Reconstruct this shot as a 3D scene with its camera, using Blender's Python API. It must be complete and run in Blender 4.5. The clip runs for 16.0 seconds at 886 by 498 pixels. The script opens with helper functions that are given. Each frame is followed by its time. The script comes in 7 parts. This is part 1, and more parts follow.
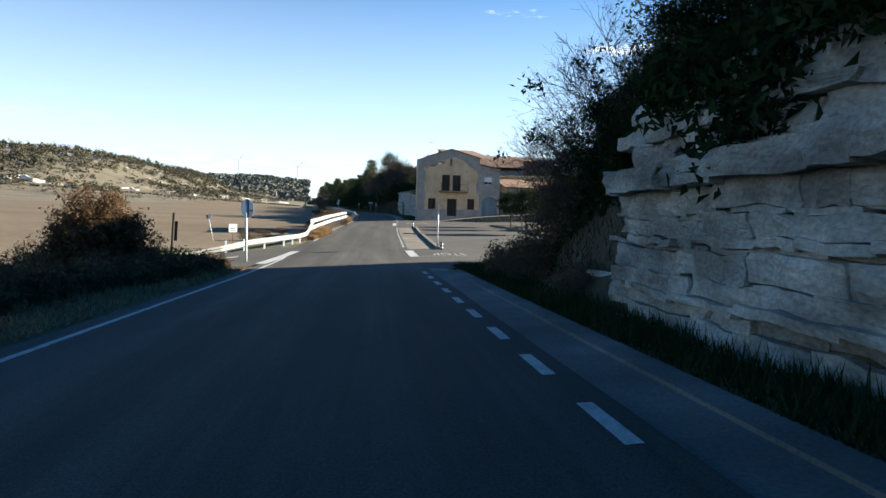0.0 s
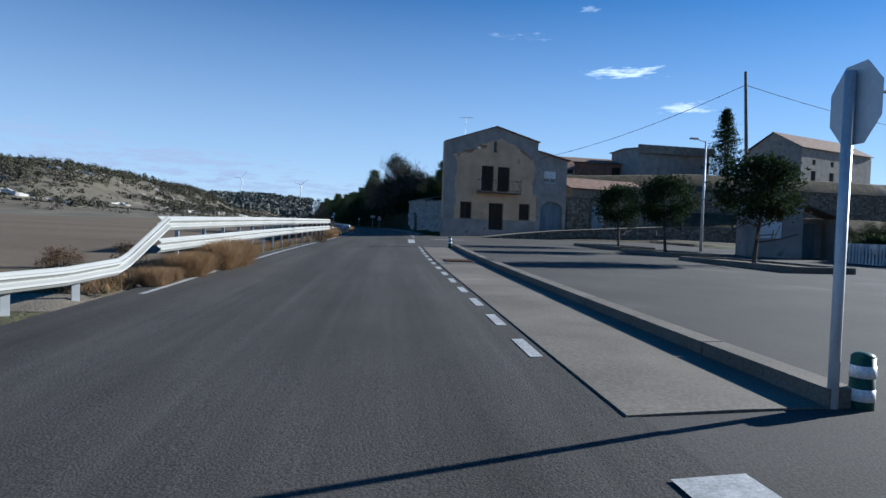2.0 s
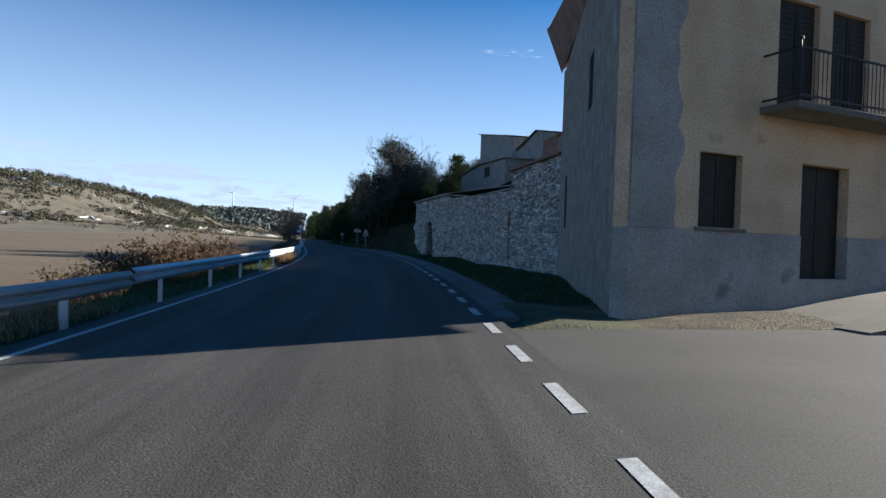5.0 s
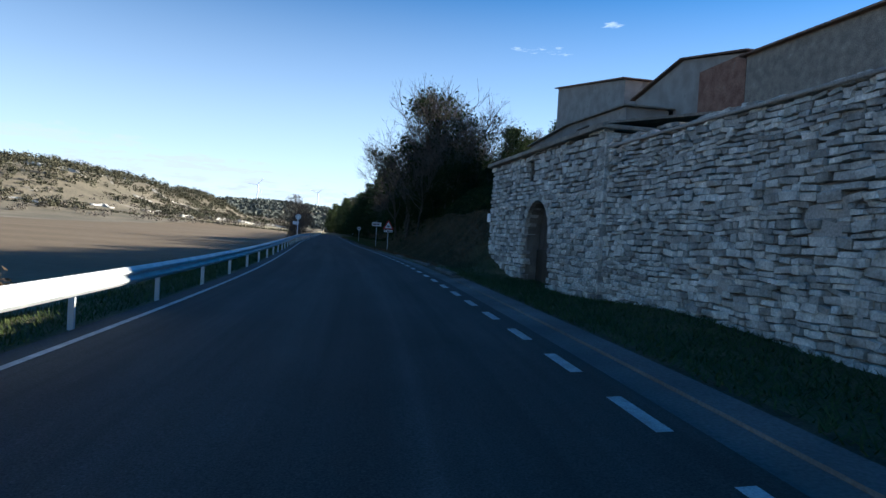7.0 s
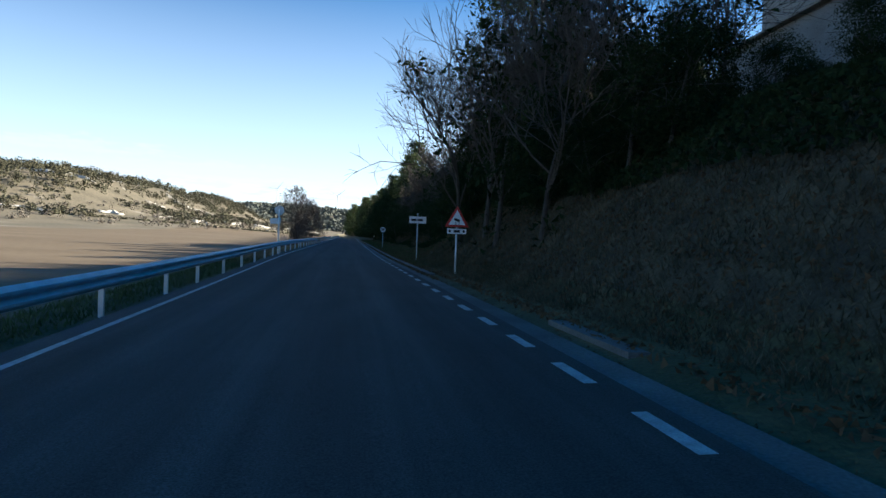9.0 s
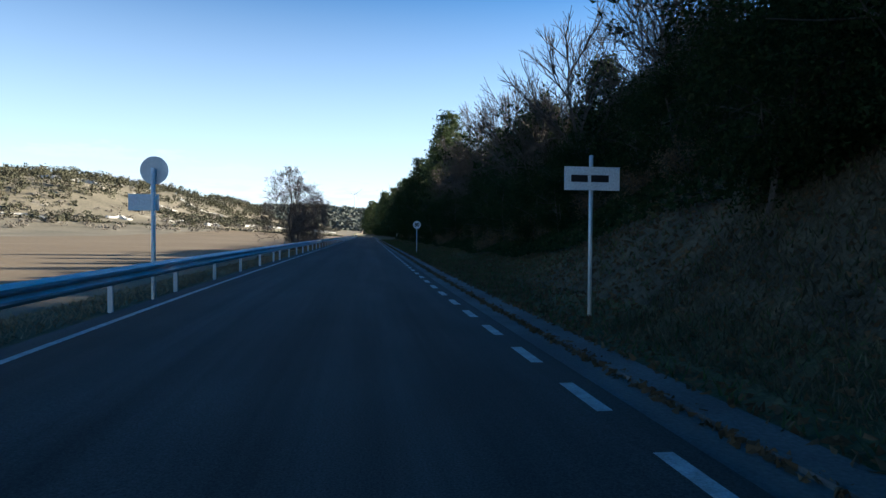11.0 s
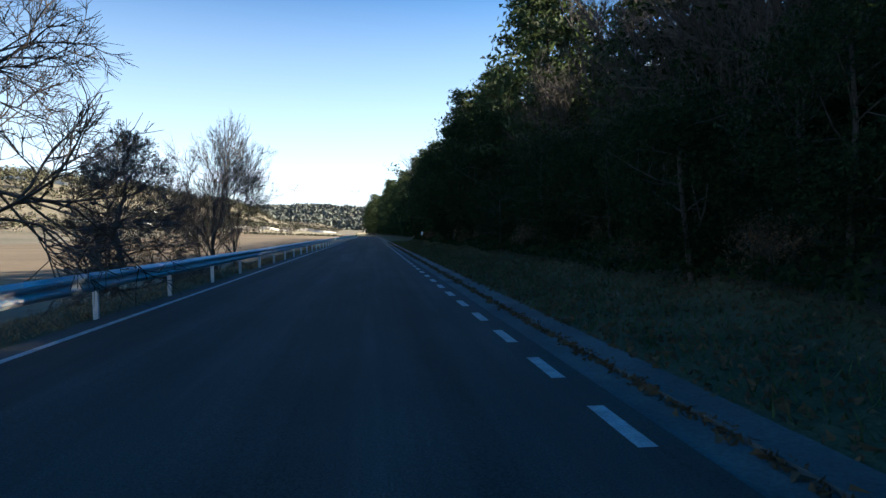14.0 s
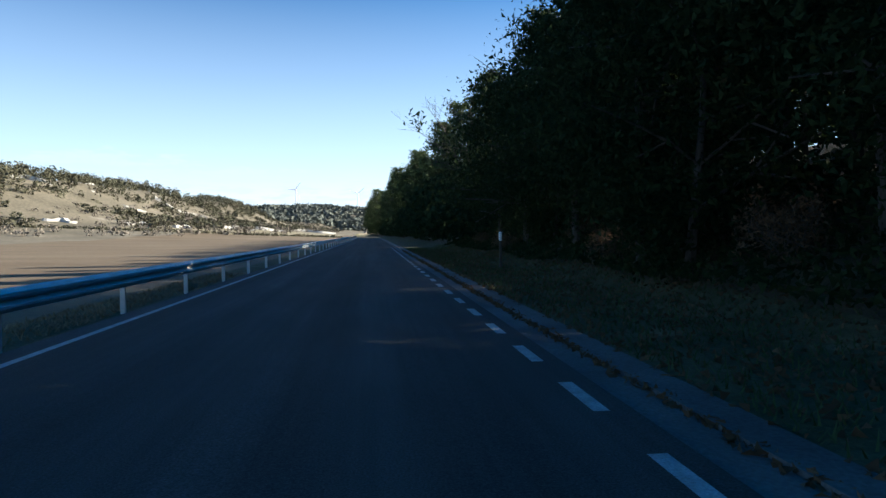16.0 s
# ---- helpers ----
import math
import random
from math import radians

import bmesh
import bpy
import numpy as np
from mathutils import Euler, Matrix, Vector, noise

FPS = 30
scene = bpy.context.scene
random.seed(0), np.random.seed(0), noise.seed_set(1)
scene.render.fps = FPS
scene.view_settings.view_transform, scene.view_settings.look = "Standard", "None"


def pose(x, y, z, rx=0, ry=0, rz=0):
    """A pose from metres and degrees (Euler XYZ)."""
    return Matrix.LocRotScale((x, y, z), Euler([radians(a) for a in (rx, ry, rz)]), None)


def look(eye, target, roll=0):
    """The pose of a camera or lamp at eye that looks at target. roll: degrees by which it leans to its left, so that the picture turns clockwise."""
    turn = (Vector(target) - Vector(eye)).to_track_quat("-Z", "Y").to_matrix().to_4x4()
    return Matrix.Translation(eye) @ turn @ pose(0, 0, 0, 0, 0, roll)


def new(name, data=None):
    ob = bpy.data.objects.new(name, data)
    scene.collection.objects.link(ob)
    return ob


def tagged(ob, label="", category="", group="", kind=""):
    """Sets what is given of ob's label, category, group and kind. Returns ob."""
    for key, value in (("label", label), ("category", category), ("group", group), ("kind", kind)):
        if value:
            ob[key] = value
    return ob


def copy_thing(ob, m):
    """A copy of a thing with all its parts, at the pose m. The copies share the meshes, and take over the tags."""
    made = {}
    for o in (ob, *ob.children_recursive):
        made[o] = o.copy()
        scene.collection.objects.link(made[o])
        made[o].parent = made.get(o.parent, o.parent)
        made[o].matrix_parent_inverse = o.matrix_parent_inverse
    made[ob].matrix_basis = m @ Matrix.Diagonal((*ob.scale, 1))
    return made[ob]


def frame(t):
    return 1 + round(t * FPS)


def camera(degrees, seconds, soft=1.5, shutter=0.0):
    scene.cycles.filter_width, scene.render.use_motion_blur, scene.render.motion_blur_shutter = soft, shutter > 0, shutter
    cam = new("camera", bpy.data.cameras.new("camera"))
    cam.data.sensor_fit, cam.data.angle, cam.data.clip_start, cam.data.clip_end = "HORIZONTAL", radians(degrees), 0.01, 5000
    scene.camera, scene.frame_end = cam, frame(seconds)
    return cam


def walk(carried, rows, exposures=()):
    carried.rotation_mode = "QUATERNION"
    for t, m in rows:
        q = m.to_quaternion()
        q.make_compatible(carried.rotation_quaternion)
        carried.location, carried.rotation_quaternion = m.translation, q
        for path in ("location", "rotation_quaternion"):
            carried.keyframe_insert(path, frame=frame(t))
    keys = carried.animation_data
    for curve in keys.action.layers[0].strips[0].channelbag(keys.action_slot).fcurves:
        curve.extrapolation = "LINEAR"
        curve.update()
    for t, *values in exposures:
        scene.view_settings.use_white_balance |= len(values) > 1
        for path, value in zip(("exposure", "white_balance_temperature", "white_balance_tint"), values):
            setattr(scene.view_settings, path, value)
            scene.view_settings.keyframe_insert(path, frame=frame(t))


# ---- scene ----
cam = camera(69.5, 16.0)
PATH = [
    (0, (-12.949, -135.85, 1.728), (-10.856, -126.09, 1.079), 1.55),
    (0.5, (-12.126, -127.532, 1.423), (-10.024, -117.781, 0.721), 1.61),
    (1, (-11.299, -120.15, 1.137), (-9.225, -110.39, 0.488), 1.76),
    (1.5, (-10.436, -111.522, 0.777), (-8.374, -101.749, 0.284), 2.21),
    (2, (-9.555, -104.119, 0.595), (-7.512, -94.335, 0.257), 1.99),
    (2.5, (-8.972, -96.311, 0.716), (-6.956, -86.519, 0.470), 1.69),
    (3, (-8.158, -89.05, 0.754), (-6.136, -79.26, 0.560), 1.26),
    (3.5, (-7.359, -81.238, 0.841), (-5.239, -71.467, 0.698), 1.35),
    (6, (-1.940, -45.097, 1.201), (0.077, -35.303, 1.116), 2.61),
    (6.5, (-1.535, -37.696, 1.291), (0.347, -27.876, 1.120), 2.82),
    (7, (-1.124, -31.088, 1.311), (0.648, -21.248, 1.147), 3.33),
    (7.5, (-0.673, -23.134, 1.332), (1.006, -13.277, 1.159), 3.16),
    (8, (-0.531, -16.229, 1.340), (1.068, -6.358, 1.203), 3.30),
    (8.5, (-0.279, -7.952, 1.376), (1.212, 1.935, 1.235), 2.89),
    (9, (-0.102, -0.624, 1.403), (1.350, 9.269, 1.231), 2.10),
    (11.5, (0.032, 33.433, 1.448), (1.140, 43.368, 1.192), -0.01),
    (12, (0.050, 41.100, 1.440), (1.152, 51.035, 1.160), -0.56),
    (12.5, (-0.008, 49.132, 1.395), (1.097, 59.067, 1.137), -0.96),
    (13, (0.012, 58.771, 1.402), (1.121, 68.706, 1.127), -1.07),
    (13.5, (-0.013, 67.240, 1.412), (1.122, 77.171, 1.126), -1.01),
    (14, (0.036, 77.209, 1.413), (1.153, 87.143, 1.134), -1.05),
    (14.5, (0.051, 86.163, 1.406), (1.155, 96.098, 1.137), -1.19),
    (15, (0.050, 96.073, 1.440), (1.135, 106.010, 1.156), -1.44),
    (15.5, (0.074, 105.783, 1.387), (1.160, 115.720, 1.098), -1.39),
    (16, (-0.003, 116.225, 1.442), (1.087, 126.162, 1.178), -0.93),
]
EXPOSURES = [(0.0, 1.75, 5750, 5), (0.7, 1.65, 5650, 5), (1.3, 1.05, 4900, 6), (2.0, 0.8, 4750, 7), (3.1, 0.8, 4750, 7), (3.6, 0.92, 4850, 8), (5.2, 1.3, 5300, 7.5), (6.0, 1.58, 5450, 7.5), (7.0, 1.55, 5400, 6.5), (8.0, 1.65, 5450, 6), (9.0, 1.8, 5700, 5), (11.5, 1.75, 5600, 5), (12.6, 1.82, 5550, 5), (13.5, 1.98, 5700, 5.5), (14.0, 1.98, 5850, 6.5), (14.5, 1.83, 5650, 6), (16.0, 1.68, 5550, 5)]
walk(cam, [(t, look(eye, target, roll)) for t, eye, target, roll in PATH], EXPOSURES)

# ---- daylight: low winter sun from the right of the road, blue sky with thin cloud ----
SUN_AZ, SUN_EL = 77.0, 20.2
sun_dir = Vector((math.sin(radians(SUN_AZ)) * math.cos(radians(SUN_EL)), math.cos(radians(SUN_AZ)) * math.cos(radians(SUN_EL)), math.sin(radians(SUN_EL))))
sun_data = bpy.data.lights.new("sun", "SUN")
sun_data.energy, sun_data.angle, sun_data.color = 6.0, radians(0.53), (1.0, 0.83, 0.61)
sun = new("sun", sun_data)
sun.matrix_world = look((0, 0, 60), Vector((0, 0, 60)) - sun_dir)

world = bpy.data.worlds.new("sky")
scene.world = world
world.use_nodes = True
wn, wl = world.node_tree.nodes, world.node_tree.links
wn.clear()
sky = wn.new("ShaderNodeTexSky")
sky.sky_type, sky.sun_disc = "NISHITA", False
sky.sun_elevation, sky.sun_rotation = radians(SUN_EL), radians(SUN_AZ)
sky.altitude, sky.air_density, sky.dust_density, sky.ozone_density = 500, 1.0, 0.2, 3.0
wco = wn.new("ShaderNodeTexCoord")
wmap = wn.new("ShaderNodeMapping")
wmap.inputs["Scale"].default_value = (1.0, 1.0, 5.5)
wnoise = wn.new("ShaderNodeTexNoise")
wnoise.inputs["Scale"].default_value, wnoise.inputs["Detail"].default_value, wnoise.inputs["Roughness"].default_value = 2.6, 7, 0.55
wramp = wn.new("ShaderNodeValToRGB")
wramp.color_ramp.elements[0].position, wramp.color_ramp.elements[1].position = 0.50, 0.72
wramp.color_ramp.elements[1].color = (0.5, 0.5, 0.5, 1)
wsep = wn.new("ShaderNodeSeparateXYZ")
wband = wn.new("ShaderNodeMapRange")
wband.inputs["From Min"].default_value, wband.inputs["From Max"].default_value = 0.0, 0.45
wband.inputs["To Min"].default_value, wband.inputs["To Max"].default_value = 0.8, 0.0
wmul = wn.new("ShaderNodeMath")
wmul.operation = "MAXIMUM"
wmix = wn.new("ShaderNodeMixRGB")
wmix.inputs["Color2"].default_value = (12.6, 13.1, 13.4, 1)
wback = wn.new("ShaderNodeBackground")
wback.inputs["Strength"].default_value = 0.037
wout = wn.new("ShaderNodeOutputWorld")
wl.new(wco.outputs["Generated"], wmap.inputs["Vector"])
wl.new(wmap.outputs["Vector"], wnoise.inputs["Vector"])
wl.new(wnoise.outputs["Fac"], wramp.inputs["Fac"])
wl.new(wco.outputs["Generated"], wsep.inputs["Vector"])
wl.new(wsep.outputs["Z"], wband.inputs["Value"])
wmulb = wn.new("ShaderNodeMath")
wmulb.operation = "MULTIPLY"
wl.new(wramp.outputs["Color"], wmulb.inputs[0])
wl.new(wband.outputs["Result"], wmulb.inputs[1])
wl.new(wmulb.outputs["Value"], wmul.inputs[0])
wlow = wn.new("ShaderNodeMapRange")
wlow.inputs["From Min"].default_value, wlow.inputs["From Max"].default_value = 0.0, 0.40
wlow.inputs["To Min"].default_value, wlow.inputs["To Max"].default_value = 0.72, 0.0
wl.new(wsep.outputs["Z"], wlow.inputs["Value"])
wl.new(wlow.outputs["Result"], wmul.inputs[1])
wl.new(wmul.outputs["Value"], wmix.inputs["Fac"])
wsat = wn.new("ShaderNodeHueSaturation")
wsat.inputs["Saturation"].default_value = 1.55
wsat.inputs["Value"].default_value = 1.18
wl.new(sky.outputs["Color"], wsat.inputs["Color"])
wl.new(wsat.outputs["Color"], wmix.inputs["Color1"])
# a few small white clouds over the village, and a thin lilac bank low over the hill
puff = wn.new("ShaderNodeTexNoise")
puff.inputs["Scale"].default_value, puff.inputs["Detail"].default_value, puff.inputs["Roughness"].default_value = 20, 8, 0.66
wl.new(wmap.outputs["Vector"], puff.inputs["Vector"])
cloudy = wmix.outputs["Color"]
for az, el, wide, high, tint, thick in ((18.0, 16.6, 0.045, 0.008, 13.5, 0.65), (27.0, 13.5, 0.055, 0.010, 15.0, 1.0), (32.5, 10.6, 0.050, 0.009, 14.0, 0.95), (23.5, 18.6, 0.030, 0.006, 13.0, 0.6), (-13.0, 4.4, 0.22, 0.026, 8.0, 0.7), (-2.0, 3.0, 0.16, 0.018, 7.8, 0.6), (-22.0, 6.2, 0.16, 0.014, 8.2, 0.5)):
    az, el = radians(az), radians(el)
    fwd = Vector((math.sin(az) * math.cos(el), math.cos(az) * math.cos(el), math.sin(el)))
    axes = (Vector((math.cos(az), -math.sin(az), 0.0)) / wide, Vector((-math.sin(az) * math.sin(el), -math.cos(az) * math.sin(el), math.cos(el))) / high)
    sq = []
    for ax in axes:
        sb_ = wn.new("ShaderNodeVectorMath")
        sb_.operation = "SUBTRACT"
        wl.new(wco.outputs["Generated"], sb_.inputs[0])
        sb_.inputs[1].default_value = fwd
        dt = wn.new("ShaderNodeVectorMath")
        dt.operation = "DOT_PRODUCT"
        wl.new(sb_.outputs["Vector"], dt.inputs[0])
        dt.inputs[1].default_value = ax
        q = wn.new("ShaderNodeMath")
        q.operation = "MULTIPLY"
        wl.new(dt.outputs["Value"], q.inputs[0])
        wl.new(dt.outputs["Value"], q.inputs[1])
        sq.append(q)
    ad = wn.new("ShaderNodeMath")
    ad.operation = "ADD"
    wl.new(sq[0].outputs["Value"], ad.inputs[0])
    wl.new(sq[1].outputs["Value"], ad.inputs[1])
    # noise eats into the edge of each cloud
    ns = wn.new("ShaderNodeMath")
    ns.operation = "MULTIPLY_ADD"
    wl.new(puff.outputs["Fac"], ns.inputs[0])
    ns.inputs[1].default_value, ns.inputs[2].default_value = 7.0, -2.9
    df = wn.new("ShaderNodeMath")
    df.operation = "SUBTRACT"
    wl.new(ns.outputs["Value"], df.inputs[0])
    wl.new(ad.outputs["Value"], df.inputs[1])
    mr = wn.new("ShaderNodeMapRange")
    mr.inputs["From Min"].default_value, mr.inputs["From Max"].default_value = -0.1, 0.9
    mr.inputs["To Min"].default_value, mr.inputs["To Max"].default_value = 0.0, thick
    wl.new(df.outputs["Value"], mr.inputs["Value"])
    mx = wn.new("ShaderNodeMixRGB")
    mx.inputs["Color2"].default_value = (tint, tint * 1.01, tint * (1.03 if tint > 11 else 1.14), 1)
    wl.new(mr.outputs["Result"], mx.inputs["Fac"])
    wl.new(cloudy, mx.inputs["Color1"])
    cloudy = mx.outputs["Color"]
wl.new(cloudy, wback.inputs["Color"])
wl.new(wback.outputs["Background"], wout.inputs["Surface"])

# ---- materials ----
def material(name, a, b, scale=3.0, fine=40.0, rough=0.9, bump=0.3, c=None, metal=0.0, vary=0.0, spec=0.3, stretch=(1, 1, 1), island=0.0, depth=0.02, grit=0.25, even=False):
    """A rough surface: a to b by a broad noise, c in spots, darkened and bumped by a fine grain."""
    m = bpy.data.materials.new(name)
    m.use_nodes = True
    n, l = m.node_tree.nodes, m.node_tree.links
    bsdf = n["Principled BSDF"]
    co = n.new("ShaderNodeTexCoord")
    mp = n.new("ShaderNodeMapping")
    mp.inputs["Scale"].default_value = stretch
    l.new(co.outputs["Object"], mp.inputs["Vector"])
    big = n.new("ShaderNodeTexNoise")
    big.inputs["Scale"].default_value, big.inputs["Detail"].default_value = scale, 6
    small = n.new("ShaderNodeTexNoise")
    small.inputs["Scale"].default_value, small.inputs["Detail"].default_value = fine, 4
    l.new(mp.outputs["Vector"], big.inputs["Vector"])
    l.new(co.outputs["Object"] if even else mp.outputs["Vector"], small.inputs["Vector"])
    ramp = n.new("ShaderNodeValToRGB")
    ramp.color_ramp.elements[0].position, ramp.color_ramp.elements[1].position = 0.36, 0.64
    ramp.color_ramp.elements[0].color, ramp.color_ramp.elements[1].color = (*a, 1), (*b, 1)
    if c:
        e = ramp.color_ramp.elements.new(0.72)
        e.color = (*c, 1)
    l.new(big.outputs["Fac"], ramp.inputs["Fac"])
    grain = n.new("ShaderNodeMapRange")
    grain.inputs["From Min"].default_value, grain.inputs["From Max"].default_value = 0.3, 0.7
    grain.inputs["To Min"].default_value, grain.inputs["To Max"].default_value = 1 - grit * 1.1, 1 + grit * 0.9
    l.new(small.outputs["Fac"], grain.inputs["Value"])
    value = grain.outputs["Result"]
    if vary or island:
        src = n.new("ShaderNodeNewGeometry").outputs["Random Per Island"] if island else n.new("ShaderNodeObjectInfo").outputs["Random"]
        rr = n.new("ShaderNodeMapRange")
        rr.inputs["To Min"].default_value, rr.inputs["To Max"].default_value = 1 - (vary or island), 1 + (vary or island)
        l.new(src, rr.inputs["Value"])
        mm = n.new("ShaderNodeMath")
        mm.operation = "MULTIPLY"
        l.new(value, mm.inputs[0])
        l.new(rr.outputs["Result"], mm.inputs[1])
        value = mm.outputs["Value"]
    mul = n.new("ShaderNodeVectorMath")
    mul.operation = "SCALE"
    l.new(ramp.outputs["Color"], mul.inputs[0])
    l.new(value, mul.inputs["Scale"])
    l.new(mul.outputs["Vector"], bsdf.inputs["Base Color"])
    bsdf.inputs["Roughness"].default_value, bsdf.inputs["Metallic"].default_value = rough, metal
    bsdf.inputs["Specular IOR Level"].default_value = spec
    if bump:
        bp = n.new("ShaderNodeBump")
        bp.inputs["Strength"].default_value, bp.inputs["Distance"].default_value = bump, depth
        l.new(small.outputs["Fac"], bp.inputs["Height"])
        l.new(bp.outputs["Normal"], bsdf.inputs["Normal"])
    return m


ASPHALT = material("asphalt", (0.055, 0.051, 0.045), (0.073, 0.068, 0.060), 0.5, 60, 0.9, 0.6, (0.088, 0.082, 0.073), spec=0.2, stretch=(1, 0.12, 1), depth=0.008, grit=0.42, even=True)


def worn_tracks(m):
    """Paler wheel tracks, long drag streaks, tar seams and bright chips, laid along the road by its stored cross distance."""
    n, l = m.node_tree.nodes, m.node_tree.links
    bsdf = n["Principled BSDF"]
    was = bsdf.inputs["Base Color"].links[0].from_socket
    across, along = n.new("ShaderNodeAttribute"), n.new("ShaderNodeTexCoord")
    across.attribute_name = "across"
    sep = n.new("ShaderNodeSeparateXYZ")
    l.new(along.outputs["Object"], sep.inputs["Vector"])

    def maths(op, a, b, c=None):
        q = n.new("ShaderNodeMath")
        q.operation = op
        for k, v in enumerate((a, b, c)):
            if v is None:
                continue
            if isinstance(v, (int, float)):
                q.inputs[k].default_value = v
            else:
                l.new(v, q.inputs[k])
        return q.outputs["Value"]

    wave = maths("COSINE", maths("MULTIPLY_ADD", across.outputs["Fac"], 2 * math.pi / 1.5, 0.95), 0.0)
    tracks = maths("MULTIPLY_ADD", wave, 0.10, 1.0)
    value = tracks
    for su, sy, amount in ((2.6, 0.05, 0.55), (9.0, 0.16, 0.30), (1.1, 0.45, 0.35)):
        vec = n.new("ShaderNodeCombineXYZ")
        l.new(maths("MULTIPLY", across.outputs["Fac"], su), vec.inputs["X"])
        l.new(maths("MULTIPLY", sep.outputs["Y"], sy), vec.inputs["Y"])
        vec.inputs["Z"].default_value = su
        tex = n.new("ShaderNodeTexNoise")
        tex.inputs["Scale"].default_value, tex.inputs["Detail"].default_value = 1.0, 5
        l.new(vec.outputs["Vector"], tex.inputs["Vector"])
        value = maths("MULTIPLY", value, maths("MULTIPLY_ADD", tex.outputs["Fac"], amount * 1.6, 1 - amount * 0.8))
    chips = n.new("ShaderNodeTexVoronoi")
    chips.inputs["Scale"].default_value = 28
    l.new(along.outputs["Object"], chips.inputs["Vector"])
    bright = maths("GREATER_THAN", 0.16, chips.outputs["Distance"])
    value = maths("MULTIPLY", value, maths("MULTIPLY_ADD", bright, 0.38, 0.95))
    sc = n.new("ShaderNodeVectorMath")
    sc.operation = "SCALE"
    l.new(was, sc.inputs[0])
    l.new(value, sc.inputs["Scale"])
    l.new(sc.outputs["Vector"], bsdf.inputs["Base Color"])
    return m


worn_tracks(ASPHALT)
LOT = material("worn_asphalt", (0.052, 0.048, 0.042), (0.072, 0.066, 0.058), 0.35, 55, 0.92, 0.55, (0.100, 0.092, 0.079), spec=0.25, depth=0.006)
CONCRETE = material("concrete", (0.130, 0.113, 0.088), (0.180, 0.158, 0.124), 0.7, 30, 0.9, 0.3, (0.225, 0.200, 0.160), depth=0.006)
GUTTER = material("gutter_concrete", (0.085, 0.085, 0.08), (0.15, 0.145, 0.135), 0.6, 30, 0.9, 0.4, (0.20, 0.19, 0.175), depth=0.01)
PAINT = material("road_paint", (0.331, 0.331, 0.317), (0.478, 0.478, 0.465), 5, 50, 0.7, 0.25, depth=0.003)
SOIL = material("field_soil", (0.108, 0.078, 0.046), (0.144, 0.108, 0.067), 0.06, 3.0, 1.0, 0.6, (0.152, 0.124, 0.080), stretch=(0.35, 1, 1), depth=0.08)
GRIT = material("pale_grit", (0.15, 0.125, 0.09), (0.21, 0.18, 0.135), 0.9, 22, 1.0, 0.7, (0.12, 0.105, 0.06), depth=0.03)
STUBBLE = material("pale_stubble", (0.170, 0.149, 0.089), (0.230, 0.200, 0.128), 0.05, 2.0, 1.0, 0.5, (0.255, 0.230, 0.162), stretch=(0.35, 1, 1), depth=0.08)
GRASSY = material("rough_grass", (0.055, 0.060, 0.024), (0.11, 0.095, 0.045), 0.7, 14, 1.0, 0.8, (0.19, 0.15, 0.085), depth=0.06)
LITTER = material("leaf_litter", (0.055, 0.045, 0.028), (0.10, 0.08, 0.045), 1.2, 16, 1.0, 0.9, (0.16, 0.115, 0.06), depth=0.06)
SCRUB = material("scrub_hillside", (0.105, 0.092, 0.064), (0.16, 0.138, 0.098), 0.03, 0.6, 1.0, 0.5, (0.24, 0.215, 0.17), depth=0.3)
GALV = material("galvanised_steel", (0.48, 0.50, 0.51), (0.60, 0.62, 0.63), 2.0, 30, 0.5, 0.08, (0.66, 0.67, 0.67), metal=0.3, spec=0.5, depth=0.003, grit=0.07)
GALV_WHITE = material("weathered_zinc", (0.302, 0.302, 0.284), (0.346, 0.346, 0.328), 0.8, 30, 0.6, 0.03, (0.288, 0.284, 0.266), metal=0.1, spec=0.4, depth=0.002, grit=0.05)
STONE = material("limestone", (0.287, 0.270, 0.236), (0.517, 0.494, 0.443), 3.5, 26, 0.95, 0.6, (0.644, 0.621, 0.575), vary=0.42)
STONE_JOINED = material("limestone_courses", (0.287, 0.270, 0.236), (0.517, 0.494, 0.443), 3.5, 26, 0.95, 0.6, (0.644, 0.621, 0.575), island=0.42)
# village rubble: browner than the limestone, part of the walls' shade is in its colour
STONE_DARK = material("shaded_rubble", (0.13, 0.112, 0.084), (0.255, 0.225, 0.175), 3.5, 26, 0.95, 0.6, (0.335, 0.30, 0.24), island=0.38)
WEEDS = material("bank_weeds", (0.060, 0.058, 0.032), (0.115, 0.10, 0.06), 0.8, 9, 0.95, 0.0, (0.17, 0.14, 0.09), island=0.4)
RENDER_BROWN = material("brown_render", (0.13, 0.085, 0.055), (0.19, 0.125, 0.08), 2.0, 25, 1.0, 0.4)
MORTAR = material("earth_mortar", (0.13, 0.118, 0.10), (0.22, 0.20, 0.17), 2.0, 30, 1.0, 0.5)
CLIFF = material("cliff_limestone", (0.20, 0.185, 0.155), (0.47, 0.44, 0.375), 0.9, 14, 0.95, 0.8, (0.60, 0.57, 0.50), depth=0.04, stretch=(1, 1, 1.6), vary=0.16)
PLASTER = material("ochre_render", (0.52, 0.36, 0.212), (0.64, 0.468, 0.292), 0.8, 25, 0.95, 0.35, (0.36, 0.238, 0.135), depth=0.01)
PLASTER_GREY = material("grey_render", (0.27, 0.245, 0.215), (0.37, 0.34, 0.30), 0.9, 25, 0.95, 0.35, (0.21, 0.19, 0.165), depth=0.01)
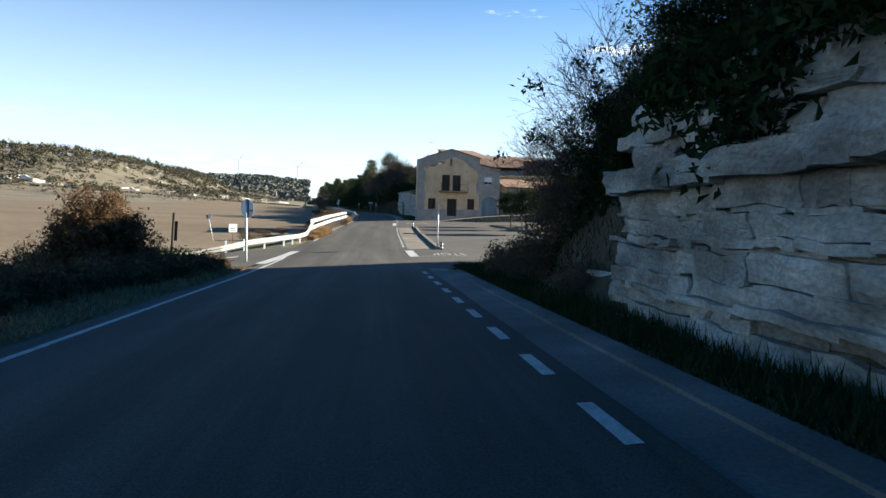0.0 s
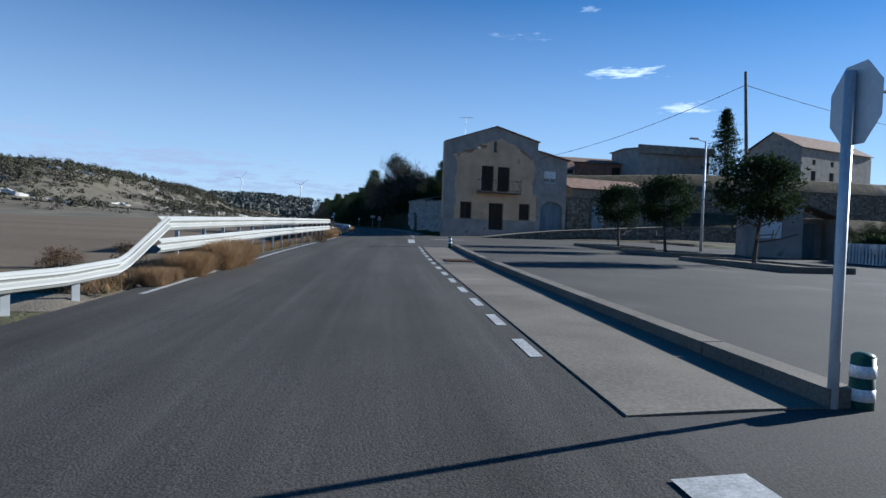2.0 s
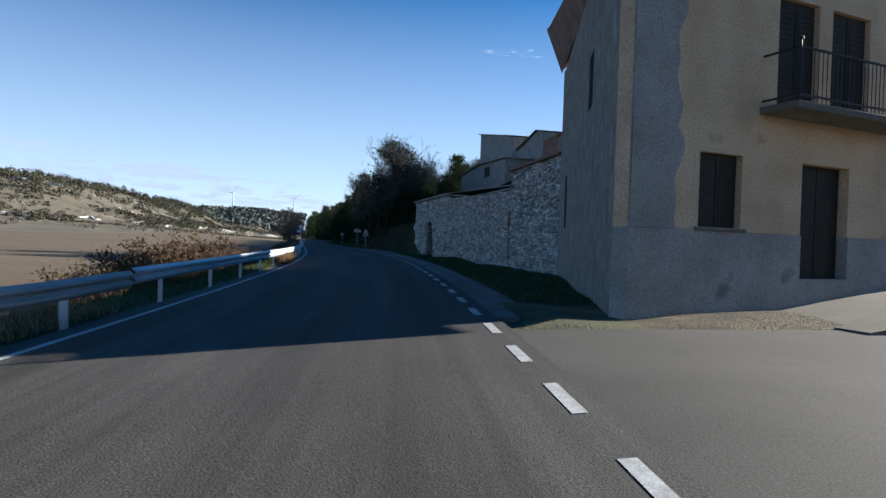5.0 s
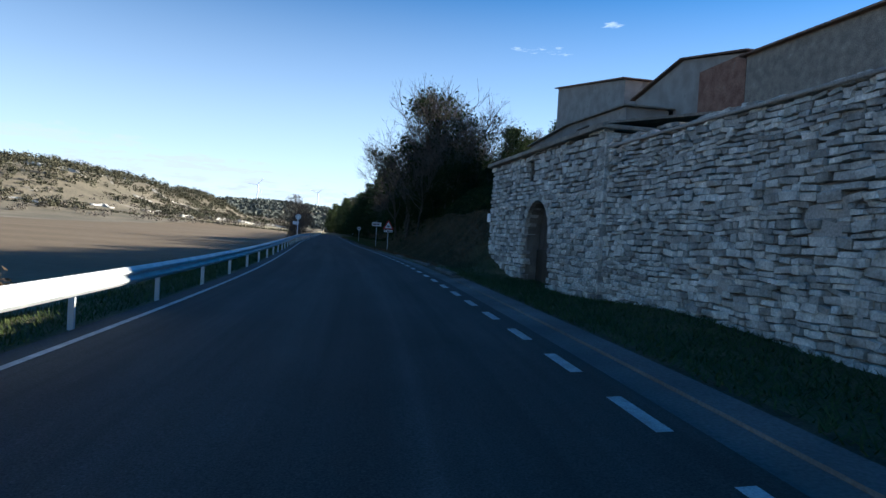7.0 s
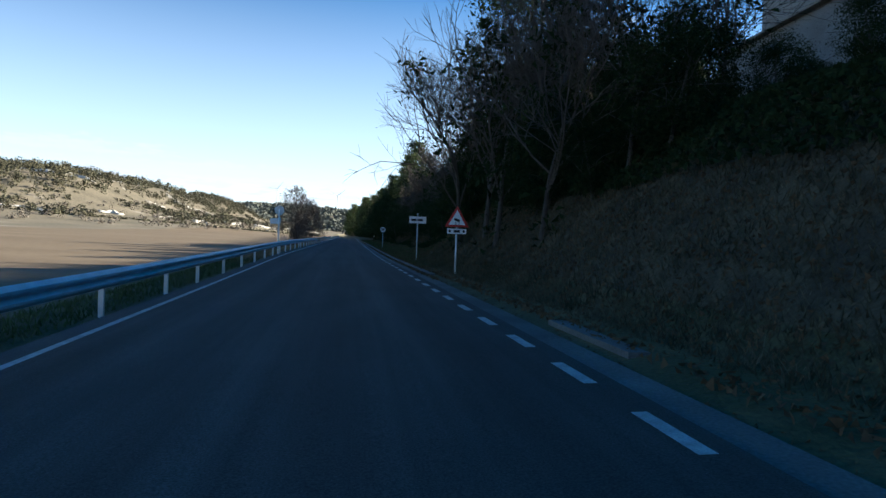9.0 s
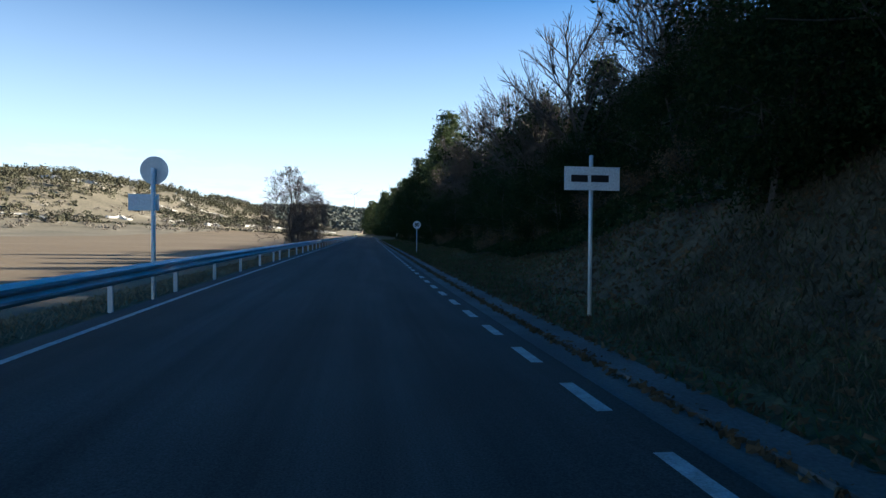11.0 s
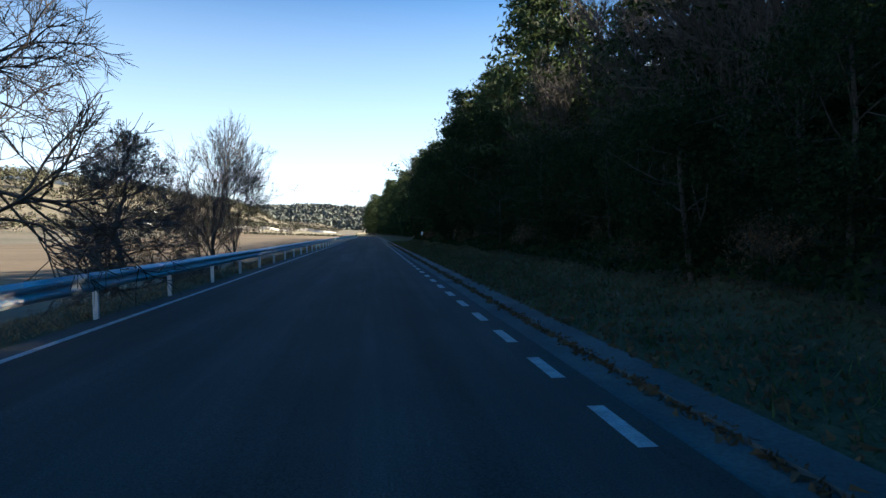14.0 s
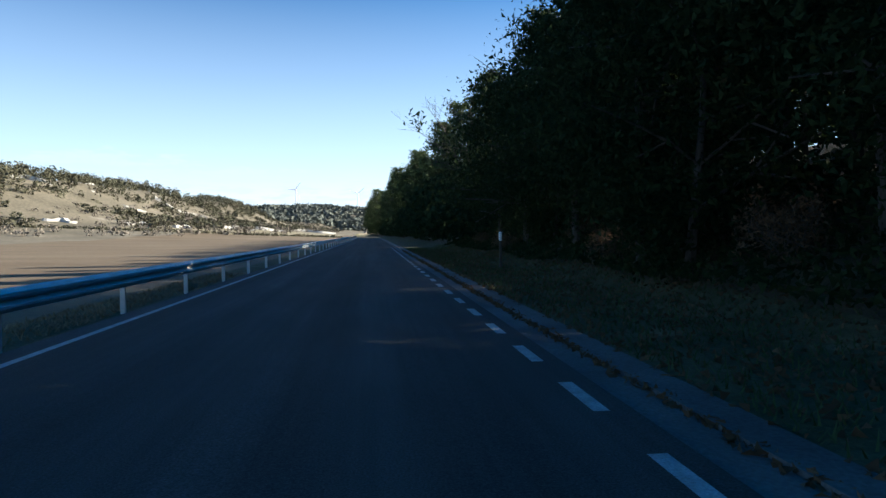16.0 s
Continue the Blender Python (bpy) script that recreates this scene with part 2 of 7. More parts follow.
PLASTER_BARE = material("bare_masonry", (0.22, 0.19, 0.155), (0.33, 0.28, 0.22), 2.2, 18, 1.0, 0.6, (0.40, 0.35, 0.28), depth=0.03)
BRICK = material("brick_infill", (0.20, 0.105, 0.070), (0.29, 0.165, 0.115), 1.6, 14, 0.95, 0.8, (0.24, 0.20, 0.165), vary=0.15, grit=0.45)
TILE = material("roof_tile", (0.15, 0.09, 0.06), (0.23, 0.145, 0.10), 1.8, 20, 0.9, 0.4, (0.13, 0.105, 0.08), vary=0.2)
RUSTY = material("stained_render", (0.25, 0.145, 0.078), (0.36, 0.23, 0.135), 1.6, 20, 1.0, 0.5, (0.45, 0.31, 0.19), depth=0.015)
DARKWOOD = material("dark_wood", (0.020, 0.016, 0.010), (0.036, 0.028, 0.018), 3, 40, 0.7, 0.2, stretch=(1, 1, 0.2))
BLUEDOOR = material("faded_blue_paint", (0.13, 0.17, 0.20), (0.19, 0.235, 0.26), 2, 30, 0.7, 0.2, stretch=(1, 1, 0.2))
WHITE = material("white_paint", (0.70, 0.70, 0.69), (0.80, 0.80, 0.79), 3, 40, 0.5, 0.05)
REFLECT = material("sign_white", (0.72, 0.73, 0.74), (0.80, 0.81, 0.82), 3, 40, 0.45, 0.0)
BLACK = material("black_paint", (0.012, 0.012, 0.014), (0.02, 0.02, 0.022), 5, 40, 0.5, 0.05)
RED = material("sign_red", (0.42, 0.03, 0.025), (0.52, 0.045, 0.035), 3, 40, 0.45, 0.0)
GREEN = material("bollard_green", (0.012, 0.06, 0.045), (0.02, 0.085, 0.06), 5, 40, 0.5, 0.05)
RUST = material("rusty_iron", (0.10, 0.05, 0.028), (0.17, 0.085, 0.045), 6, 40, 0.85, 0.3)
IRON = material("black_iron", (0.015, 0.014, 0.014), (0.03, 0.028, 0.026), 5, 40, 0.6, 0.1)
BARK = material("bark", (0.05, 0.042, 0.035), (0.09, 0.076, 0.063), 3, 25, 0.95, 0.6, stretch=(1, 1, 0.3), depth=0.02)
TWIG = material("twigs", (0.058, 0.048, 0.039), (0.100, 0.083, 0.068), 3, 25, 0.95, 0.0)
LEAF_DARK = material("evergreen_leaves", (0.018, 0.030, 0.012), (0.035, 0.052, 0.020), 0.7, 9, 0.95, 0.0, (0.055, 0.070, 0.028), island=0.35, spec=0.08)
LEAF_PINE = material("pine_needles", (0.040, 0.058, 0.020), (0.068, 0.092, 0.033), 0.7, 9, 0.75, 0.0, (0.10, 0.115, 0.045), island=0.3)
LEAF_IVY = material("ivy_leaves", (0.016, 0.028, 0.010), (0.032, 0.045, 0.016), 0.8, 9, 0.95, 0.0, (0.06, 0.05, 0.022), island=0.35, spec=0.08)
LEAF_BROWN = material("dead_leaves", (0.095, 0.058, 0.028), (0.15, 0.095, 0.05), 1.2, 9, 0.9, 0.0, (0.19, 0.13, 0.07), island=0.35)
DRYGRASS = material("dry_grass", (0.20, 0.125, 0.060), (0.31, 0.215, 0.120), 1.2, 9, 0.95, 0.0, (0.16, 0.10, 0.05), island=0.3)
GREENGRASS = material("green_grass", (0.050, 0.070, 0.020), (0.085, 0.105, 0.035), 1.0, 9, 0.95, 0.0, (0.15, 0.13, 0.06), island=0.3)
# far trees are paler than near ones: some distance haze is in this colour
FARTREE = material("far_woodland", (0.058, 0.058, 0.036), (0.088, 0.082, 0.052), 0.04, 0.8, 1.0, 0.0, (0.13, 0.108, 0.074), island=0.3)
# the horizon ridge has its haze mixed into the grey-green
HAZED_RIDGE = material("hazed_ridge", (0.075, 0.085, 0.075), (0.11, 0.12, 0.105), 0.02, 0.3, 1.0, 0.0, island=0.25)
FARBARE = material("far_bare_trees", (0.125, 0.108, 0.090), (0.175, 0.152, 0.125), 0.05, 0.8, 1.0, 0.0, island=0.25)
PALEROCK = material("pale_earth", (0.52, 0.49, 0.43), (0.68, 0.65, 0.59), 0.1, 1.5, 1.0, 0.4, depth=0.2)
GLASSY = material("window_glass", (0.03, 0.035, 0.04), (0.04, 0.045, 0.05), 2, 10, 0.08, 0.0, spec=0.6)

# ---- mesh helpers ----
def thin_leaf(m, share):
    """Leaves and blades pass part of the sun through them."""
    n, l = m.node_tree.nodes, m.node_tree.links
    bsdf, sink = n["Principled BSDF"], n["Material Output"]
    glow, both = n.new("ShaderNodeBsdfTranslucent"), n.new("ShaderNodeMixShader")
    l.new(bsdf.inputs["Base Color"].links[0].from_socket, glow.inputs["Color"])
    both.inputs["Fac"].default_value = share
    l.new(bsdf.outputs["BSDF"], both.inputs[1])
    l.new(glow.outputs["BSDF"], both.inputs[2])
    l.new(both.outputs["Shader"], sink.inputs["Surface"])


for leaf_m, share in ((LEAF_DARK, 0.25), (LEAF_PINE, 0.4), (LEAF_IVY, 0.25), (LEAF_BROWN, 0.35), (DRYGRASS, 0.4), (GREENGRASS, 0.35), (WEEDS, 0.3)):
    thin_leaf(leaf_m, share)


def smooth_table(ys, vs, lo=-400.0, hi=700.0, width=9.0):
    """A smooth function through knots."""
    g = np.arange(lo, hi, 1.0)
    v = np.interp(g, ys, vs)
    lead = (vs[1] - vs[0]) / (ys[1] - ys[0])
    v[g < ys[0]] = vs[0] + lead * (g[g < ys[0]] - ys[0])
    k = np.exp(-0.5 * (np.arange(-30, 31) / width) ** 2)
    k /= k.sum()
    pad = np.concatenate([v[0] + lead * np.arange(-30, 0), v, np.full(30, v[-1])])
    v = np.convolve(pad, k, "valid")
    return lambda y: np.interp(y, g, v)


def mesh(name, verts, faces, mat=None, smooth=False):
    """A mesh from an array of points and an array of quads or triangles."""
    verts, faces = np.asarray(verts, np.float32), np.asarray(faces, np.int32)
    me = bpy.data.meshes.new(name)
    me.vertices.add(len(verts))
    me.vertices.foreach_set("co", verts.ravel())
    k = faces.shape[1]
    me.loops.add(faces.size)
    me.loops.foreach_set("vertex_index", faces.ravel())
    me.polygons.add(len(faces))
    me.polygons.foreach_set("loop_start", np.arange(0, faces.size, k, dtype=np.int32))
    me.polygons.foreach_set("loop_total", np.full(len(faces), k, np.int32))
    me.polygons.foreach_set("use_smooth", np.full(len(faces), smooth, bool))
    me.update(calc_edges=True)
    if mat:
        me.materials.append(mat)
    return me


def part(name, bm, mat, parent=None, label="", smooth=False):
    """One bmesh, or a ready mesh, as one object under a thing or a part."""
    if isinstance(bm, bmesh.types.BMesh):
        me = bpy.data.meshes.new(name)
        bm.to_mesh(me)
        bm.free()
        me.materials.append(mat)
        if smooth:
            me.polygons.foreach_set("use_smooth", np.ones(len(me.polygons), bool))
    else:
        me = bm
        if mat and not me.materials:
            me.materials.append(mat)
    ob = new(name, me)
    if parent:
        ob.parent = parent
    return tagged(ob, label) if label else ob


def box(bm, x0, x1, y0, y1, z0, z1, bevel=0.0, m=None):
    c = Matrix.Translation(((x0 + x1) / 2, (y0 + y1) / 2, (z0 + z1) / 2)) @ Matrix.Diagonal((abs(x1 - x0), abs(y1 - y0), abs(z1 - z0), 1))
    r = bmesh.ops.create_cube(bm, size=1, matrix=(m @ c) if m else c)
    if bevel:
        bmesh.ops.bevel(bm, geom=list({e for v in r["verts"] for e in v.link_edges}), offset=bevel, segments=1, affect="EDGES")
    return bm


def cyl(bm, r0, r1, a, b, seg=12):
    """A tapered tube from a to b."""
    a, b = Vector(a), Vector(b)
    q = (b - a).to_track_quat("Z", "Y").to_matrix().to_4x4()
    bmesh.ops.create_cone(bm, cap_ends=True, segments=seg, radius1=r0, radius2=r1, depth=(b - a).length, matrix=Matrix.Translation((a + b) / 2) @ q)
    return bm


def prism(bm, outline, d, m=None):
    """A flat outline in x and z, given depth d along +y."""
    m = m or Matrix.Identity(4)
    f = [bm.verts.new(m @ Vector((x, 0, z))) for x, z in outline]
    b = [bm.verts.new(m @ Vector((x, d, z))) for x, z in outline]
    n = len(f)
    bm.faces.new(f)
    bm.faces.new(b[::-1])
    for i in range(n):
        bm.faces.new((f[i], b[i], b[(i + 1) % n], f[(i + 1) % n]))
    bmesh.ops.recalc_face_normals(bm, faces=bm.faces)
    return bm


def thing(name, label, category, group="", m=None, kind=""):
    ob = new(name)
    ob.empty_display_size = 0.2
    if m is not None:
        ob.matrix_world = m
    return tagged(ob, label, category, group, kind)


# ---- the lie of the road ----
right_line = smooth_table([-160, -136, -127, -104, -96.4, -88.8, -81, -62, -44.7, -37.7, -30.6, -23.4, -8.8, -1.7, 20, 41, 116, 260, 330, 420], [-13.7, -11.2, -10.35, -8.0, -7.05, -6.15, -5.3, -2.65, -0.25, 0.45, 1.15, 1.62, 2.2, 2.27, 2.1, 1.8, 1.8, 1.8, 1.0, -6.0], width=5)
road_level = smooth_table([-160, -136, -127.6, -120, -111.5, -104, -96.4, -88.8, -81, -62, -44.7, -37.7, -30, -16, -1.7, 32, 700], [1.25, 0.30, -0.02, -0.29, -0.62, -0.80, -0.73, -0.68, -0.6, -0.4, -0.2, -0.14, -0.1, -0.07, 0, 0, 0], width=4)
road_bank = smooth_table([-160, -110, -96, -85, -78, -45, -25, -2, 20, 32, 41, 700], [2.0, 2.0, 1.2, 0.4, 0.3, 2.4, 3.0, 2.8, 1.0, 0.0, -0.6, -0.5])
WIDTH = 5.85


def road_z(y, u):
    """Height of the road at y, u metres right of its right edge line."""
    return road_level(y) + np.tan(np.radians(road_bank(y))) * (np.clip(u, -6.6, 1.0) + 1.9)


def ramp(v, a, b):
    t = np.clip((v - a) / (b - a), 0, 1)
    return t * t * (3 - 2 * t)


def lumps(x, y, s, seed=0.0):
    return (np.sin(x / s + 1.3 * np.sin(y / s * 0.7 + seed)) + np.sin(y / s * 1.1 + 1.7 * np.sin(x / s * 0.6 + seed * 2))) * 0.5


def ground_z(x, y):
    x, y = np.asarray(x, float), np.asarray(y, float)
    u = x - right_line(y)
    edge = road_z(y, u)
    # left: verge, ditch, wide field rising to the hills
    w = -u - 6.6
    drop = 1.3 * ramp(y, -84, -60) + 0.25 + 0.2 * ramp(y, 30, 60)
    field = edge - drop * ramp(w, 0.7, 4.5) + 0.014 * np.clip(w - 20, 0, 560)
    r = np.hypot(x, y)
    hill = np.interp(-x + 0.10 * (y - 675), [0, 60, 110, 150, 182, 204, 235, 600], [0, 4, 10, 17, 27, 44, 49, 54]) * ramp(y, 290, 650) * (1 - 0.6 * ramp(y, 720, 1000))
    hill = np.maximum(hill, 52 * ramp(-x, 95, 235) * ramp(y, 760, 1060) * (1 - ramp(y, 1180, 1600)))
    hill += 76 * ramp(r, 1300, 2700)
    left = field + hill * (1 + 0.10 * lumps(x, y, 60.0)) + 0.5 * lumps(x, y, 35.0) * ramp(w, 200, 400)
    # right
    cliff = (1 - ramp(y, -125, -117)) * (3.2 * ramp(u, 2.6, 3.4) + 5.0 * ramp(u, 3.2, 9) + 4 * ramp(u, 9, 30))
    village = ramp(y, -118, -104) * (1 - ramp(y, -45, -38)) * (0.35 * ramp(x, 4, 14) * ramp(y, -62, -50) + 4.0 * ramp(y, -45, -42.5) * ramp(x, 15.5, 17))
    behind = ramp(y, -40, -34) * (1 - ramp(y, -8, -2)) * (3.3 * ramp(x, 6.9, 7.3) + 4.2 * ramp(x, 9, 20) + 0.8 * ramp(x, 22, 40))
    near = 1 - ramp(y, 30, 60)
    bank = ramp(y, -9, -3) * (4.6 * ramp(u, 1.5 + 1.6 * (1 - near), 7.0 + 3.0 * (1 - near)) * (0.55 + 0.45 * near) + 5.0 * ramp(u, 7, 34))
    right = edge - 0.10 * ramp(u, 1.1, 2.5) * ramp(y, -70, -40) * (1 - ramp(y, -10, 0)) + cliff + village + behind + bank + 0.12 * lumps(x, y, 1.7) * ramp(u, 2.2, 4)
    right += 8 * ramp(u, 80, 500)
    z = np.where(u > 0, right, left)
    under = (u > -6.45) & (u < 1.05)
    z = np.where(under, edge - 0.12, z)
    lot = (u > 0) & (x < 21) & (y > -113.3) & (y < -51)
    fork = (x > -40) & (u < -5) & (np.abs(y + 101.5 - 0.86 * (x + 14.2)) < 8.5) & (x < -12.5)
    return np.where(lot | fork, np.minimum(z, edge - 0.10), z)

# ---- ground: one sheet to the horizon ----
gx = np.unique(np.concatenate([np.arange(-40, 45, 0.7), np.arange(-140, 140, 6.0), np.sign(np.linspace(-1, 1, 90)) * (np.abs(np.linspace(-1, 1, 90)) ** 2.2) * 4200]))
gy = np.unique(np.concatenate([np.arange(-175, 200, 1.2), np.arange(200, 700, 9.0), -175 - np.linspace(0, 1, 16) ** 2 * 3000, 700 + np.linspace(0, 1, 34) ** 1.8 * 4200]))
GX, GY = np.meshgrid(gx, gy)
GXS = GX + np.where(np.abs(GX) < 45, right_line(np.clip(GY, -170, 420)), 0) * np.clip(1 - np.abs(GX) / 60, 0, 1)
GZ = ground_z(GXS, GY)
idx = np.arange(GX.size).reshape(GX.shape)
quads = np.stack([idx[:-1, :-1], idx[:-1, 1:], idx[1:, 1:], idx[1:, :-1]], -1).reshape(-1, 4)
gme = mesh("ground", np.stack([GXS, GY, GZ], -1).reshape(-1, 3), quads, None, True)
for gm in (GRASSY, SOIL, LITTER, SCRUB, STUBBLE, GRIT):
    gme.materials.append(gm)
cx, cy = GXS.reshape(-1)[quads].mean(1), GY.reshape(-1)[quads].mean(1)
cu = cx - right_line(cy)
which = np.zeros(len(quads), np.int32)
which[(cu < -11.5)] = 1
which[(cu < -10) & (cy < -96) & (cx > -24)] = 0
which[(cu > 4.5) & (cy > -8)] = 2
which[(cu > 2.6) & (cy > -8) & (cy < 45)] = 2
which[(cu > 2.5) & (cy < -110)] = 2
far = (cu < 0) & ((-cx + 0.10 * cy > 150) & (cy > 120) | (np.hypot(cx, cy) > 700))
which[far | (cu > 60)] = 3
which[(cu < -20) & (cy > 441 + 0.71 * (cx + 176)) & (cy > 330) & (cy < 700) & (-cx + 0.10 * cy < 190)] = 4
which[(cx > 2) & (cx < 60) & (cy > -56) & (cy < -2)] = 2
which[(cu > 1.0) & (cx < 6.0) & (cy > -46) & (cy < -4)] = 0
which[(cu < -6.3) & (cu > -8.8) & (cy > -93) & (cy < -50)] = 5
gme.polygons.foreach_set("material_index", which)
ground = tagged(new("ground", gme), "ploughed brown field and rough grass verges rising to a hill", "ground", kind="structure")


def strip(name, y0, y1, u0, u1, lift, mat, step=1.0, nu=8, thick=0.0, ufun=None):
    """A band of surface that follows the road from y0 to y1, between u0 and u1."""
    ys = np.linspace(y0, y1, max(2, int((y1 - y0) / step) + 1))
    us = np.linspace(0, 1, nu)
    Y, S = np.meshgrid(ys, us, indexing="ij")
    a, b = (u0(Y) if callable(u0) else u0), (u1(Y) if callable(u1) else u1)
    U = a + (b - a) * S
    Z = road_z(Y, U) + lift
    V = np.stack([U + right_line(Y), Y, Z], -1).reshape(-1, 3)
    i = np.arange(Y.size).reshape(Y.shape)
    F = np.stack([i[:-1, :-1], i[:-1, 1:], i[1:, 1:], i[1:, :-1]], -1).reshape(-1, 4)
    if thick:
        n = len(V)
        W = V.copy()
        W[:, 2] -= thick
        V = np.concatenate([V, W])
        rim = [(i[:-1, 0], i[1:, 0]), (i[1:, -1], i[:-1, -1])]
        sides = [np.stack([q + n, p + n, p, q], -1) for p, q in rim]
        sides.append(np.stack([i[0, 1:], i[0, :-1], i[0, :-1] + n, i[0, 1:] + n], -1))
        sides.append(np.stack([i[-1, :-1], i[-1, 1:], i[-1, 1:] + n, i[-1, :-1] + n], -1))
        F = np.concatenate([F] + sides)
    me = mesh(name, V, F, mat, not thick)
    if not thick:
        me.attributes.new("across", "FLOAT", "POINT").data.foreach_set("value", np.broadcast_to(U, Y.shape).astype(np.float32).ravel())
    return me


road = tagged(new("road", strip("road", -172, 420, -6.35, 0.28, 0.0, ASPHALT)), "grey asphalt country road with worn wheel tracks", "road", kind="structure")
part("edge_line", strip("edge_line", -172, -104.5, -WIDTH - 0.12, -WIDTH, 0.005, PAINT, nu=2), None, road, "solid white edge line")
part("edge_line", strip("edge_line", -92, 420, -WIDTH - 0.11, -WIDTH + 0.01, 0.005, PAINT, nu=2), None, road, "solid white edge line")

# car park and junction asphalt, flush with the road
def sheet(name, corners, lift, mat, n=14):
    """A four-cornered surface that lies on the road's own level."""
    a, b, c, d = (np.array(p, float) for p in corners)
    s, t = np.meshgrid(np.linspace(0, 1, n), np.linspace(0, 1, n))
    s, t = s[..., None], t[..., None]
    q = (1 - t) * ((1 - s) * a + s * b) + t * ((1 - s) * d + s * c)
    X, Y = q[..., 0], q[..., 1]
    Z = road_z(Y, X - right_line(Y)) + lift
    i = np.arange(X.size).reshape(X.shape)
    F = np.stack([i[:-1, :-1], i[:-1, 1:], i[1:, 1:], i[1:, :-1]], -1).reshape(-1, 4)
    return mesh(name, np.stack([X, Y, Z], -1).reshape(-1, 3), F, mat, True)


KERB_Y, KERB_U = [-100.1, -94, -78, -71], [1.84, 1.82, 1.82, 1.82]  # inner face of the long kerb
part("car_park", strip("car_park", -113.5, -50.6, 0.24, lambda y: 21.5 - right_line(y), -0.004, LOT, nu=24), None, road, "worn grey asphalt car park")
part("side_road", sheet("side_road", [(-40, -139), (-15.3, -111.5), (-13.4, -96.5), (-40, -136)], 0.008, LOT, 12), None, road, "grey asphalt side road at the junction")
part("gutter", strip("gutter", -100.0, -71.3, 0.17, lambda y: np.interp(y, KERB_Y, KERB_U) + 0.03, 0.012, CONCRETE, nu=3, thick=0.1), None, road, "pale concrete gutter apron")
part("gutter", strip("gutter", -49, 330, 0.27, 0.72, -0.03, GUTTER, nu=3, thick=0.1), None, road, "dark concrete roadside gutter")
part("gutter_lip", strip("gutter_lip", -47, -11.5, 0.70, 1.06, 0.005, GUTTER, nu=3, thick=0.2), None, road, "weathered concrete gutter lip")
part("gutter_lip", strip("gutter_lip", 23, 330, 0.72, 1.12, 0.012, GUTTER, nu=3, thick=0.2), None, road, "weathered concrete gutter lip")
for a, b in ((-9.5, -5.5), (-3.5, 1.5), (6.5, 9.5)):
    part("gutter_lip", strip("gutter_lip", a, b, 1.0, 1.28, 0.03, GUTTER, nu=3, thick=0.2), None, road, "broken concrete gutter lip")
part("gutter", strip("gutter", -172, -113, 0.27, 0.95, -0.02, GUTTER, nu=3, thick=0.1), None, road, "dark concrete roadside gutter")
part("gutter_lip", strip("gutter_lip", -172, -115, 0.93, 1.3, 0.02, GUTTER, nu=3, thick=0.25), None, road, "weathered concrete gutter lip")

# long kerb between road and car park
kerb = thing("kerb", "grey concrete kerb between road and car park", "kerb", kind="structure")
y = -100.0
while y < -71.9:
    part("kerb_stone", strip("kerb_stone", y, y + 1.94, lambda q: np.interp(q, KERB_Y, KERB_U), lambda q: np.interp(q, KERB_Y, KERB_U) + 0.26, 0.15, CONCRETE, step=1.0, nu=2, thick=0.35), None, kerb)
    y += 1.97

# painted marks
def slab_on_road(name, corners, parent, label="", lift=0.006):
    return part(name, sheet(name, corners, lift + 0.006, PAINT, 5), None, parent, label)


slab_on_road("give_way_mark", [(-8.1, -105.75), (-7.65, -105.75), (-7.2, -101.1), (-7.65, -101.1)], road, "broad white painted mark")
slab_on_road("give_way_mark", [(-15.05, -108.4), (-14.6, -108.6), (-13.3, -100.6), (-13.75, -100.6)], road, "broad white painted mark")
slab_on_road("give_way_mark", [(-3.75, -66.2), (-3.35, -66.2), (-2.45, -60.2), (-2.9, -60.2)], road, "broad white painted mark")
slab_on_road("stop_bar", [(-1.2, -59.6), (1.4, -59.2), (1.5, -58.7), (-1.1, -59.1)], road, "white painted stop bar")
slab_on_road("stop_line", [(-7.7, -105.6), (-3.6, -105.2), (-3.6, -105.1), (-7.7, -105.5)], road, "thin faded white line")
for i in range(5):
    slab_on_road("painted_bar", [(-17.6 + 0.35 * i, -106.5 + 0.5 * i), (-17.4 + 0.35 * i, -106.6 + 0.5 * i), (-17.0 + 0.35 * i, -105.6 + 0.5 * i), (-17.2 + 0.35 * i, -105.5 + 0.5 * i)], road, "faded white painted letter bars")


# ---- stone wall along the road ----
rng = np.random.default_rng(7)
WALL_A, WALL_B = np.array((6.36, -35.0)), np.array((5.58, -5.3))
wall_dir = (WALL_B - WALL_A) / np.linalg.norm(WALL_B - WALL_A)
wall_len = float(np.linalg.norm(WALL_B - WALL_A))
# local x runs along the wall away from the house, local y into the bank, z up
wall_m = Matrix.Translation((WALL_A[0], WALL_A[1], 0)) @ Matrix.Rotation(math.atan2(wall_dir[1], wall_dir[0]), 4, "Z") @ Matrix.Diagonal((1, -1, 1, 1))
stone_wall = thing("stone_wall", "old limestone rubble wall with an arched doorway beside the road", "wall", m=wall_m, kind="structure")


def wall_top(s):
    return np.where(s < 5.9, 4.85 - 0.02 * s, np.where(s < 19.4, 3.86 + 0.02 * (s - 8), 4.38))


def face_y(s):
    return np.where(s < 5.9, 0.0, np.where(s < 19.4, 0.04, -0.10))


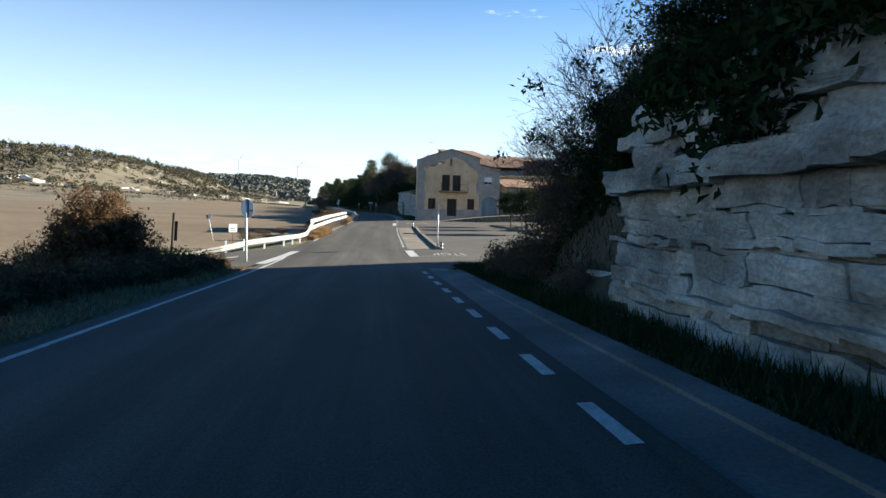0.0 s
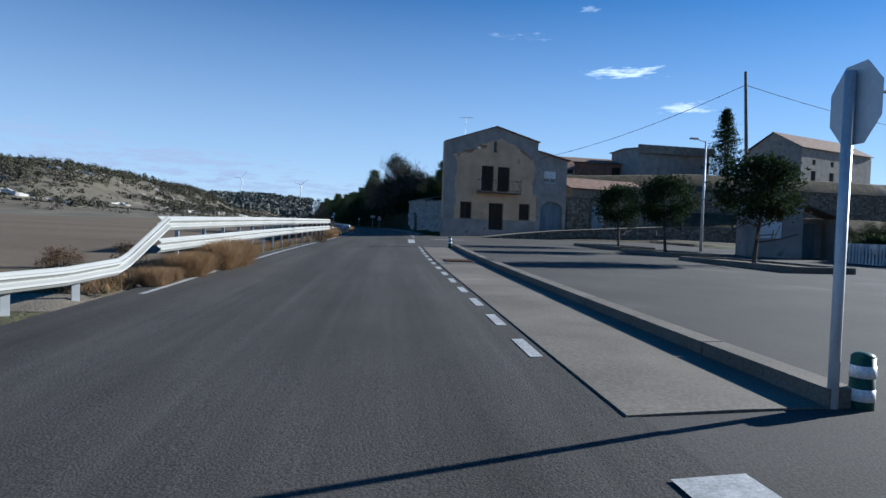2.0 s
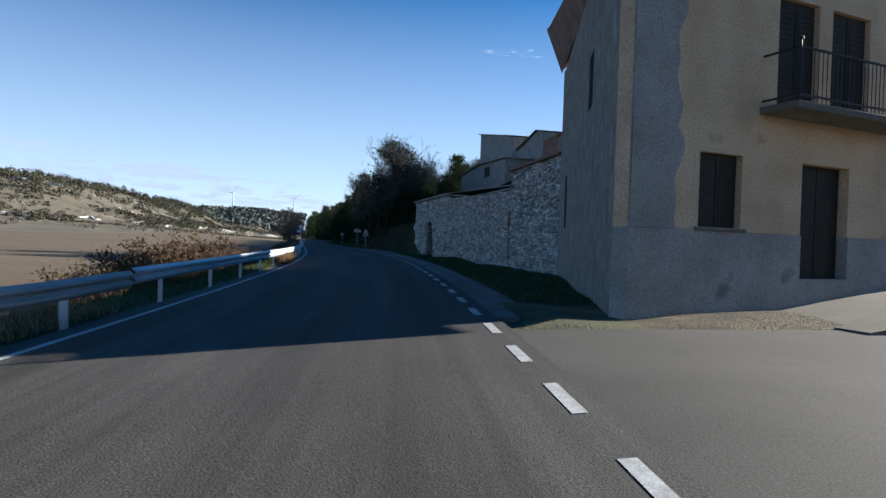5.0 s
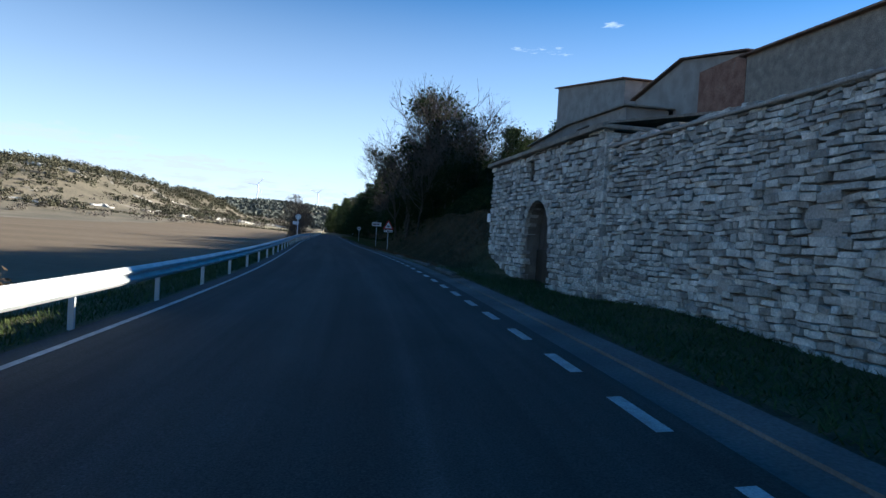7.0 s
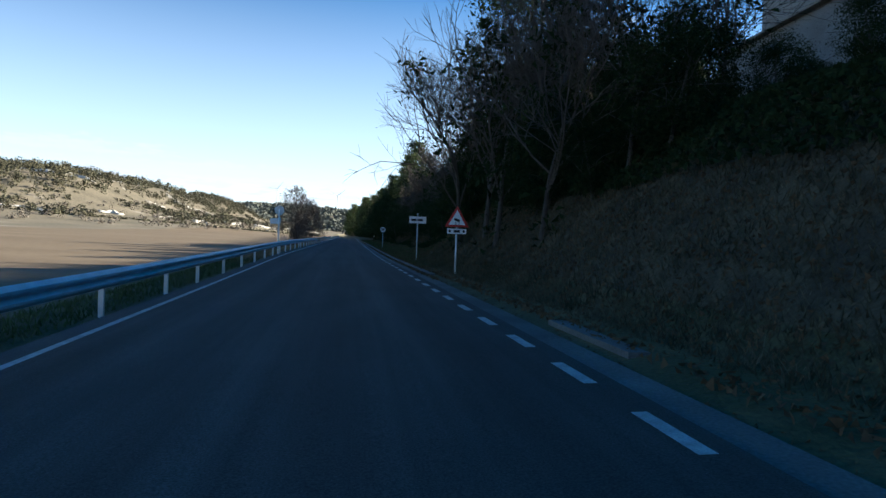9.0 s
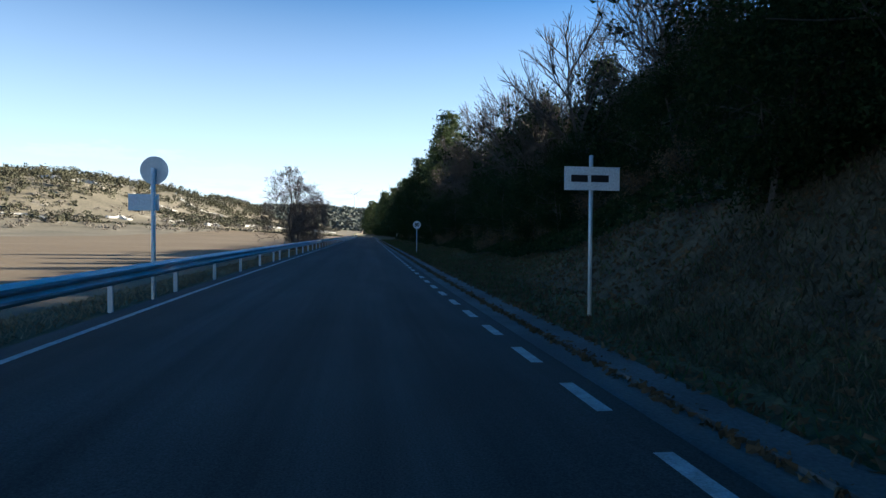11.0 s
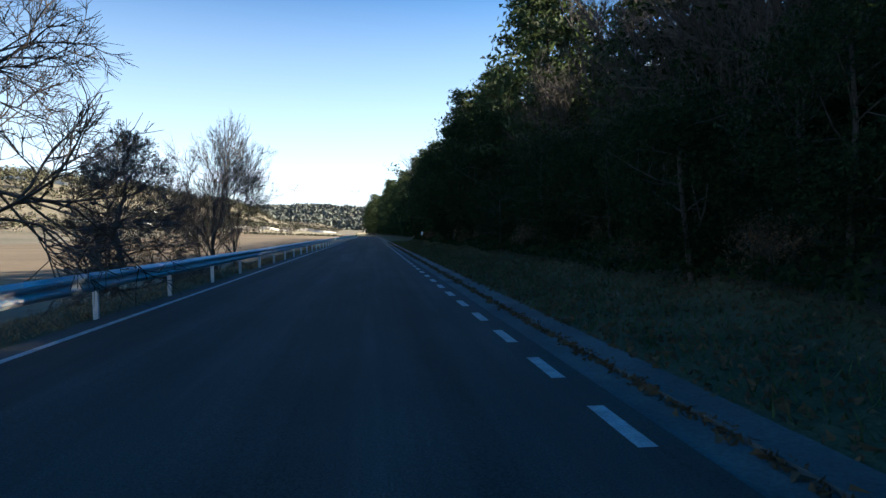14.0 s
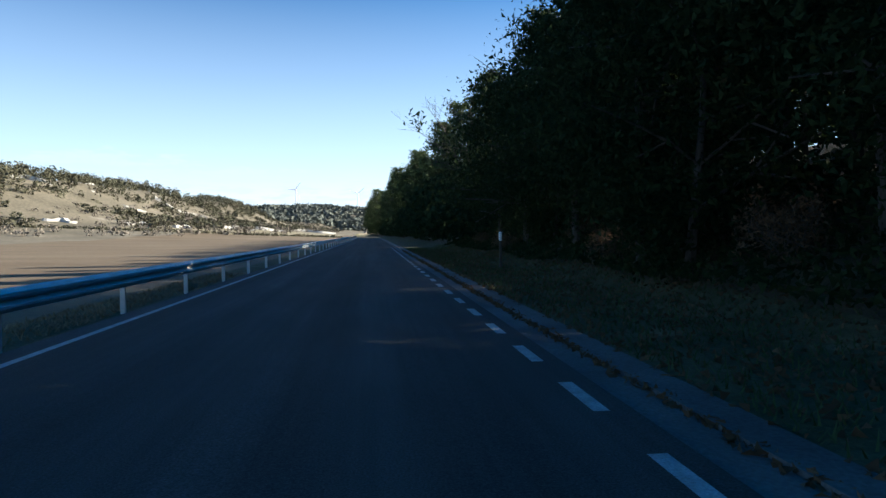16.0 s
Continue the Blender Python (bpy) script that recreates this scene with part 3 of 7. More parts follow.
ARCH = (23.1, 25.4, 1.6, 1.15)  # jambs, springing height, radius
SLIT = (24.7, 25.35, 3.45, 4.15)
def in_hole(s0, s1, z0, z1):
    s, z = (s0 + s1) / 2, (z0 + z1) / 2
    mid = (ARCH[0] + ARCH[1]) / 2
    if ARCH[0] - 0.1 < s < ARCH[1] + 0.1 and z < ARCH[2]:
        return True
    if z >= ARCH[2] and math.hypot(s - mid, (z - ARCH[2]) * 1.05) < ARCH[3] + 0.22:
        return True
    return SLIT[0] - 0.05 < s < SLIT[1] + 0.05 and SLIT[2] - 0.05 < z < SLIT[3] + 0.05


# core with real openings
core = bmesh.new()
def core_box(s0, s1, z0, z1, y0=0.10, y1=0.75):
    box(core, s0, s1, y0, y1, z0, z1)


core_box(0.0, 5.9, -0.9, 4.75, 0.10)
core_box(5.9, 19.4, -0.9, 3.8, 0.14)
core_box(19.4, ARCH[0], -0.9, 4.3, 0.02)
core_box(ARCH[1], wall_len, -0.9, 3.4, 0.02)
core_box(ARCH[0], ARCH[1], 2.75, 3.4, 0.02)
core_box(ARCH[0], SLIT[0], 3.4, 4.3, 0.02)
core_box(SLIT[1], wall_len, 3.4, 4.3, 0.02)
core_box(SLIT[0], SLIT[1], SLIT[3], 4.3, 0.02)
core_box(SLIT[0], SLIT[1], 3.38, SLIT[2], 0.02)
part("wall_core", core, MORTAR, stone_wall, "earth mortar between the stones")
arch_fill = bmesh.new()
mid = (ARCH[0] + ARCH[1]) / 2
for k in range(10):
    a0, a1 = math.pi * k / 10, math.pi * (k + 1) / 10
    p0, p1 = (mid + ARCH[3] * math.cos(a0), ARCH[2] + ARCH[3] * math.sin(a0)), (mid + ARCH[3] * math.cos(a1), ARCH[2] + ARCH[3] * math.sin(a1))
    prism(arch_fill, [p0, (p0[0], 2.76), (p1[0], 2.76), p1], 0.7, Matrix.Translation((0, 0.03, 0)))
part("arch_soffit", arch_fill, MORTAR, stone_wall)
vous = bmesh.new()
for k in range(13):
    a = math.pi * (k + 0.5) / 13
    m = Matrix.Translation((mid + 1.28 * math.cos(a), 0.02, ARCH[2] + 1.28 * math.sin(a))) @ Matrix.Rotation(-(a - math.pi / 2), 4, "Y")
    box(vous, -0.14, 0.14, -0.15, 0.3, -0.14, 0.14, 0.025, m)
part("arch_ring", vous, STONE_JOINED, stone_wall, "rough stone arch ring")
door = bmesh.new()
for k in range(7):
    s = ARCH[0] + 0.02 + k * 0.325
    box(door, s, s + 0.31, 0.45, 0.5, 1.1 if k > 2 else -0.3, 2.7, 0.008)
part("wooden_door", door, BARK, stone_wall, "weathered grey plank door in the archway")
low = bmesh.new()
box(low, ARCH[0] + 0.85, ARCH[1] - 0.1, 0.36, 0.42, -0.3, 1.12, 0.01)
part("dark_hatch", low, DARKWOOD, stone_wall, "dark lower door panel")
slit_back = bmesh.new()
box(slit_back, SLIT[0], SLIT[1], 0.5, 0.55, SLIT[2], SLIT[3])
part("window_shutter", slit_back, DARKWOOD, stone_wall)
# stones: course by course; the stretch by the archway as parts, the rest joined
STONE_MESHES = []
for k in range(10):
    bm = bmesh.new()
    box(bm, -0.5, 0.5, -0.5, 0.5, -0.5, 0.5)
    bmesh.ops.bevel(bm, geom=list(bm.edges), offset=0.10, segments=1, affect="EDGES")
    for v in bm.verts:
        v.co += Vector(rng.normal(0, 0.045, 3))
    me = bpy.data.meshes.new("stone")
    bm.to_mesh(me)
    bm.free()
    me.materials.append(STONE)
    STONE_MESHES.append(me)
STONE_V = [np.array([v.co[:] for v in me.vertices]) for me in STONE_MESHES]
STONE_F = [[tuple(p.vertices) for p in me.polygons] for me in STONE_MESHES]
jv, jf, stones = [], [], 0
# smears of render: centre and half sizes
SMEARS = ((6.9, 1.1, 0.6, 0.9), (7.7, 2.2, 0.8, 0.5), (7.9, 0.4, 0.9, 0.5), (8.9, 1.5, 0.5, 0.7), (9.8, 2.6, 0.7, 0.3), (10.4, 0.7, 0.6, 0.5), (12.2, 1.9, 0.5, 0.4), (3.2, 3.6, 0.6, 0.3), (14.6, 0.8, 0.5, 0.3))


def lay_course(z, hgt, s0, s1, lens, tilt, wavy):
    """One course of stones from s0 to s1; the nearest stretch as parts, the rest gathered."""
    global stones, joined
    s = s0
    while s < s1:
        ln = min(float(rng.uniform(*lens)), s1 + 0.05 - s)
        if s1 - s - ln < 0.08:
            ln = s1 - s
        hh = hgt * float(rng.uniform(0.72, 1.16))
        sway = wavy * math.sin(s * 1.7 + z * 2.3) + 0.5 * wavy * math.sin(s * 4.1 - z * 3.0)
        zz = z + sway
        top = float(wall_top(s + ln / 2))
        plastered = (5.9 < s < 6.35 and 0.2 < zz < 2.7) or (rng.random() < 0.6 and any(((s + ln / 2 - a) / c) ** 2 + ((zz - b) / d) ** 2 < 0.8 for a, b, c, d in SMEARS))
        if zz + hh * 0.6 < top and not in_hole(s, s + ln, zz, zz + hh) and not plastered:
            k = int(rng.integers(10))
            dy = float(rng.uniform(-0.035, 0.04))
            m = Matrix.Translation((s + ln / 2, float(face_y(s + ln / 2)) + 0.1 + dy, zz + hh / 2)) @ Matrix.Rotation(float(rng.normal(0, tilt)), 4, "Y") @ Matrix.Diagonal((ln * 0.97, 0.3, hh * 0.95, 1))
            if 16.5 < s < 22.9 and 0.0 < zz < 3.3 and stones < 300:
                ob = new("stone", STONE_MESHES[k])
                ob.parent = stone_wall
                ob.matrix_local = m
                stones += 1
            else:
                M = np.array(m)
                jv.append(STONE_V[k] @ M[:3, :3].T + M[:3, 3])
                jf.extend(tuple(q + joined for q in f) for f in STONE_F[k])
                joined += len(STONE_V[k])
        s += ln


joined = 0
# squared blocks round the archway, then thin rubble along the terrace
for a, b, heights, lens, tilt, wavy in ((19.4, wall_len, (0.10, 0.20), (0.18, 0.54), 0.035, 0.018), (0.0, 19.4, (0.075, 0.16), (0.12, 0.46), 0.07, 0.03)):
    z = -0.55
    while z < 4.8:
        hgt = float(rng.uniform(*heights))
        lay_course(z, hgt, a, b, lens, tilt, wavy)
        z += hgt
sme = bpy.data.meshes.new("stone_courses")
sme.from_pydata(np.concatenate(jv).tolist(), [], jf)
sme.materials.append(STONE_JOINED)
tagged(part("stone_courses", sme, None, stone_wall, "grey limestone courses"), kind="stuff")
for ps, pz, pw, ph in SMEARS:
    ring = [(ps + pw * math.cos(a) * q, pz + ph * math.sin(a) * q) for a, q in zip(np.arange(18) * math.pi / 9, rng.uniform(0.72, 1.12, 18))]
    part("render_patch", prism(bmesh.new(), ring, 0.10, Matrix.Translation((0, float(rng.uniform(0.030, 0.045)), 0))), PLASTER_GREY, stone_wall, "smear of old grey render between the stones")
strip_ring = [(5.95 + float(rng.uniform(-0.06, 0.04)), q) for q in np.linspace(0.1, 2.7, 9)] + [(6.36 + float(rng.uniform(-0.07, 0.06)), q) for q in np.linspace(2.8, 0.1, 9)]
part("render_strip", prism(bmesh.new(), strip_ring, 0.15), RENDER_BROWN, stone_wall, "brown rendered strip where a doorway was closed")
quoin = bmesh.new()
for i in range(16):
    w = 0.45 if i % 2 else 0.30
    box(quoin, 19.36, 19.36 + w, -0.13, 0.3, -0.5 + i * 0.3, -0.5 + i * 0.3 + 0.285, 0.02)
part("corner_stones", quoin, STONE_JOINED, stone_wall, "larger corner stones")
cap = bmesh.new()
for i in range(26):
    box(cap, i * 0.24 - 0.1, i * 0.24 + 0.13, -0.22, 0.5, 4.82 - 0.0045 * i, 4.92 - 0.0045 * i + float(rng.uniform(0, 0.03)), 0.02)
part("coping_tiles", cap, TILE, stone_wall, "old clay tile coping")
cap2 = bmesh.new()
box(cap2, 5.9, 19.45, -0.08, 0.8, 3.86, 3.93, 0.02)
part("coping", cap2, PLASTER_GREY, stone_wall, "thin stone coping")
eave = bmesh.new()
box(eave, 19.2, wall_len + 0.25, -0.32, 1.4, 4.36, 4.47, 0.02)
part("eave_slab", eave, PLASTER_BARE, stone_wall, "thin projecting stone eave")
roofc = bmesh.new()
prism(roofc, [(0, 4.45), (0, 4.5), (6, 5.6), (6, 5.5)], wall_len + 0.2 - 19.2, Matrix.Translation((19.2, -0.3, 0)) @ Matrix.Rotation(radians(90), 4, "Z") @ Matrix.Diagonal((1, -1, 1, 1)))
part("lean_to_roof", roofc, PLASTER_BARE, stone_wall, "low tiled roof behind the eave")
endw = bmesh.new()
box(endw, wall_len - 0.5, wall_len - 0.02, 0.1, 6.0, -0.5, 4.4)
part("end_wall", endw, MORTAR, stone_wall)
num = bmesh.new()
box(num, wall_len - 0.35, wall_len + 0.05, -0.26, -0.22, 2.1, 2.45, 0.005)
tagged(part("plate", num, WHITE, stone_wall, "small white plate on the wall"))

# ---- buildings: walls with real openings ----
def wall_cells(bm, x0, x1, z0, z1, holes, y0, y1):
    """A wall of boxes that leaves the holes (x0, x1, z0, z1) open."""
    xs = sorted({x0, x1, *[v for h in holes for v in h[:2]]})
    zs = sorted({z0, z1, *[v for h in holes for v in h[2:]]})
    for a, b in zip(xs, xs[1:]):
        run = None
        for c, d in zip(zs, zs[1:]):
            mx, mz = (a + b) / 2, (c + d) / 2
            hole = any(h[0] < mx < h[1] and h[2] < mz < h[3] for h in holes)
            if hole:
                if run:
                    box(bm, a, b, y0, y1, *run)
                run = None
            else:
                run = (run[0], d) if run else (c, d)
        if run:
            box(bm, a, b, y0, y1, *run)
    bmesh.ops.remove_doubles(bm, verts=bm.verts, dist=0.0005)
    return bm


def shutter_door(parent, name, x0, x1, z0, z1, mat, label, y=0.18, leaves=2, slats=True):
    d = bmesh.new()
    w = (x1 - x0) / leaves
    for i in range(leaves):
        a, b = x0 + i * w + 0.012, x0 + (i + 1) * w - 0.012
        box(d, a, b, y, y + 0.045, z0, z1, 0.006)
        if slats:
            n = int((z1 - z0 - 0.2) / 0.11)
            for k in range(n):
                q = z0 + 0.12 + k * 0.11
                box(d, a + 0.07, b - 0.07, y - 0.014, y + 0.01, q, q + 0.075)
    return part(name, d, mat, parent, label)


house_m = pose(2.39, -48.9, 0, 0, 0, 12.4)
house = thing("house", "two-storey village house with flaking ochre render and a balcony", "house", m=house_m)
HOLES = [(3.98, 5.5, 0.55, 2.97), (3.13, 4.35, 4.05, 6.3), (4.77, 6.04, 4.05, 6.3), (1.1, 2.23, 1.53, 2.97), (7.15, 8.3, 1.57, 3.03), (4.28, 4.6, 7.64, 8.19)]
fac = wall_cells(bmesh.new(), -0.55, 9.0, 1.46, 8.19, [(a, b, max(c, 1.46), d) for a, b, c, d in HOLES], 0.0, 0.45)
part("facade", fac, PLASTER, house, "ochre render flaking near the roof")
plinth = wall_cells(bmesh.new(), -0.57, 9.02, -0.6, 1.455, [(3.98, 5.5, 0.55, 1.455)], -0.03, 0.45)
part("plinth", plinth, PLASTER_GREY, house, "grey cement plinth")
for outline in ([(-0.55, 8.19), (4.28, 8.19), (4.28, 9.82)], [(4.6, 8.19), (9.0, 8.19), (9.0, 8.85), (4.6, 9.85)], [(4.28, 8.52), (4.6, 8.52), (4.6, 9.85), (4.28, 9.82)]):
    part("gable", prism(bmesh.new(), outline, 0.45), PLASTER_GREY, house, "bare grey gable under the roof")


def render_edge(x, wob=0.10):
    """Height up to which the ochre render still holds, ragged and peaked like the gable."""
    z = float(np.interp(x, [-0.5, 0.7, 2.0, 3.2, 5.0, 6.7, 7.8, 8.6, 9.0], [6.7, 7.25, 7.75, 8.25, 8.85, 8.25, 7.7, 7.15, 6.9]))
    return z + wob * (math.sin(x * 5.1) + 0.6 * math.sin(x * 13.7 + 1.0)) * 0.6


def face_patch(name, lower, upper, proud, mat, label):
    """A thin skin on the facade between two ragged lines of (x, z)."""
    return part(name, prism(bmesh.new(), lower + upper[::-1], 0.05, Matrix.Translation((0, -proud, 0))), mat, house, label)


def edge_run(x0, x1, step=0.14, dz=0.0, wob=0.10):
    n = max(2, int((x1 - x0) / step))
    return [(x0 + (x1 - x0) * i / n, render_edge(x0 + (x1 - x0) * i / n, wob) + dz + float(rng.uniform(-0.04, 0.04))) for i in range(n + 1)]


for x0, x1 in ((-0.55, 3.0), (6.95, 9.0)):
    face_patch("bare_patch", edge_run(x0, x1), [(x0, 8.195), (x1, 8.195)], 0.012, PLASTER_GREY, "patch where the render has come off")
for x0, x1, z0 in ((3.05, 4.26, 8.15), (4.62, 6.9, 8.15), (4.26, 4.62, 8.56)):
    face_patch("render_patch", [(x0, z0), (x1, z0)], edge_run(x0, x1), 0.010, PLASTER, "ochre render running up into the gable")
for x0, x1, z0, z1, d in ((-0.55, 0.6, 1.46, 7.0, 0.008), (8.62, 9.0, 3.9, 7.3, 0.008)):
    n = 26
    zs_ = [z0 + (z1 - z0) * i / n for i in range(n + 1)]
    strip_edge = [((x1 if x0 < 0 else x0) + 0.12 * math.sin(z * 2.3) + 0.05 * math.sin(z * 7.1) - (0.3 if x0 < 0 and z > 3.2 else 0.0) * (0.5 + 0.5 * math.sin(z * 0.9)), z) for z in zs_]
    outer = [((x0 if x0 < 0 else 9.0), z) for z in zs_]
    face_patch("bare_patch", strip_edge, outer, d, PLASTER_GREY, "grey strip where the render has come off")
for x0, x1, dep in ((0.7, 3.9, 0.36), (5.4, 6.6, 0.16), (6.8, 8.4, 0.24)):
    low = [(x, z - dep * (0.55 + 0.45 * math.sin(x * 4.3)) - 0.05) for x, z in edge_run(x0, x1)]
    face_patch("stained_patch", low, edge_run(x0, x1, dz=-0.01), 0.007, RUSTY, "rust-brown stained and flaking render")
an = wall_cells(bmesh.new(), 9.03, 12.35, -0.4, 7.35, [(9.47, 12.0, 0.45, 3.4), (9.77, 11.15, 5.15, 6.25)], 0.02, 0.45)
prism(an, [(9.03, 7.35), (12.35, 7.35), (9.03, 8.0)], 0.43, Matrix.Translation((0, 0.02, 0)))
part("annex_wall", an, PLASTER_GREY, house, "grey rendered annex")
ga = bmesh.new()
for k in range(10):
    a0, a1 = math.pi * k / 10, math.pi * (k + 1) / 10
    p0, p1 = (10.735 + 1.265 * math.cos(a0), 2.65 + 0.74 * math.sin(a0)), (10.735 + 1.265 * math.cos(a1), 2.65 + 0.74 * math.sin(a1))
    prism(ga, [p0, (p0[0], 3.42), (p1[0], 3.42), p1], 0.40, Matrix.Translation((0, 0.03, 0)))
part("garage_arch", ga, PLASTER_GREY, house)
garage = shutter_door(house, "garage_door", 9.47, 12.0, 0.45, 3.42, BLUEDOOR, "faded blue-grey arched garage door", 0.30, 3, False)
shutter_door(house, "front_door", 3.98, 5.5, 0.55, 2.97, DARKWOOD, "dark brown double front door", 0.22, 2, False)
for a, b, c, d in HOLES[1:3]:
    shutter_door(house, "balcony_shutter", a, b, c, d, DARKWOOD, "dark brown slatted balcony shutter", 0.12)
for a, b, c, d in HOLES[3:5]:
    w = shutter_door(house, "window_shutter", a, b, c, d, DARKWOOD, "dark brown slatted window shutter", 0.14)
    sill = bmesh.new()
    box(sill, a - 0.1, b + 0.1, -0.07, 0.2, c - 0.08, c - 0.002, 0.01)
    part("sill", sill, CONCRETE, house)
slitb = bmesh.new()
box(slitb, 4.28, 4.6, 0.25, 0.3, 7.64, 8.52)
part("attic_window", slitb, BLUEDOOR, house, "narrow attic window with a grey shutter")
sl2 = bmesh.new()
box(sl2, 4.24, 4.64, -0.05, 0.2, 7.57, 7.635, 0.01)
part("attic_sill", sl2, CONCRETE, house)
win = thing("window", "white annex window with half-lowered blind", "")
win.parent = house
fr = bmesh.new()
for q in ((9.77, 9.83, 5.15, 6.25), (11.09, 11.15, 5.15, 6.25), (9.83, 11.09, 5.15, 5.2), (9.83, 11.09, 6.19, 6.25), (10.43, 10.49, 5.2, 6.19)):
    box(fr, q[0], q[1], 0.12, 0.18, q[2], q[3], 0.004)
part("window_frame", fr, WHITE, win)
bl = bmesh.new()
for k in range(12):
    box(bl, 9.83, 11.09, 0.085, 0.11, 5.56 + k * 0.053, 5.608 + k * 0.053, 0.004)
tagged(part("blind", bl, WHITE, win, "white roller blind"), kind="stuff")
for q in (9.83, 10.49):
    pn = bmesh.new()
    box(pn, q, q + 0.6, 0.145, 0.155, 5.2, 6.19)
    part("pane", pn, GLASSY, win)
bal = thing("balcony", "balcony with black iron railing", "")
bal.parent = house
sb = bmesh.new()
box(sb, 2.65, 6.85, -0.85, 0.0, 3.83, 3.98, 0.02)
part("balcony_slab", sb, CONCRETE, bal, "thin stained concrete slab")
rl = bmesh.new()
for za in (4.08, 4.98):
    box(rl, 2.7, 6.8, -0.82, -0.78, za, za + 0.035)
    for xa in (2.7, 6.76):
        box(rl, xa, xa + 0.04, -0.82, 0.0, za, za + 0.035)
part("handrail", rl, IRON, bal)
for i in range(33):
    b = bmesh.new()
    cyl(b, 0.009, 0.009, (2.74 + i * 0.126, -0.8, 3.98), (2.74 + i * 0.126, -0.8, 4.99), 5)
    part("baluster", b, IRON, bal)
for xa in (2.72, 6.78):
    b = bmesh.new()
    cyl(b, 0.022, 0.022, (xa, -0.8, 3.98), (xa, -0.8, 5.12), 8)
    bmesh.ops.create_icosphere(b, subdivisions=2, radius=0.05, matrix=Matrix.Translation((xa, -0.8, 5.16)))
    part("corner_post", b, IRON, bal)
# side and back walls in plan (local), then the roof
inv = house_m.inverted()
def loc(x, y):
    v = inv @ Vector((x, y, 0))
    return v.x, v.y


Dx, Dy = loc(6.30, -35.0)
Cx, Cy = loc(16.5, -34.2)
side = bmesh.new()
ang = math.atan2(Dy - 0.46, Dx + 0.55)
slen = math.hypot(Dx + 0.55, Dy - 0.46)
sm = Matrix.Translation((-0.55, 0.455, 0)) @ Matrix.Rotation(ang, 4, "Z")
sh = [(slen - 3.35, slen - 2.36, 1.75, 3.65), (4.0, 5.0, 4.6, 6.0)]
tmp = wall_cells(bmesh.new(), 0, slen, -0.6, 8.05, sh, -0.42, 0.0)
bmesh.ops.transform(tmp, matrix=sm, verts=tmp.verts)
part("side_wall", tmp, PLASTER_BARE, house, "grey-brown side wall along the road")
for a, b, c, d in sh:
    g = bmesh.new()
    box(g, a, b, -0.3, -0.25, c, d, 0, sm)
    part("side_window", g, DARKWOOD, house, "dark barred side window")
    for k in range(4):
        g = bmesh.new()
        q = a + (b - a) * (k + 0.5) / 4
        p0, p1 = sm @ Vector((q, -0.03, c)), sm @ Vector((q, -0.03, d))
        cyl(g, 0.012, 0.012, p0, p1, 6)
        part("window_bar", g, IRON, house)
bk = bmesh.new()
for (xa, ya), (xb, yb) in (((Dx, Dy), (Cx, Cy)), ((Cx, Cy), (12.35, 0.46))):
    v = [bk.verts.new((xa, ya, -0.6)), bk.verts.new((xb, yb, -0.6)), bk.verts.new((xb, yb, 7.3)), bk.verts.new((xa, ya, 8.25))]
    bk.faces.new(v)
bmesh.ops.solidify(bk, geom=list(bk.faces), thickness=0.3)
part("back_wall", bk, PLASTER_GREY, house)
rf = bmesh.new()
def slab(bm, pts, t=0.10):
    v = [bm.verts.new(p) for p in pts]
    w = [bm.verts.new((p[0], p[1], p[2] + t)) for p in pts]
    bm.faces.new(v[::-1])
    bm.faces.new(w)
    n = len(v)
    for i in range(n):
        bm.faces.new((v[i], v[(i + 1) % n], w[(i + 1) % n], w[i]))


slab(rf, [(-0.68, -0.16, 8.10), (4.45, -0.16, 9.86), (5.9, Dy, 9.7), (Dx - 0.12, Dy, 8.10)])
slab(rf, [(4.45, -0.16, 9.86), (9.12, -0.16, 8.81), (9.2, Cy, 8.5), (5.9, Dy, 9.7)])
slab(rf, [(9.05, -0.2, 8.0), (12.6, -0.2, 7.33), (12.6, Cy, 7.2), (9.05, Cy, 7.9)])
part("roof", rf, TILE, house, "shallow clay tile roof")
an_t = bmesh.new()
cyl(an_t, 0.02, 0.02, (2.8, 3.0, 8.9), (2.8, 3.0, 11.0), 6)
cyl(an_t, 0.012, 0.012, (2.2, 3.0, 10.9), (3.5, 3.0, 11.05), 6)
for k in range(7):
    cyl(an_t, 0.006, 0.006, (2.3 + k * 0.18, 2.7, 10.92 + k * 0.02), (2.3 + k * 0.18, 3.3, 10.92 + k * 0.02), 5)
part("aerial", an_t, GALV, house, "television aerial on the roof")
lampw = bmesh.new()
cyl(lampw, 0.02, 0.02, (2.35, 0, 7.55), (2.35, -0.6, 7.7), 6)
box(lampw, 2.2, 2.5, -0.85, -0.5, 7.66, 7.76, 0.02)
part("wall_lamp", lampw, WHITE, house, "street lamp on a wall bracket")

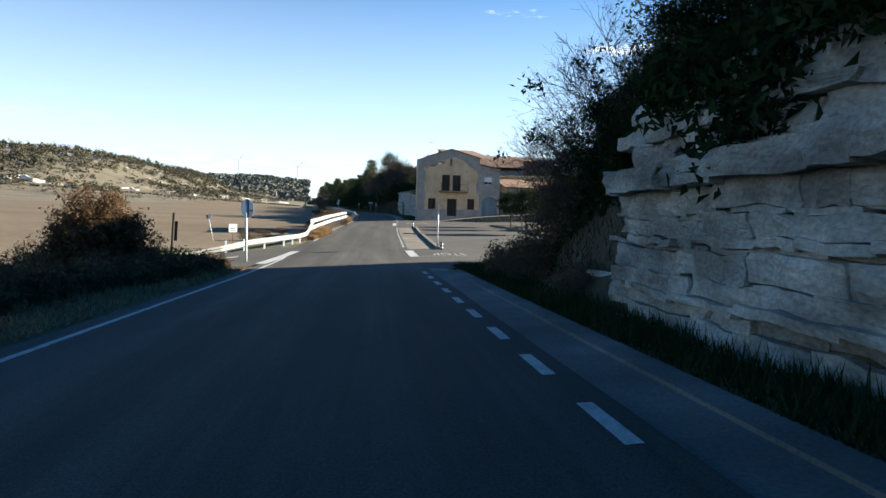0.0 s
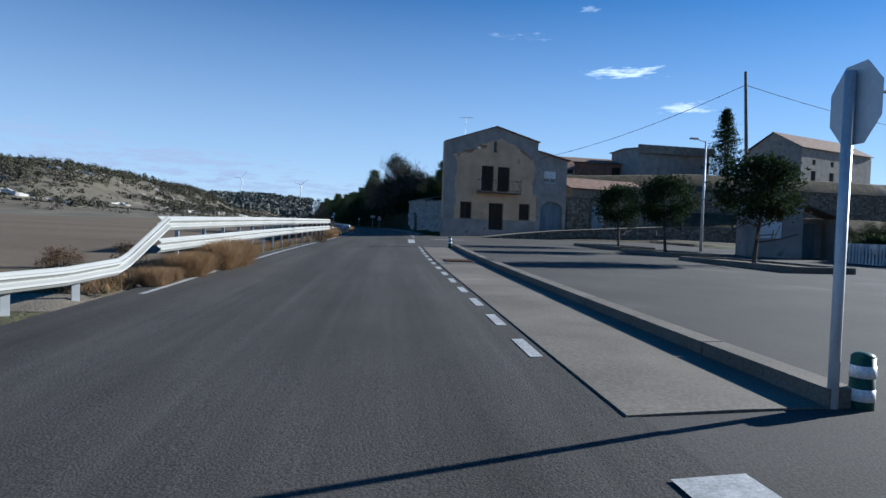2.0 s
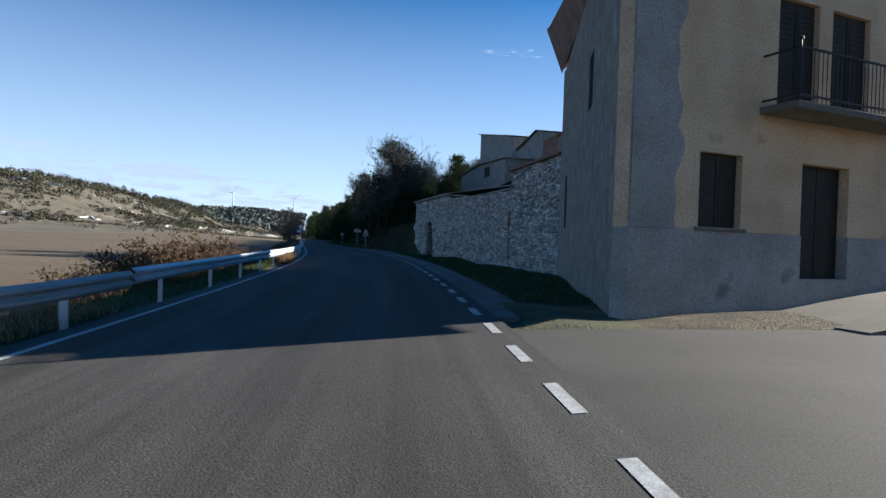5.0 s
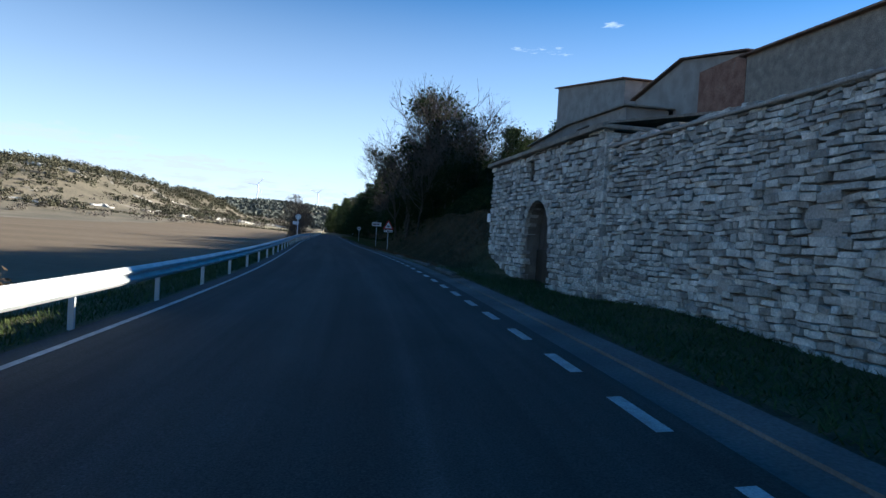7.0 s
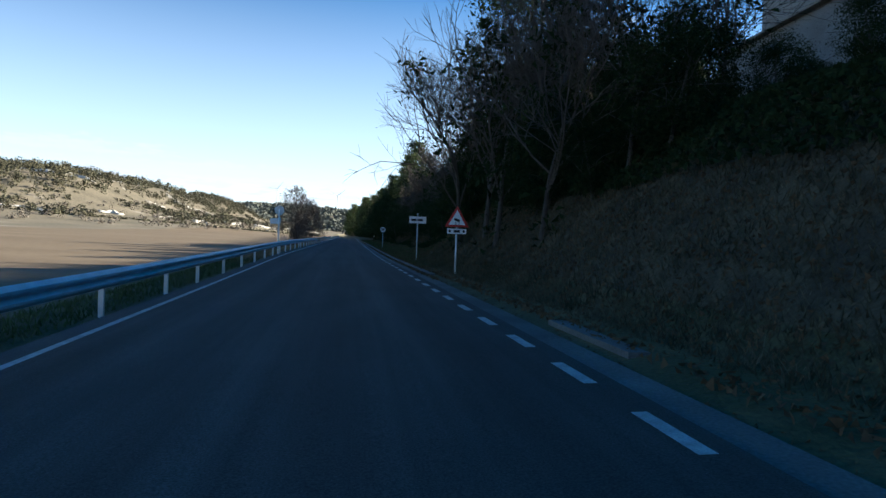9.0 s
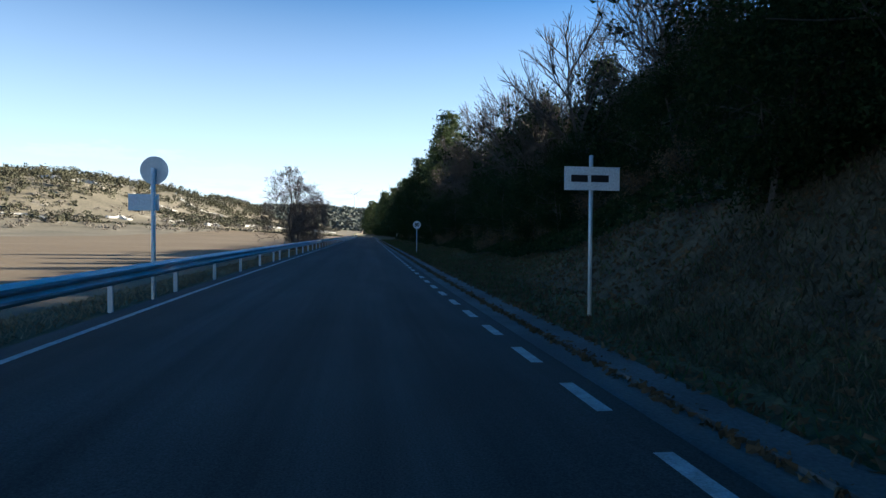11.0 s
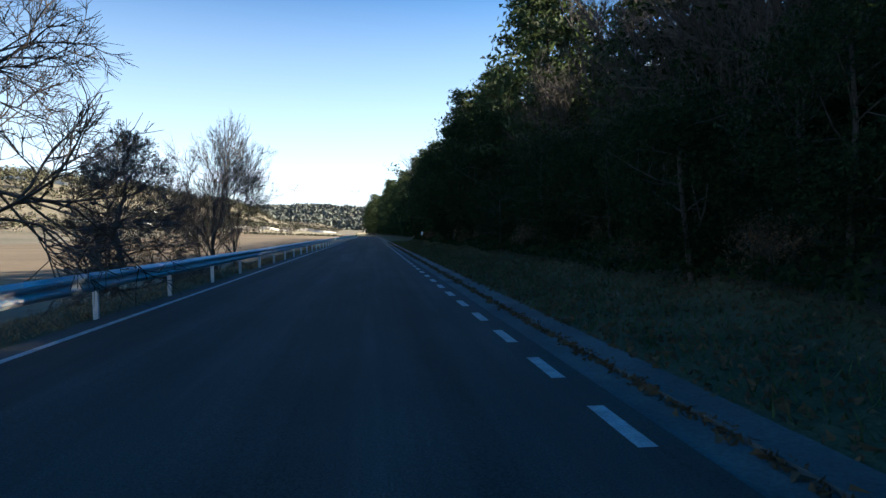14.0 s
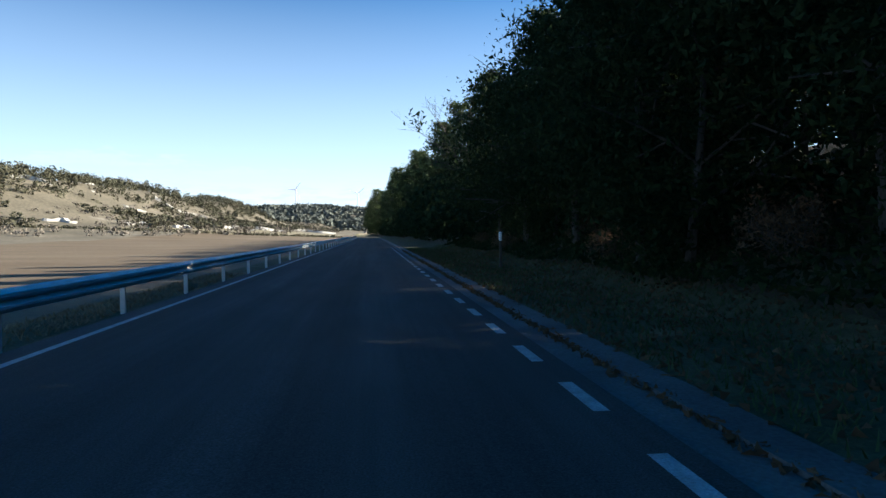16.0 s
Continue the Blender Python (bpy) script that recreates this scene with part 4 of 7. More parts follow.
# ---- other village buildings ----
def gabled(name, label, cx, cy, rot, w, d, base, eave, ridge, wall, roofm, openings=(), along="x", category="house", profile=None):
    """A plain gabled building; openings (face, a, b, z0, z1, material) on the front (f), left (l) or right (r)."""
    m = pose(cx, cy, 0, 0, 0, rot)
    t = thing(name, label, category, m=m)
    f = wall_cells(bmesh.new(), 0, w, base - 3, eave, [(a, b, c, e) for s, a, b, c, e, q in openings if s == "f"], 0, 0.3)
    part("front_wall", f, wall, t)
    l = wall_cells(bmesh.new(), 0.3, d, base - 3, eave, [(a, b, c, e) for s, a, b, c, e, q in openings if s == "l"], 0, 0.3)
    bmesh.ops.transform(l, matrix=Matrix.Rotation(radians(90), 4, "Z") @ Matrix.Diagonal((1, -1, 1, 1)), verts=l.verts)
    bmesh.ops.recalc_face_normals(l, faces=l.faces)
    part("side_wall", l, wall, t)
    part("back_wall", box(bmesh.new(), 0.3, w, d - 0.3, d, base - 3, eave), wall, t)
    part("side_wall", box(bmesh.new(), w - 0.3, w, 0.3, d - 0.3, base - 3, eave), wall, t)
    r, ends = bmesh.new(), []
    if along == "x":   # ridge along the front
        line = profile or [(0.002, eave), (d / 2, ridge), (d, eave)]
        tri = [(0.002, eave - 0.01), (d, eave - 0.01)] + line[::-1]
        for x in (0.0, w - 0.3):
            ends.append(bmesh.new())
            prism(ends[-1], tri, 0.3, Matrix.Translation((x, 0, 0)) @ Matrix(((0, 1, 0, 0), (1, 0, 0, 0), (0, 0, 1, 0), (0, 0, 0, 1))))
        for (ya, za), (yb, zb) in zip(line, line[1:]):
            slab(r, [(-0.3, ya - (0.3 if ya < 0.1 else 0), za + 0.01), (w + 0.3, ya - (0.3 if ya < 0.1 else 0), za + 0.01), (w + 0.3, yb + (0.3 if yb > d - 0.1 else 0), zb + 0.01), (-0.3, yb + (0.3 if yb > d - 0.1 else 0), zb + 0.01)])
    else:
        for y in (0.0, d - 0.3):
            ends.append(bmesh.new())
            prism(ends[-1], [(0, eave), (w, eave), (w / 2, ridge)], 0.3, Matrix.Translation((0, y, 0)))
        slab(r, [(-0.3, -0.3, eave - 0.05), (w / 2, -0.3, ridge + 0.02), (w / 2, d + 0.3, ridge + 0.02), (-0.3, d + 0.3, eave - 0.05)])
        slab(r, [(w / 2, -0.3, ridge + 0.02), (w + 0.3, -0.3, eave - 0.05), (w + 0.3, d + 0.3, eave - 0.05), (w / 2, d + 0.3, ridge + 0.02)])
    for g in ends:
        part("gable", g, wall, t)
    part("roof", r, roofm, t, "weathered clay tile roof")
    for s, a, bb, c, e, q in openings:
        o = bmesh.new()
        if s == "f":
            box(o, a, bb, 0.12, 0.17, c, e, 0.005)
        else:
            box(o, 0.12, 0.17, a, bb, c, e, 0.005)
        part("window" if e - c < 1.9 else "door", o, q, t)
    return t


# tall stone house up in the village
big = gabled("house", "tall stone village house with dark balcony windows", 61.2, -22.0, 17.7, 19, 9, 4.5, 14.2, 16.9, PLASTER_GREY, TILE,
             [("f", 2.6, 3.8, 8.4, 11.0, DARKWOOD), ("f", 7.4, 8.6, 8.4, 11.0, DARKWOOD), ("f", 12.2, 13.4, 8.4, 11.0, DARKWOOD), ("f", 2.7, 3.7, 5.6, 7.4, DARKWOOD), ("f", 6.9, 8.4, 4.3, 7.3, BARK), ("f", 12.3, 13.3, 5.6, 7.4, DARKWOOD),
              ("f", 2.8, 3.6, 11.9, 12.7, DARKWOOD), ("f", 7.6, 8.4, 11.9, 12.7, DARKWOOD), ("f", 12.4, 13.2, 11.9, 12.7, DARKWOOD), ("l", 2.4, 3.3, 7.6, 9.6, DARKWOOD), ("l", 5.4, 6.3, 7.6, 9.6, DARKWOOD)])
for x0 in (2.2, 7.0, 11.8):
    b = bmesh.new()
    box(b, x0, x0 + 2.0, -0.6, 0.0, 8.25, 8.38)
    for k in range(14):
        cyl(b, 0.012, 0.012, (x0 + 0.05 + k * 0.146, -0.56, 8.38), (x0 + 0.05 + k * 0.146, -0.56, 9.35), 4)
    box(b, x0, x0 + 2.0, -0.58, -0.54, 9.33, 9.38)
    part("balcony", b, IRON, big, "small iron balcony")
gabled("barn", "long low barn of red brick under a tile roof", 26.0, -10.0, 0, 15, 9, 8, 11.5, 12.7, BRICK, TILE, [("f", 4, 5, 9.8, 10.8, DARKWOOD), ("f", 11, 12.4, 9.6, 11.0, DARKWOOD)], category="barn")
gabled("shed", "grey rendered shed with a stained parapet", 38.9, -15.0, 4, 12.5, 8, 7.5, 13.6, 13.9, PLASTER_GREY, PLASTER_BARE, [], category="shed")
pp = bmesh.new()
box(pp, 38.7, 51.6, -15.25, -14.9, 12.9, 14.2, 0.03)
tagged(part("parapet", pp, PLASTER_BARE), "dark stained parapet band on the grey shed", "parapet")
gabled("outhouse", "low orange rendered outhouse beside the tall house", 82, -17, 17, 12, 7, 4, 8.8, 9.8, PLASTER, TILE, [("f", 2, 3.4, 4.5, 7.4, BLUEDOOR), ("f", 8, 9, 6, 7.2, DARKWOOD)], category="outhouse")
# upper buildings behind the long stone wall
gabled("barn", "tall grey rendered barn on the terrace above the wall", 20.6, 15.0, 0, 9, 14.9, 9, 14.3, 16.9, PLASTER_GREY, TILE, [], along="x", category="barn", profile=[(0.002, 14.3), (14.9, 16.9)])
gabled("barn", "grey rendered barn with a brick end wall", 20.8, 0.5, 0, 9, 13.0, 8.5, 12.4, 13.7, PLASTER_GREY, TILE, [("l", 7.5, 9.0, 9.6, 10.8, DARKWOOD)], along="x", category="barn")
gabled("barn", "old stone barn with patches of brick", 20.4, -13.2, 0, 9, 13.2, 7.5, 9.4, 12.0, PLASTER_BARE, TILE, [], along="x", category="barn", profile=[(0.002, 9.9), (2.2, 11.65), (13.2, 12.0)])
br = bmesh.new()
box(br, 20.72, 20.79, 0.5, 5.0, 8.0, 12.4)
tagged(part("brick_panel", br, BRICK), "weathered red brick end of a barn wall", "wall")
lowb = gabled("outhouse", "low outhouse on the terrace behind the wall", 17.5, 8.0, 0, 3, 20, 7, 10.6, 11.0, PLASTER_GREY, PLASTER_BARE, [("l", 6, 8.5, 9.2, 10.4, DARKWOOD)], category="outhouse")
# retaining and terrace walls behind the car park
def rubble_wall(label, a, b, z0, z1, t=0.5, mat=None, cap=True):
    """A straight rubble wall whose stones stand proud of the mortar, with a coping."""
    a, b = Vector(a), Vector(b)
    L = (b - a).length
    crest = z1 if callable(z1) else (lambda q: z1)
    z1 = max(crest(0.0), crest(L))
    w = thing("stone_wall", label, "wall", m=Matrix.Translation((a.x, a.y, 0)) @ Matrix.Rotation(math.atan2(b.y - a.y, b.x - a.x), 4, "Z"), kind="structure")
    c = bmesh.new()
    for k in range(12):
        q0, q1 = L * k / 12, L * (k + 1) / 12
        prism(c, [(q0, z0), (q1, z0), (q1, crest(q1) - 0.02), (q0, crest(q0) - 0.02)], t - 0.06, Matrix.Translation((0, 0.06, 0)))
    part("wall_core", c, MORTAR, w)
    vv, ff = [], []
    z = z0
    while z < z1 - 0.05:
        hg = float(rng.uniform(0.10, 0.24))
        s = 0.0
        while s < L:
            ln = float(rng.uniform(0.16, 0.6))
            k = int(rng.integers(10))
            off = len(vv) * 0 + sum(len(q) for q in vv)
            if z + hg * 0.7 > crest(s):
                s += ln
                continue
            sc = np.array((min(ln, L - s) * 0.97, 0.3, min(hg, z1 - z) * 0.95))
            vv.append(STONE_V[k] * sc + np.array((s + ln / 2, 0.1 + float(rng.uniform(-0.04, 0.04)), z + hg / 2)))
            ff.extend(tuple(i + off for i in f) for f in STONE_F[k])
            s += ln
        z += hg
    me = bpy.data.meshes.new("stones")
    me.from_pydata(np.concatenate(vv).tolist(), [], ff)
    me.materials.append(mat or STONE_DARK)
    tagged(part("stones", me, None, w), kind="stuff")
    if cap:
        q = bmesh.new()
        for k in range(12):
            q0, q1 = L * k / 12 - (0.05 if k == 0 else 0), L * (k + 1) / 12 + (0.05 if k == 11 else 0)
            prism(q, [(q0, crest(q0) - 0.01), (q1, crest(q1) - 0.01), (q1, crest(q1) + 0.08), (q0, crest(q0) + 0.08)], t + 0.15, Matrix.Translation((0, -0.1, 0)))
        part("coping", q, CONCRETE, w)
    return w


RAMP_X, RAMP_Z = [5.0, 8.5, 12.3, 24.0, 34.0], [-0.22, 0.22, 0.58, 1.32, 1.6]
rubble_wall("low dark stone wall that rises beside the ramp", (5.0, -51.0, 0), (33, -48.6, 0), -0.7, lambda q: float(np.interp(5.0 + q, RAMP_X, RAMP_Z)))
rx_, rs_ = np.meshgrid(np.linspace(5.2, 32.8, 28), np.linspace(0, 1, 6))
ry_ = (-50.5 + 2.4 * (rx_ - 5) / 28) * (1 - rs_) + (-48.3 + 4.6 * np.clip((rx_ - 5) / 28, 0, 1)) * rs_
ri_ = np.arange(rx_.size).reshape(rx_.shape)
rv_ = np.stack([rx_, ry_, np.interp(rx_, RAMP_X, RAMP_Z) + 0.05], -1).reshape(-1, 3)
tagged(new("ramp", mesh("ramp", rv_, np.stack([ri_[:-1, :-1], ri_[:-1, 1:], ri_[1:, 1:], ri_[1:, :-1]], -1).reshape(-1, 4), CONCRETE, True)), "pale concrete ramp that climbs past the house", "ramp", kind="structure")
rubble_wall("stone garden wall beside the house", (14.7, -46.0, 0), (20.5, -44.7, 0), -0.4, 3.9)
rubble_wall("tall stone terrace wall above the car park", (20.5, -44.7, 0), (34, -42.0, 0), -0.4, 5.3)
rubble_wall("stone terrace wall behind the fence", (34, -42.0, 0), (64, -40, 0), 0, 6.0)
gabled("outhouse", "low outhouse with a sagging clay tile roof", 16.5, -42.6, 12, 10, 6, 4.5, 5.0, 6.3, PLASTER_BARE, TILE, [], category="outhouse")
bd = bmesh.new()
box(bd, 17.4, 18.5, -45.75, -45.3, 0.5, 3.1, 0.02)
tagged(part("garden_door", bd, BLUEDOOR), "faded blue door in the garden wall", "door")

# building beyond the rock face
gabled("house", "grey plastered building above the bend", 0.2, -118.6, 0, 11, 10.8, -0.6, 6.6, 10.2, PLASTER_BARE, TILE, [], along="y")

# bus shelter-like hut with a sloping porch
hut = thing("hut", "small grey rendered hut with a white shutter", "hut", m=pose(14.8, -72.0, -0.55, 0, 0, -24))
hw = wall_cells(bmesh.new(), 0, 2.9, 0, 3.2, [(0.7, 1.85, 1.15, 2.3)], 0, 0.2)
part("front_wall", hw, PLASTER_GREY, hut)
for q in ((0, 0.2, 0.2, 2.6), (2.7, 2.9, 0.2, 2.6), (0.2, 2.7, 2.4, 2.6)):
    part("side_wall", box(bmesh.new(), *q, 0, 3.2), PLASTER_GREY, hut)
hr = bmesh.new()
slab(hr, [(-0.15, -0.15, 3.2), (3.05, -0.15, 3.2), (3.05, 2.75, 3.3), (-0.15, 2.75, 3.3)], 0.12)
slab(hr, [(3.06, -0.1, 3.05), (4.9, -0.1, 2.35), (4.9, 2.7, 2.35), (3.06, 2.7, 3.05)], 0.1)
part("roof", hr, CONCRETE, hut)
hs = bmesh.new()
box(hs, 0.72, 1.83, 0.05, 0.09, 1.17, 2.28, 0.01)
part("shutter", hs, WHITE, hut, "white metal shutter")
for q in ((2.9, 4.8, 2.2, 2.4, 0, 2.4), (4.6, 4.8, 0.2, 2.2, 0, 2.35)):
    part("porch_wall", box(bmesh.new(), *q), PLASTER_GREY, hut)
hd = bmesh.new()
box(hd, 3.3, 4.2, 2.14, 2.2, 0, 2.1, 0.01)
part("door", hd, BLUEDOOR, hut)

# ---- steel crash barriers ----
PROFILE = [(0.0, 0.0), (0.018, 0.012), (0.055, 0.055), (0.083, 0.062), (0.083, 0.098), (0.02, 0.135), (0.0, 0.155), (0.02, 0.175), (0.083, 0.212), (0.083, 0.248), (0.055, 0.255), (0.018, 0.298), (0.0, 0.31)]


def beam(points, mat, drop=0.31):
    """A W-shaped rail swept through points, whose heights are the rail's top."""
    P = np.array(points, float)
    T = np.gradient(P, axis=0)
    T /= np.linalg.norm(T[:, :2], axis=1)[:, None]
    N = np.stack([T[:, 1], -T[:, 0]], -1)
    pr = np.array(PROFILE)
    back = pr[::-1] - (0.004, 0)
    ring = np.concatenate([pr, back])
    V = np.concatenate([np.concatenate([p[:2] + N[i] * q[0], [p[2] - drop + q[1]]])[None] for i, p in enumerate(P) for q in ring])
    k = len(ring)
    i, j = np.meshgrid(np.arange(len(P) - 1), np.arange(k), indexing="ij")
    a = i * k + j
    b = i * k + (j + 1) % k
    F = np.stack([a, b, b + k, a + k], -1).reshape(-1, 4)
    return mesh("beam", V, F, mat)


POST = bmesh.new()
for q in ((-0.06, 0.06, -0.03, -0.024), (-0.06, -0.054, -0.024, 0.03), (0.054, 0.06, -0.024, 0.03)):
    box(POST, *q, -0.4, 1.0)
post_me = bpy.data.meshes.new("post")
POST.to_mesh(post_me)
post_me.materials.append(GALV)
SPACER = bmesh.new()
box(SPACER, -0.02, 0.10, -0.05, 0.05, -0.12, 0.12, 0.01)
spacer_me = bpy.data.meshes.new("spacer")
SPACER.to_mesh(spacer_me)
spacer_me.materials.append(GALV)


def barrier(label, ys, lateral, tops, mat, posts):
    t = thing("crash_barrier", label, "crash barrier", "crash barriers")
    for top in tops:
        pts = [(right_line(y) + lateral(y), y, road_z(y, -6.3) + top) for y in ys]
        b = part("beam", beam(pts, mat), None, t)
        # overlaps and bolts every rail length
        for y in np.arange(ys[0] + 3.7, ys[-1], 4.0):
            sp = new("spacer", spacer_me)
            sp.parent = t
            sp.location = (float(right_line(y) + lateral(y)) - 0.09, y, float(road_z(y, -6.3)) + top - 0.155)
    for y in posts:
        p = new("post", post_me)
        p.parent = t
        p.location = (float(right_line(y) + lateral(y)) - 0.14, y, float(road_z(y, -6.3)))
        p.scale = (0.72, 1, max(tops) - 0.06)
    return t


barrier("long galvanised crash barrier in the shade along the road", np.arange(-47, 330, 1.0), lambda y: -6.28 + 0.0 * y, [0.80], GALV, posts=np.concatenate([np.arange(-45.03, 16, 4.0), np.arange(18.2, 52, 4.0), np.arange(54.4, 59, 4.0), np.arange(60.6, 329, 4.0)]))
barrier("double weathered white crash barrier at the junction", np.arange(-89.7, -55.5, 0.7), lambda y: -6.35 - 0.1 * np.clip((-86 - y) / 4, 0, 1), [1.37, 0.90], GALV_WHITE, posts=np.arange(-88.1, -55.6, 2.0))
flare = thing("crash_barrier", "low flared crash barrier end curving along the side road", "crash barrier", "crash barriers")
fp = [(-19.6, -103.9), (-18.6, -102.6), (-17.2, -101.6), (-15.9, -99.0), (-14.2, -95.4), (-13.4, -92.9), (-12.95, -91.4), (-12.52, -89.7)]
fz = [-0.20, -0.05, 0.20, 0.42, 0.50, 0.50, 0.58, 1.39]
fine = np.linspace(0, 7, 40)
fpts = [(np.interp(s, range(8), [p[0] for p in fp]), np.interp(s, range(8), [p[1] for p in fp]), -0.75 + np.interp(s, range(8), fz)) for s in fine]
part("beam", beam(fpts, GALV_WHITE), None, flare)
for s in (2.2, 2.8, 3.4, 4.0, 4.6, 5.3):
    p = new("post", post_me)
    p.parent = flare
    p.location = (np.interp(s, range(8), [q[0] for q in fp]) - 0.12, np.interp(s, range(8), [q[1] for q in fp]) + 0.05, -0.8)
    p.rotation_euler = (0, 0, radians(30))
    p.scale = (1, 1, 0.5)
stub = thing("crash_barrier", "short white barrier end beyond the gap", "crash barrier", "crash barriers")
part("beam", beam([(right_line(y) - 6.3 - 0.25 * max(0, -50.0 - y) ** 1.5 * 0.3, y, road_z(y, -6.3) + 0.75) for y in np.arange(-53, -46.9, 0.5)], GALV_WHITE), None, stub)
for y in (-52, -49):
    p = new("post", post_me)
    p.parent = stub
    p.location = (float(right_line(y)) - 6.45 - (0.3 if y < -51 else 0), y, float(road_z(y, -6.3)))
    p.scale = (1, 1, 0.7)

# ---- signs and posts ----
def pole(parent, h, r=0.03, mat=None, label=""):
    b = bmesh.new()
    cyl(b, r, r, (0, 0, -0.5), (0, 0, h), 10)
    return part("pole", b, mat or GALV, parent, label, True)


def plate(parent, name, outline, mat, y, t=0.006, label="", rot=None):
    b = bmesh.new()
    prism(b, outline, t, Matrix.Translation((0, y, 0)) @ (rot or Matrix.Identity(4)))
    return part(name, b, mat, parent, label)


def ngon(n, r, cz, turn=0.0):
    return [(r * math.cos(turn + 2 * math.pi * i / n), cz + r * math.sin(turn + 2 * math.pi * i / n)) for i in range(n)]


def lettering(parent, text, size, x, y, z, mat, name="lettering", bold=0.0):
    cu = bpy.data.curves.new(name, "FONT")
    cu.body, cu.size, cu.extrude, cu.align_x, cu.align_y, cu.offset = text, size, 0.001, "CENTER", "CENTER", bold
    tmp = new(name, cu)
    bpy.context.view_layer.update()
    me = bpy.data.meshes.new_from_object(tmp.evaluated_get(bpy.context.evaluated_depsgraph_get()))
    bpy.data.objects.remove(tmp)
    me.materials.append(mat)
    me.transform(Matrix.Translation((x, y, z)) @ Matrix.Rotation(radians(90), 4, "X"))
    return part(name, me, None, parent)


def gz(x, y):
    return float(ground_z(x, y))


def sign(label, x, y, rot=0.0, z=None):
    return thing("road_sign", label, "road sign", "road signs", m=pose(x, y, gz(x, y) if z is None else z, 0, 0, rot))


# end of the fifty limit
s50 = sign("round white end-of-limit sign reading fifty with dark bars", 3.84, 76.75, 3, -0.1)
pole(s50, 2.2)
plate(s50, "disc", ngon(32, 0.30, 2.25), REFLECT, -0.045)
plate(s50, "rim", ngon(32, 0.305, 2.25), GALV, -0.038)
for k in (-0.075, -0.025, 0.025, 0.075):
    L = math.sqrt(0.28 ** 2 - k * k)
    b = bmesh.new()
    box(b, -L, L, -0.0495, -0.046, -0.011, 0.011, 0, Matrix.Translation((0, 0, 2.25)) @ Matrix.Rotation(radians(-45), 4, "Y") @ Matrix.Translation((0, 0, k)))
    part("bar", b, material("bar_grey", (0.38, 0.38, 0.39), (0.45, 0.45, 0.46), 4, 40, 0.5, 0) if k == -0.075 else bpy.data.materials["bar_grey"], s50)
lettering(s50, "50", 0.40, 0, -0.054, 2.25, BLACK, bold=0.018)
# village sign seen at the roadside: name as plain bars
town = sign("white village name board on a steel post", 3.82, 36.8, 3, 0.06)
pole(town, 2.75, 0.035)
plate(town, "board", [(-0.5, 2.15), (0.5, 2.15), (0.5, 2.55), (-0.5, 2.55)], REFLECT, -0.05)
for x0, x1 in ((-0.38, -0.08), (-0.02, 0.3)):
    plate(town, "lettering_bar", [(x0, 2.29), (x1, 2.29), (x1, 2.41), (x0, 2.41)], BLACK, -0.053, 0.003)
# warning triangle with a distance plate
tri = sign("red-edged warning triangle for a slippery road with a distance plate", 3.75, 22.4, 3, -0.17)
pole(tri, 2.3)
def triangle(r, cz):
    return [(r * math.cos(a), cz + r * math.sin(a)) for a in (radians(-30), radians(90), radians(210))]


plate(tri, "rim", triangle(0.52, 2.25), RED, -0.045)
plate(tri, "panel", triangle(0.36, 2.25), REFLECT, -0.051)
cs = bmesh.new()
box(cs, -0.11, 0.11, -0.0535, -0.0515, 2.2, 2.29, 0, Matrix.Translation((0, 0, 2.25)) @ Matrix.Rotation(radians(20), 4, "Y") @ Matrix.Translation((0, 0, -2.25)))
part("car_symbol", cs, BLACK, tri)
for k in (-0.06, 0.06):
    q = bmesh.new()
    for i in range(4):
        box(q, k - 0.012 + 0.02 * (i % 2), k + 0.012 + 0.02 * (i % 2), -0.0535, -0.0515, 2.06 + i * 0.032, 2.09 + i * 0.032)
    part("skid_mark", q, BLACK, tri)
plate(tri, "distance_plate", [(-0.36, 1.74), (0.36, 1.74), (0.36, 1.93), (-0.36, 1.93)], REFLECT, -0.045)
for x0, x1 in ((-0.30, -0.22), (-0.12, 0.12), (0.22, 0.30)):
    plate(tri, "lettering_bar", [(x0, 1.79), (x1, 1.79), (x1, 1.88), (x0, 1.88)], BLACK, -0.049, 0.003)
# back of a stop sign by the side road
st = sign("back of an octagonal stop sign on a white post", -15.5, -107.1, -42)
pole(st, 2.75, 0.05, WHITE)
plate(st, "octagon", ngon(8, 0.42, 2.4, math.pi / 8), GALV, 0.05)
plate(st, "stiffener", [(-0.09, 2.0), (0.09, 2.0), (0.09, 2.8), (-0.09, 2.8)], BLACK, 0.03)
plate(st, "sticker", [(0.14, 2.28), (0.34, 2.28), (0.34, 2.34), (0.14, 2.34)], BLACK, 0.046, 0.003)
# stop sign edge-on at the car park exit
s2 = sign("octagonal stop sign seen from the side at the car park exit", -5.60, -99.98, 78, -0.82)
pole(s2, 2.7, 0.04)
plate(s2, "octagon", ngon(8, 0.33, 2.45, math.pi / 8), GALV, -0.050)
plate(s2, "face", ngon(8, 0.325, 2.45, math.pi / 8), RED, -0.053, 0.003)
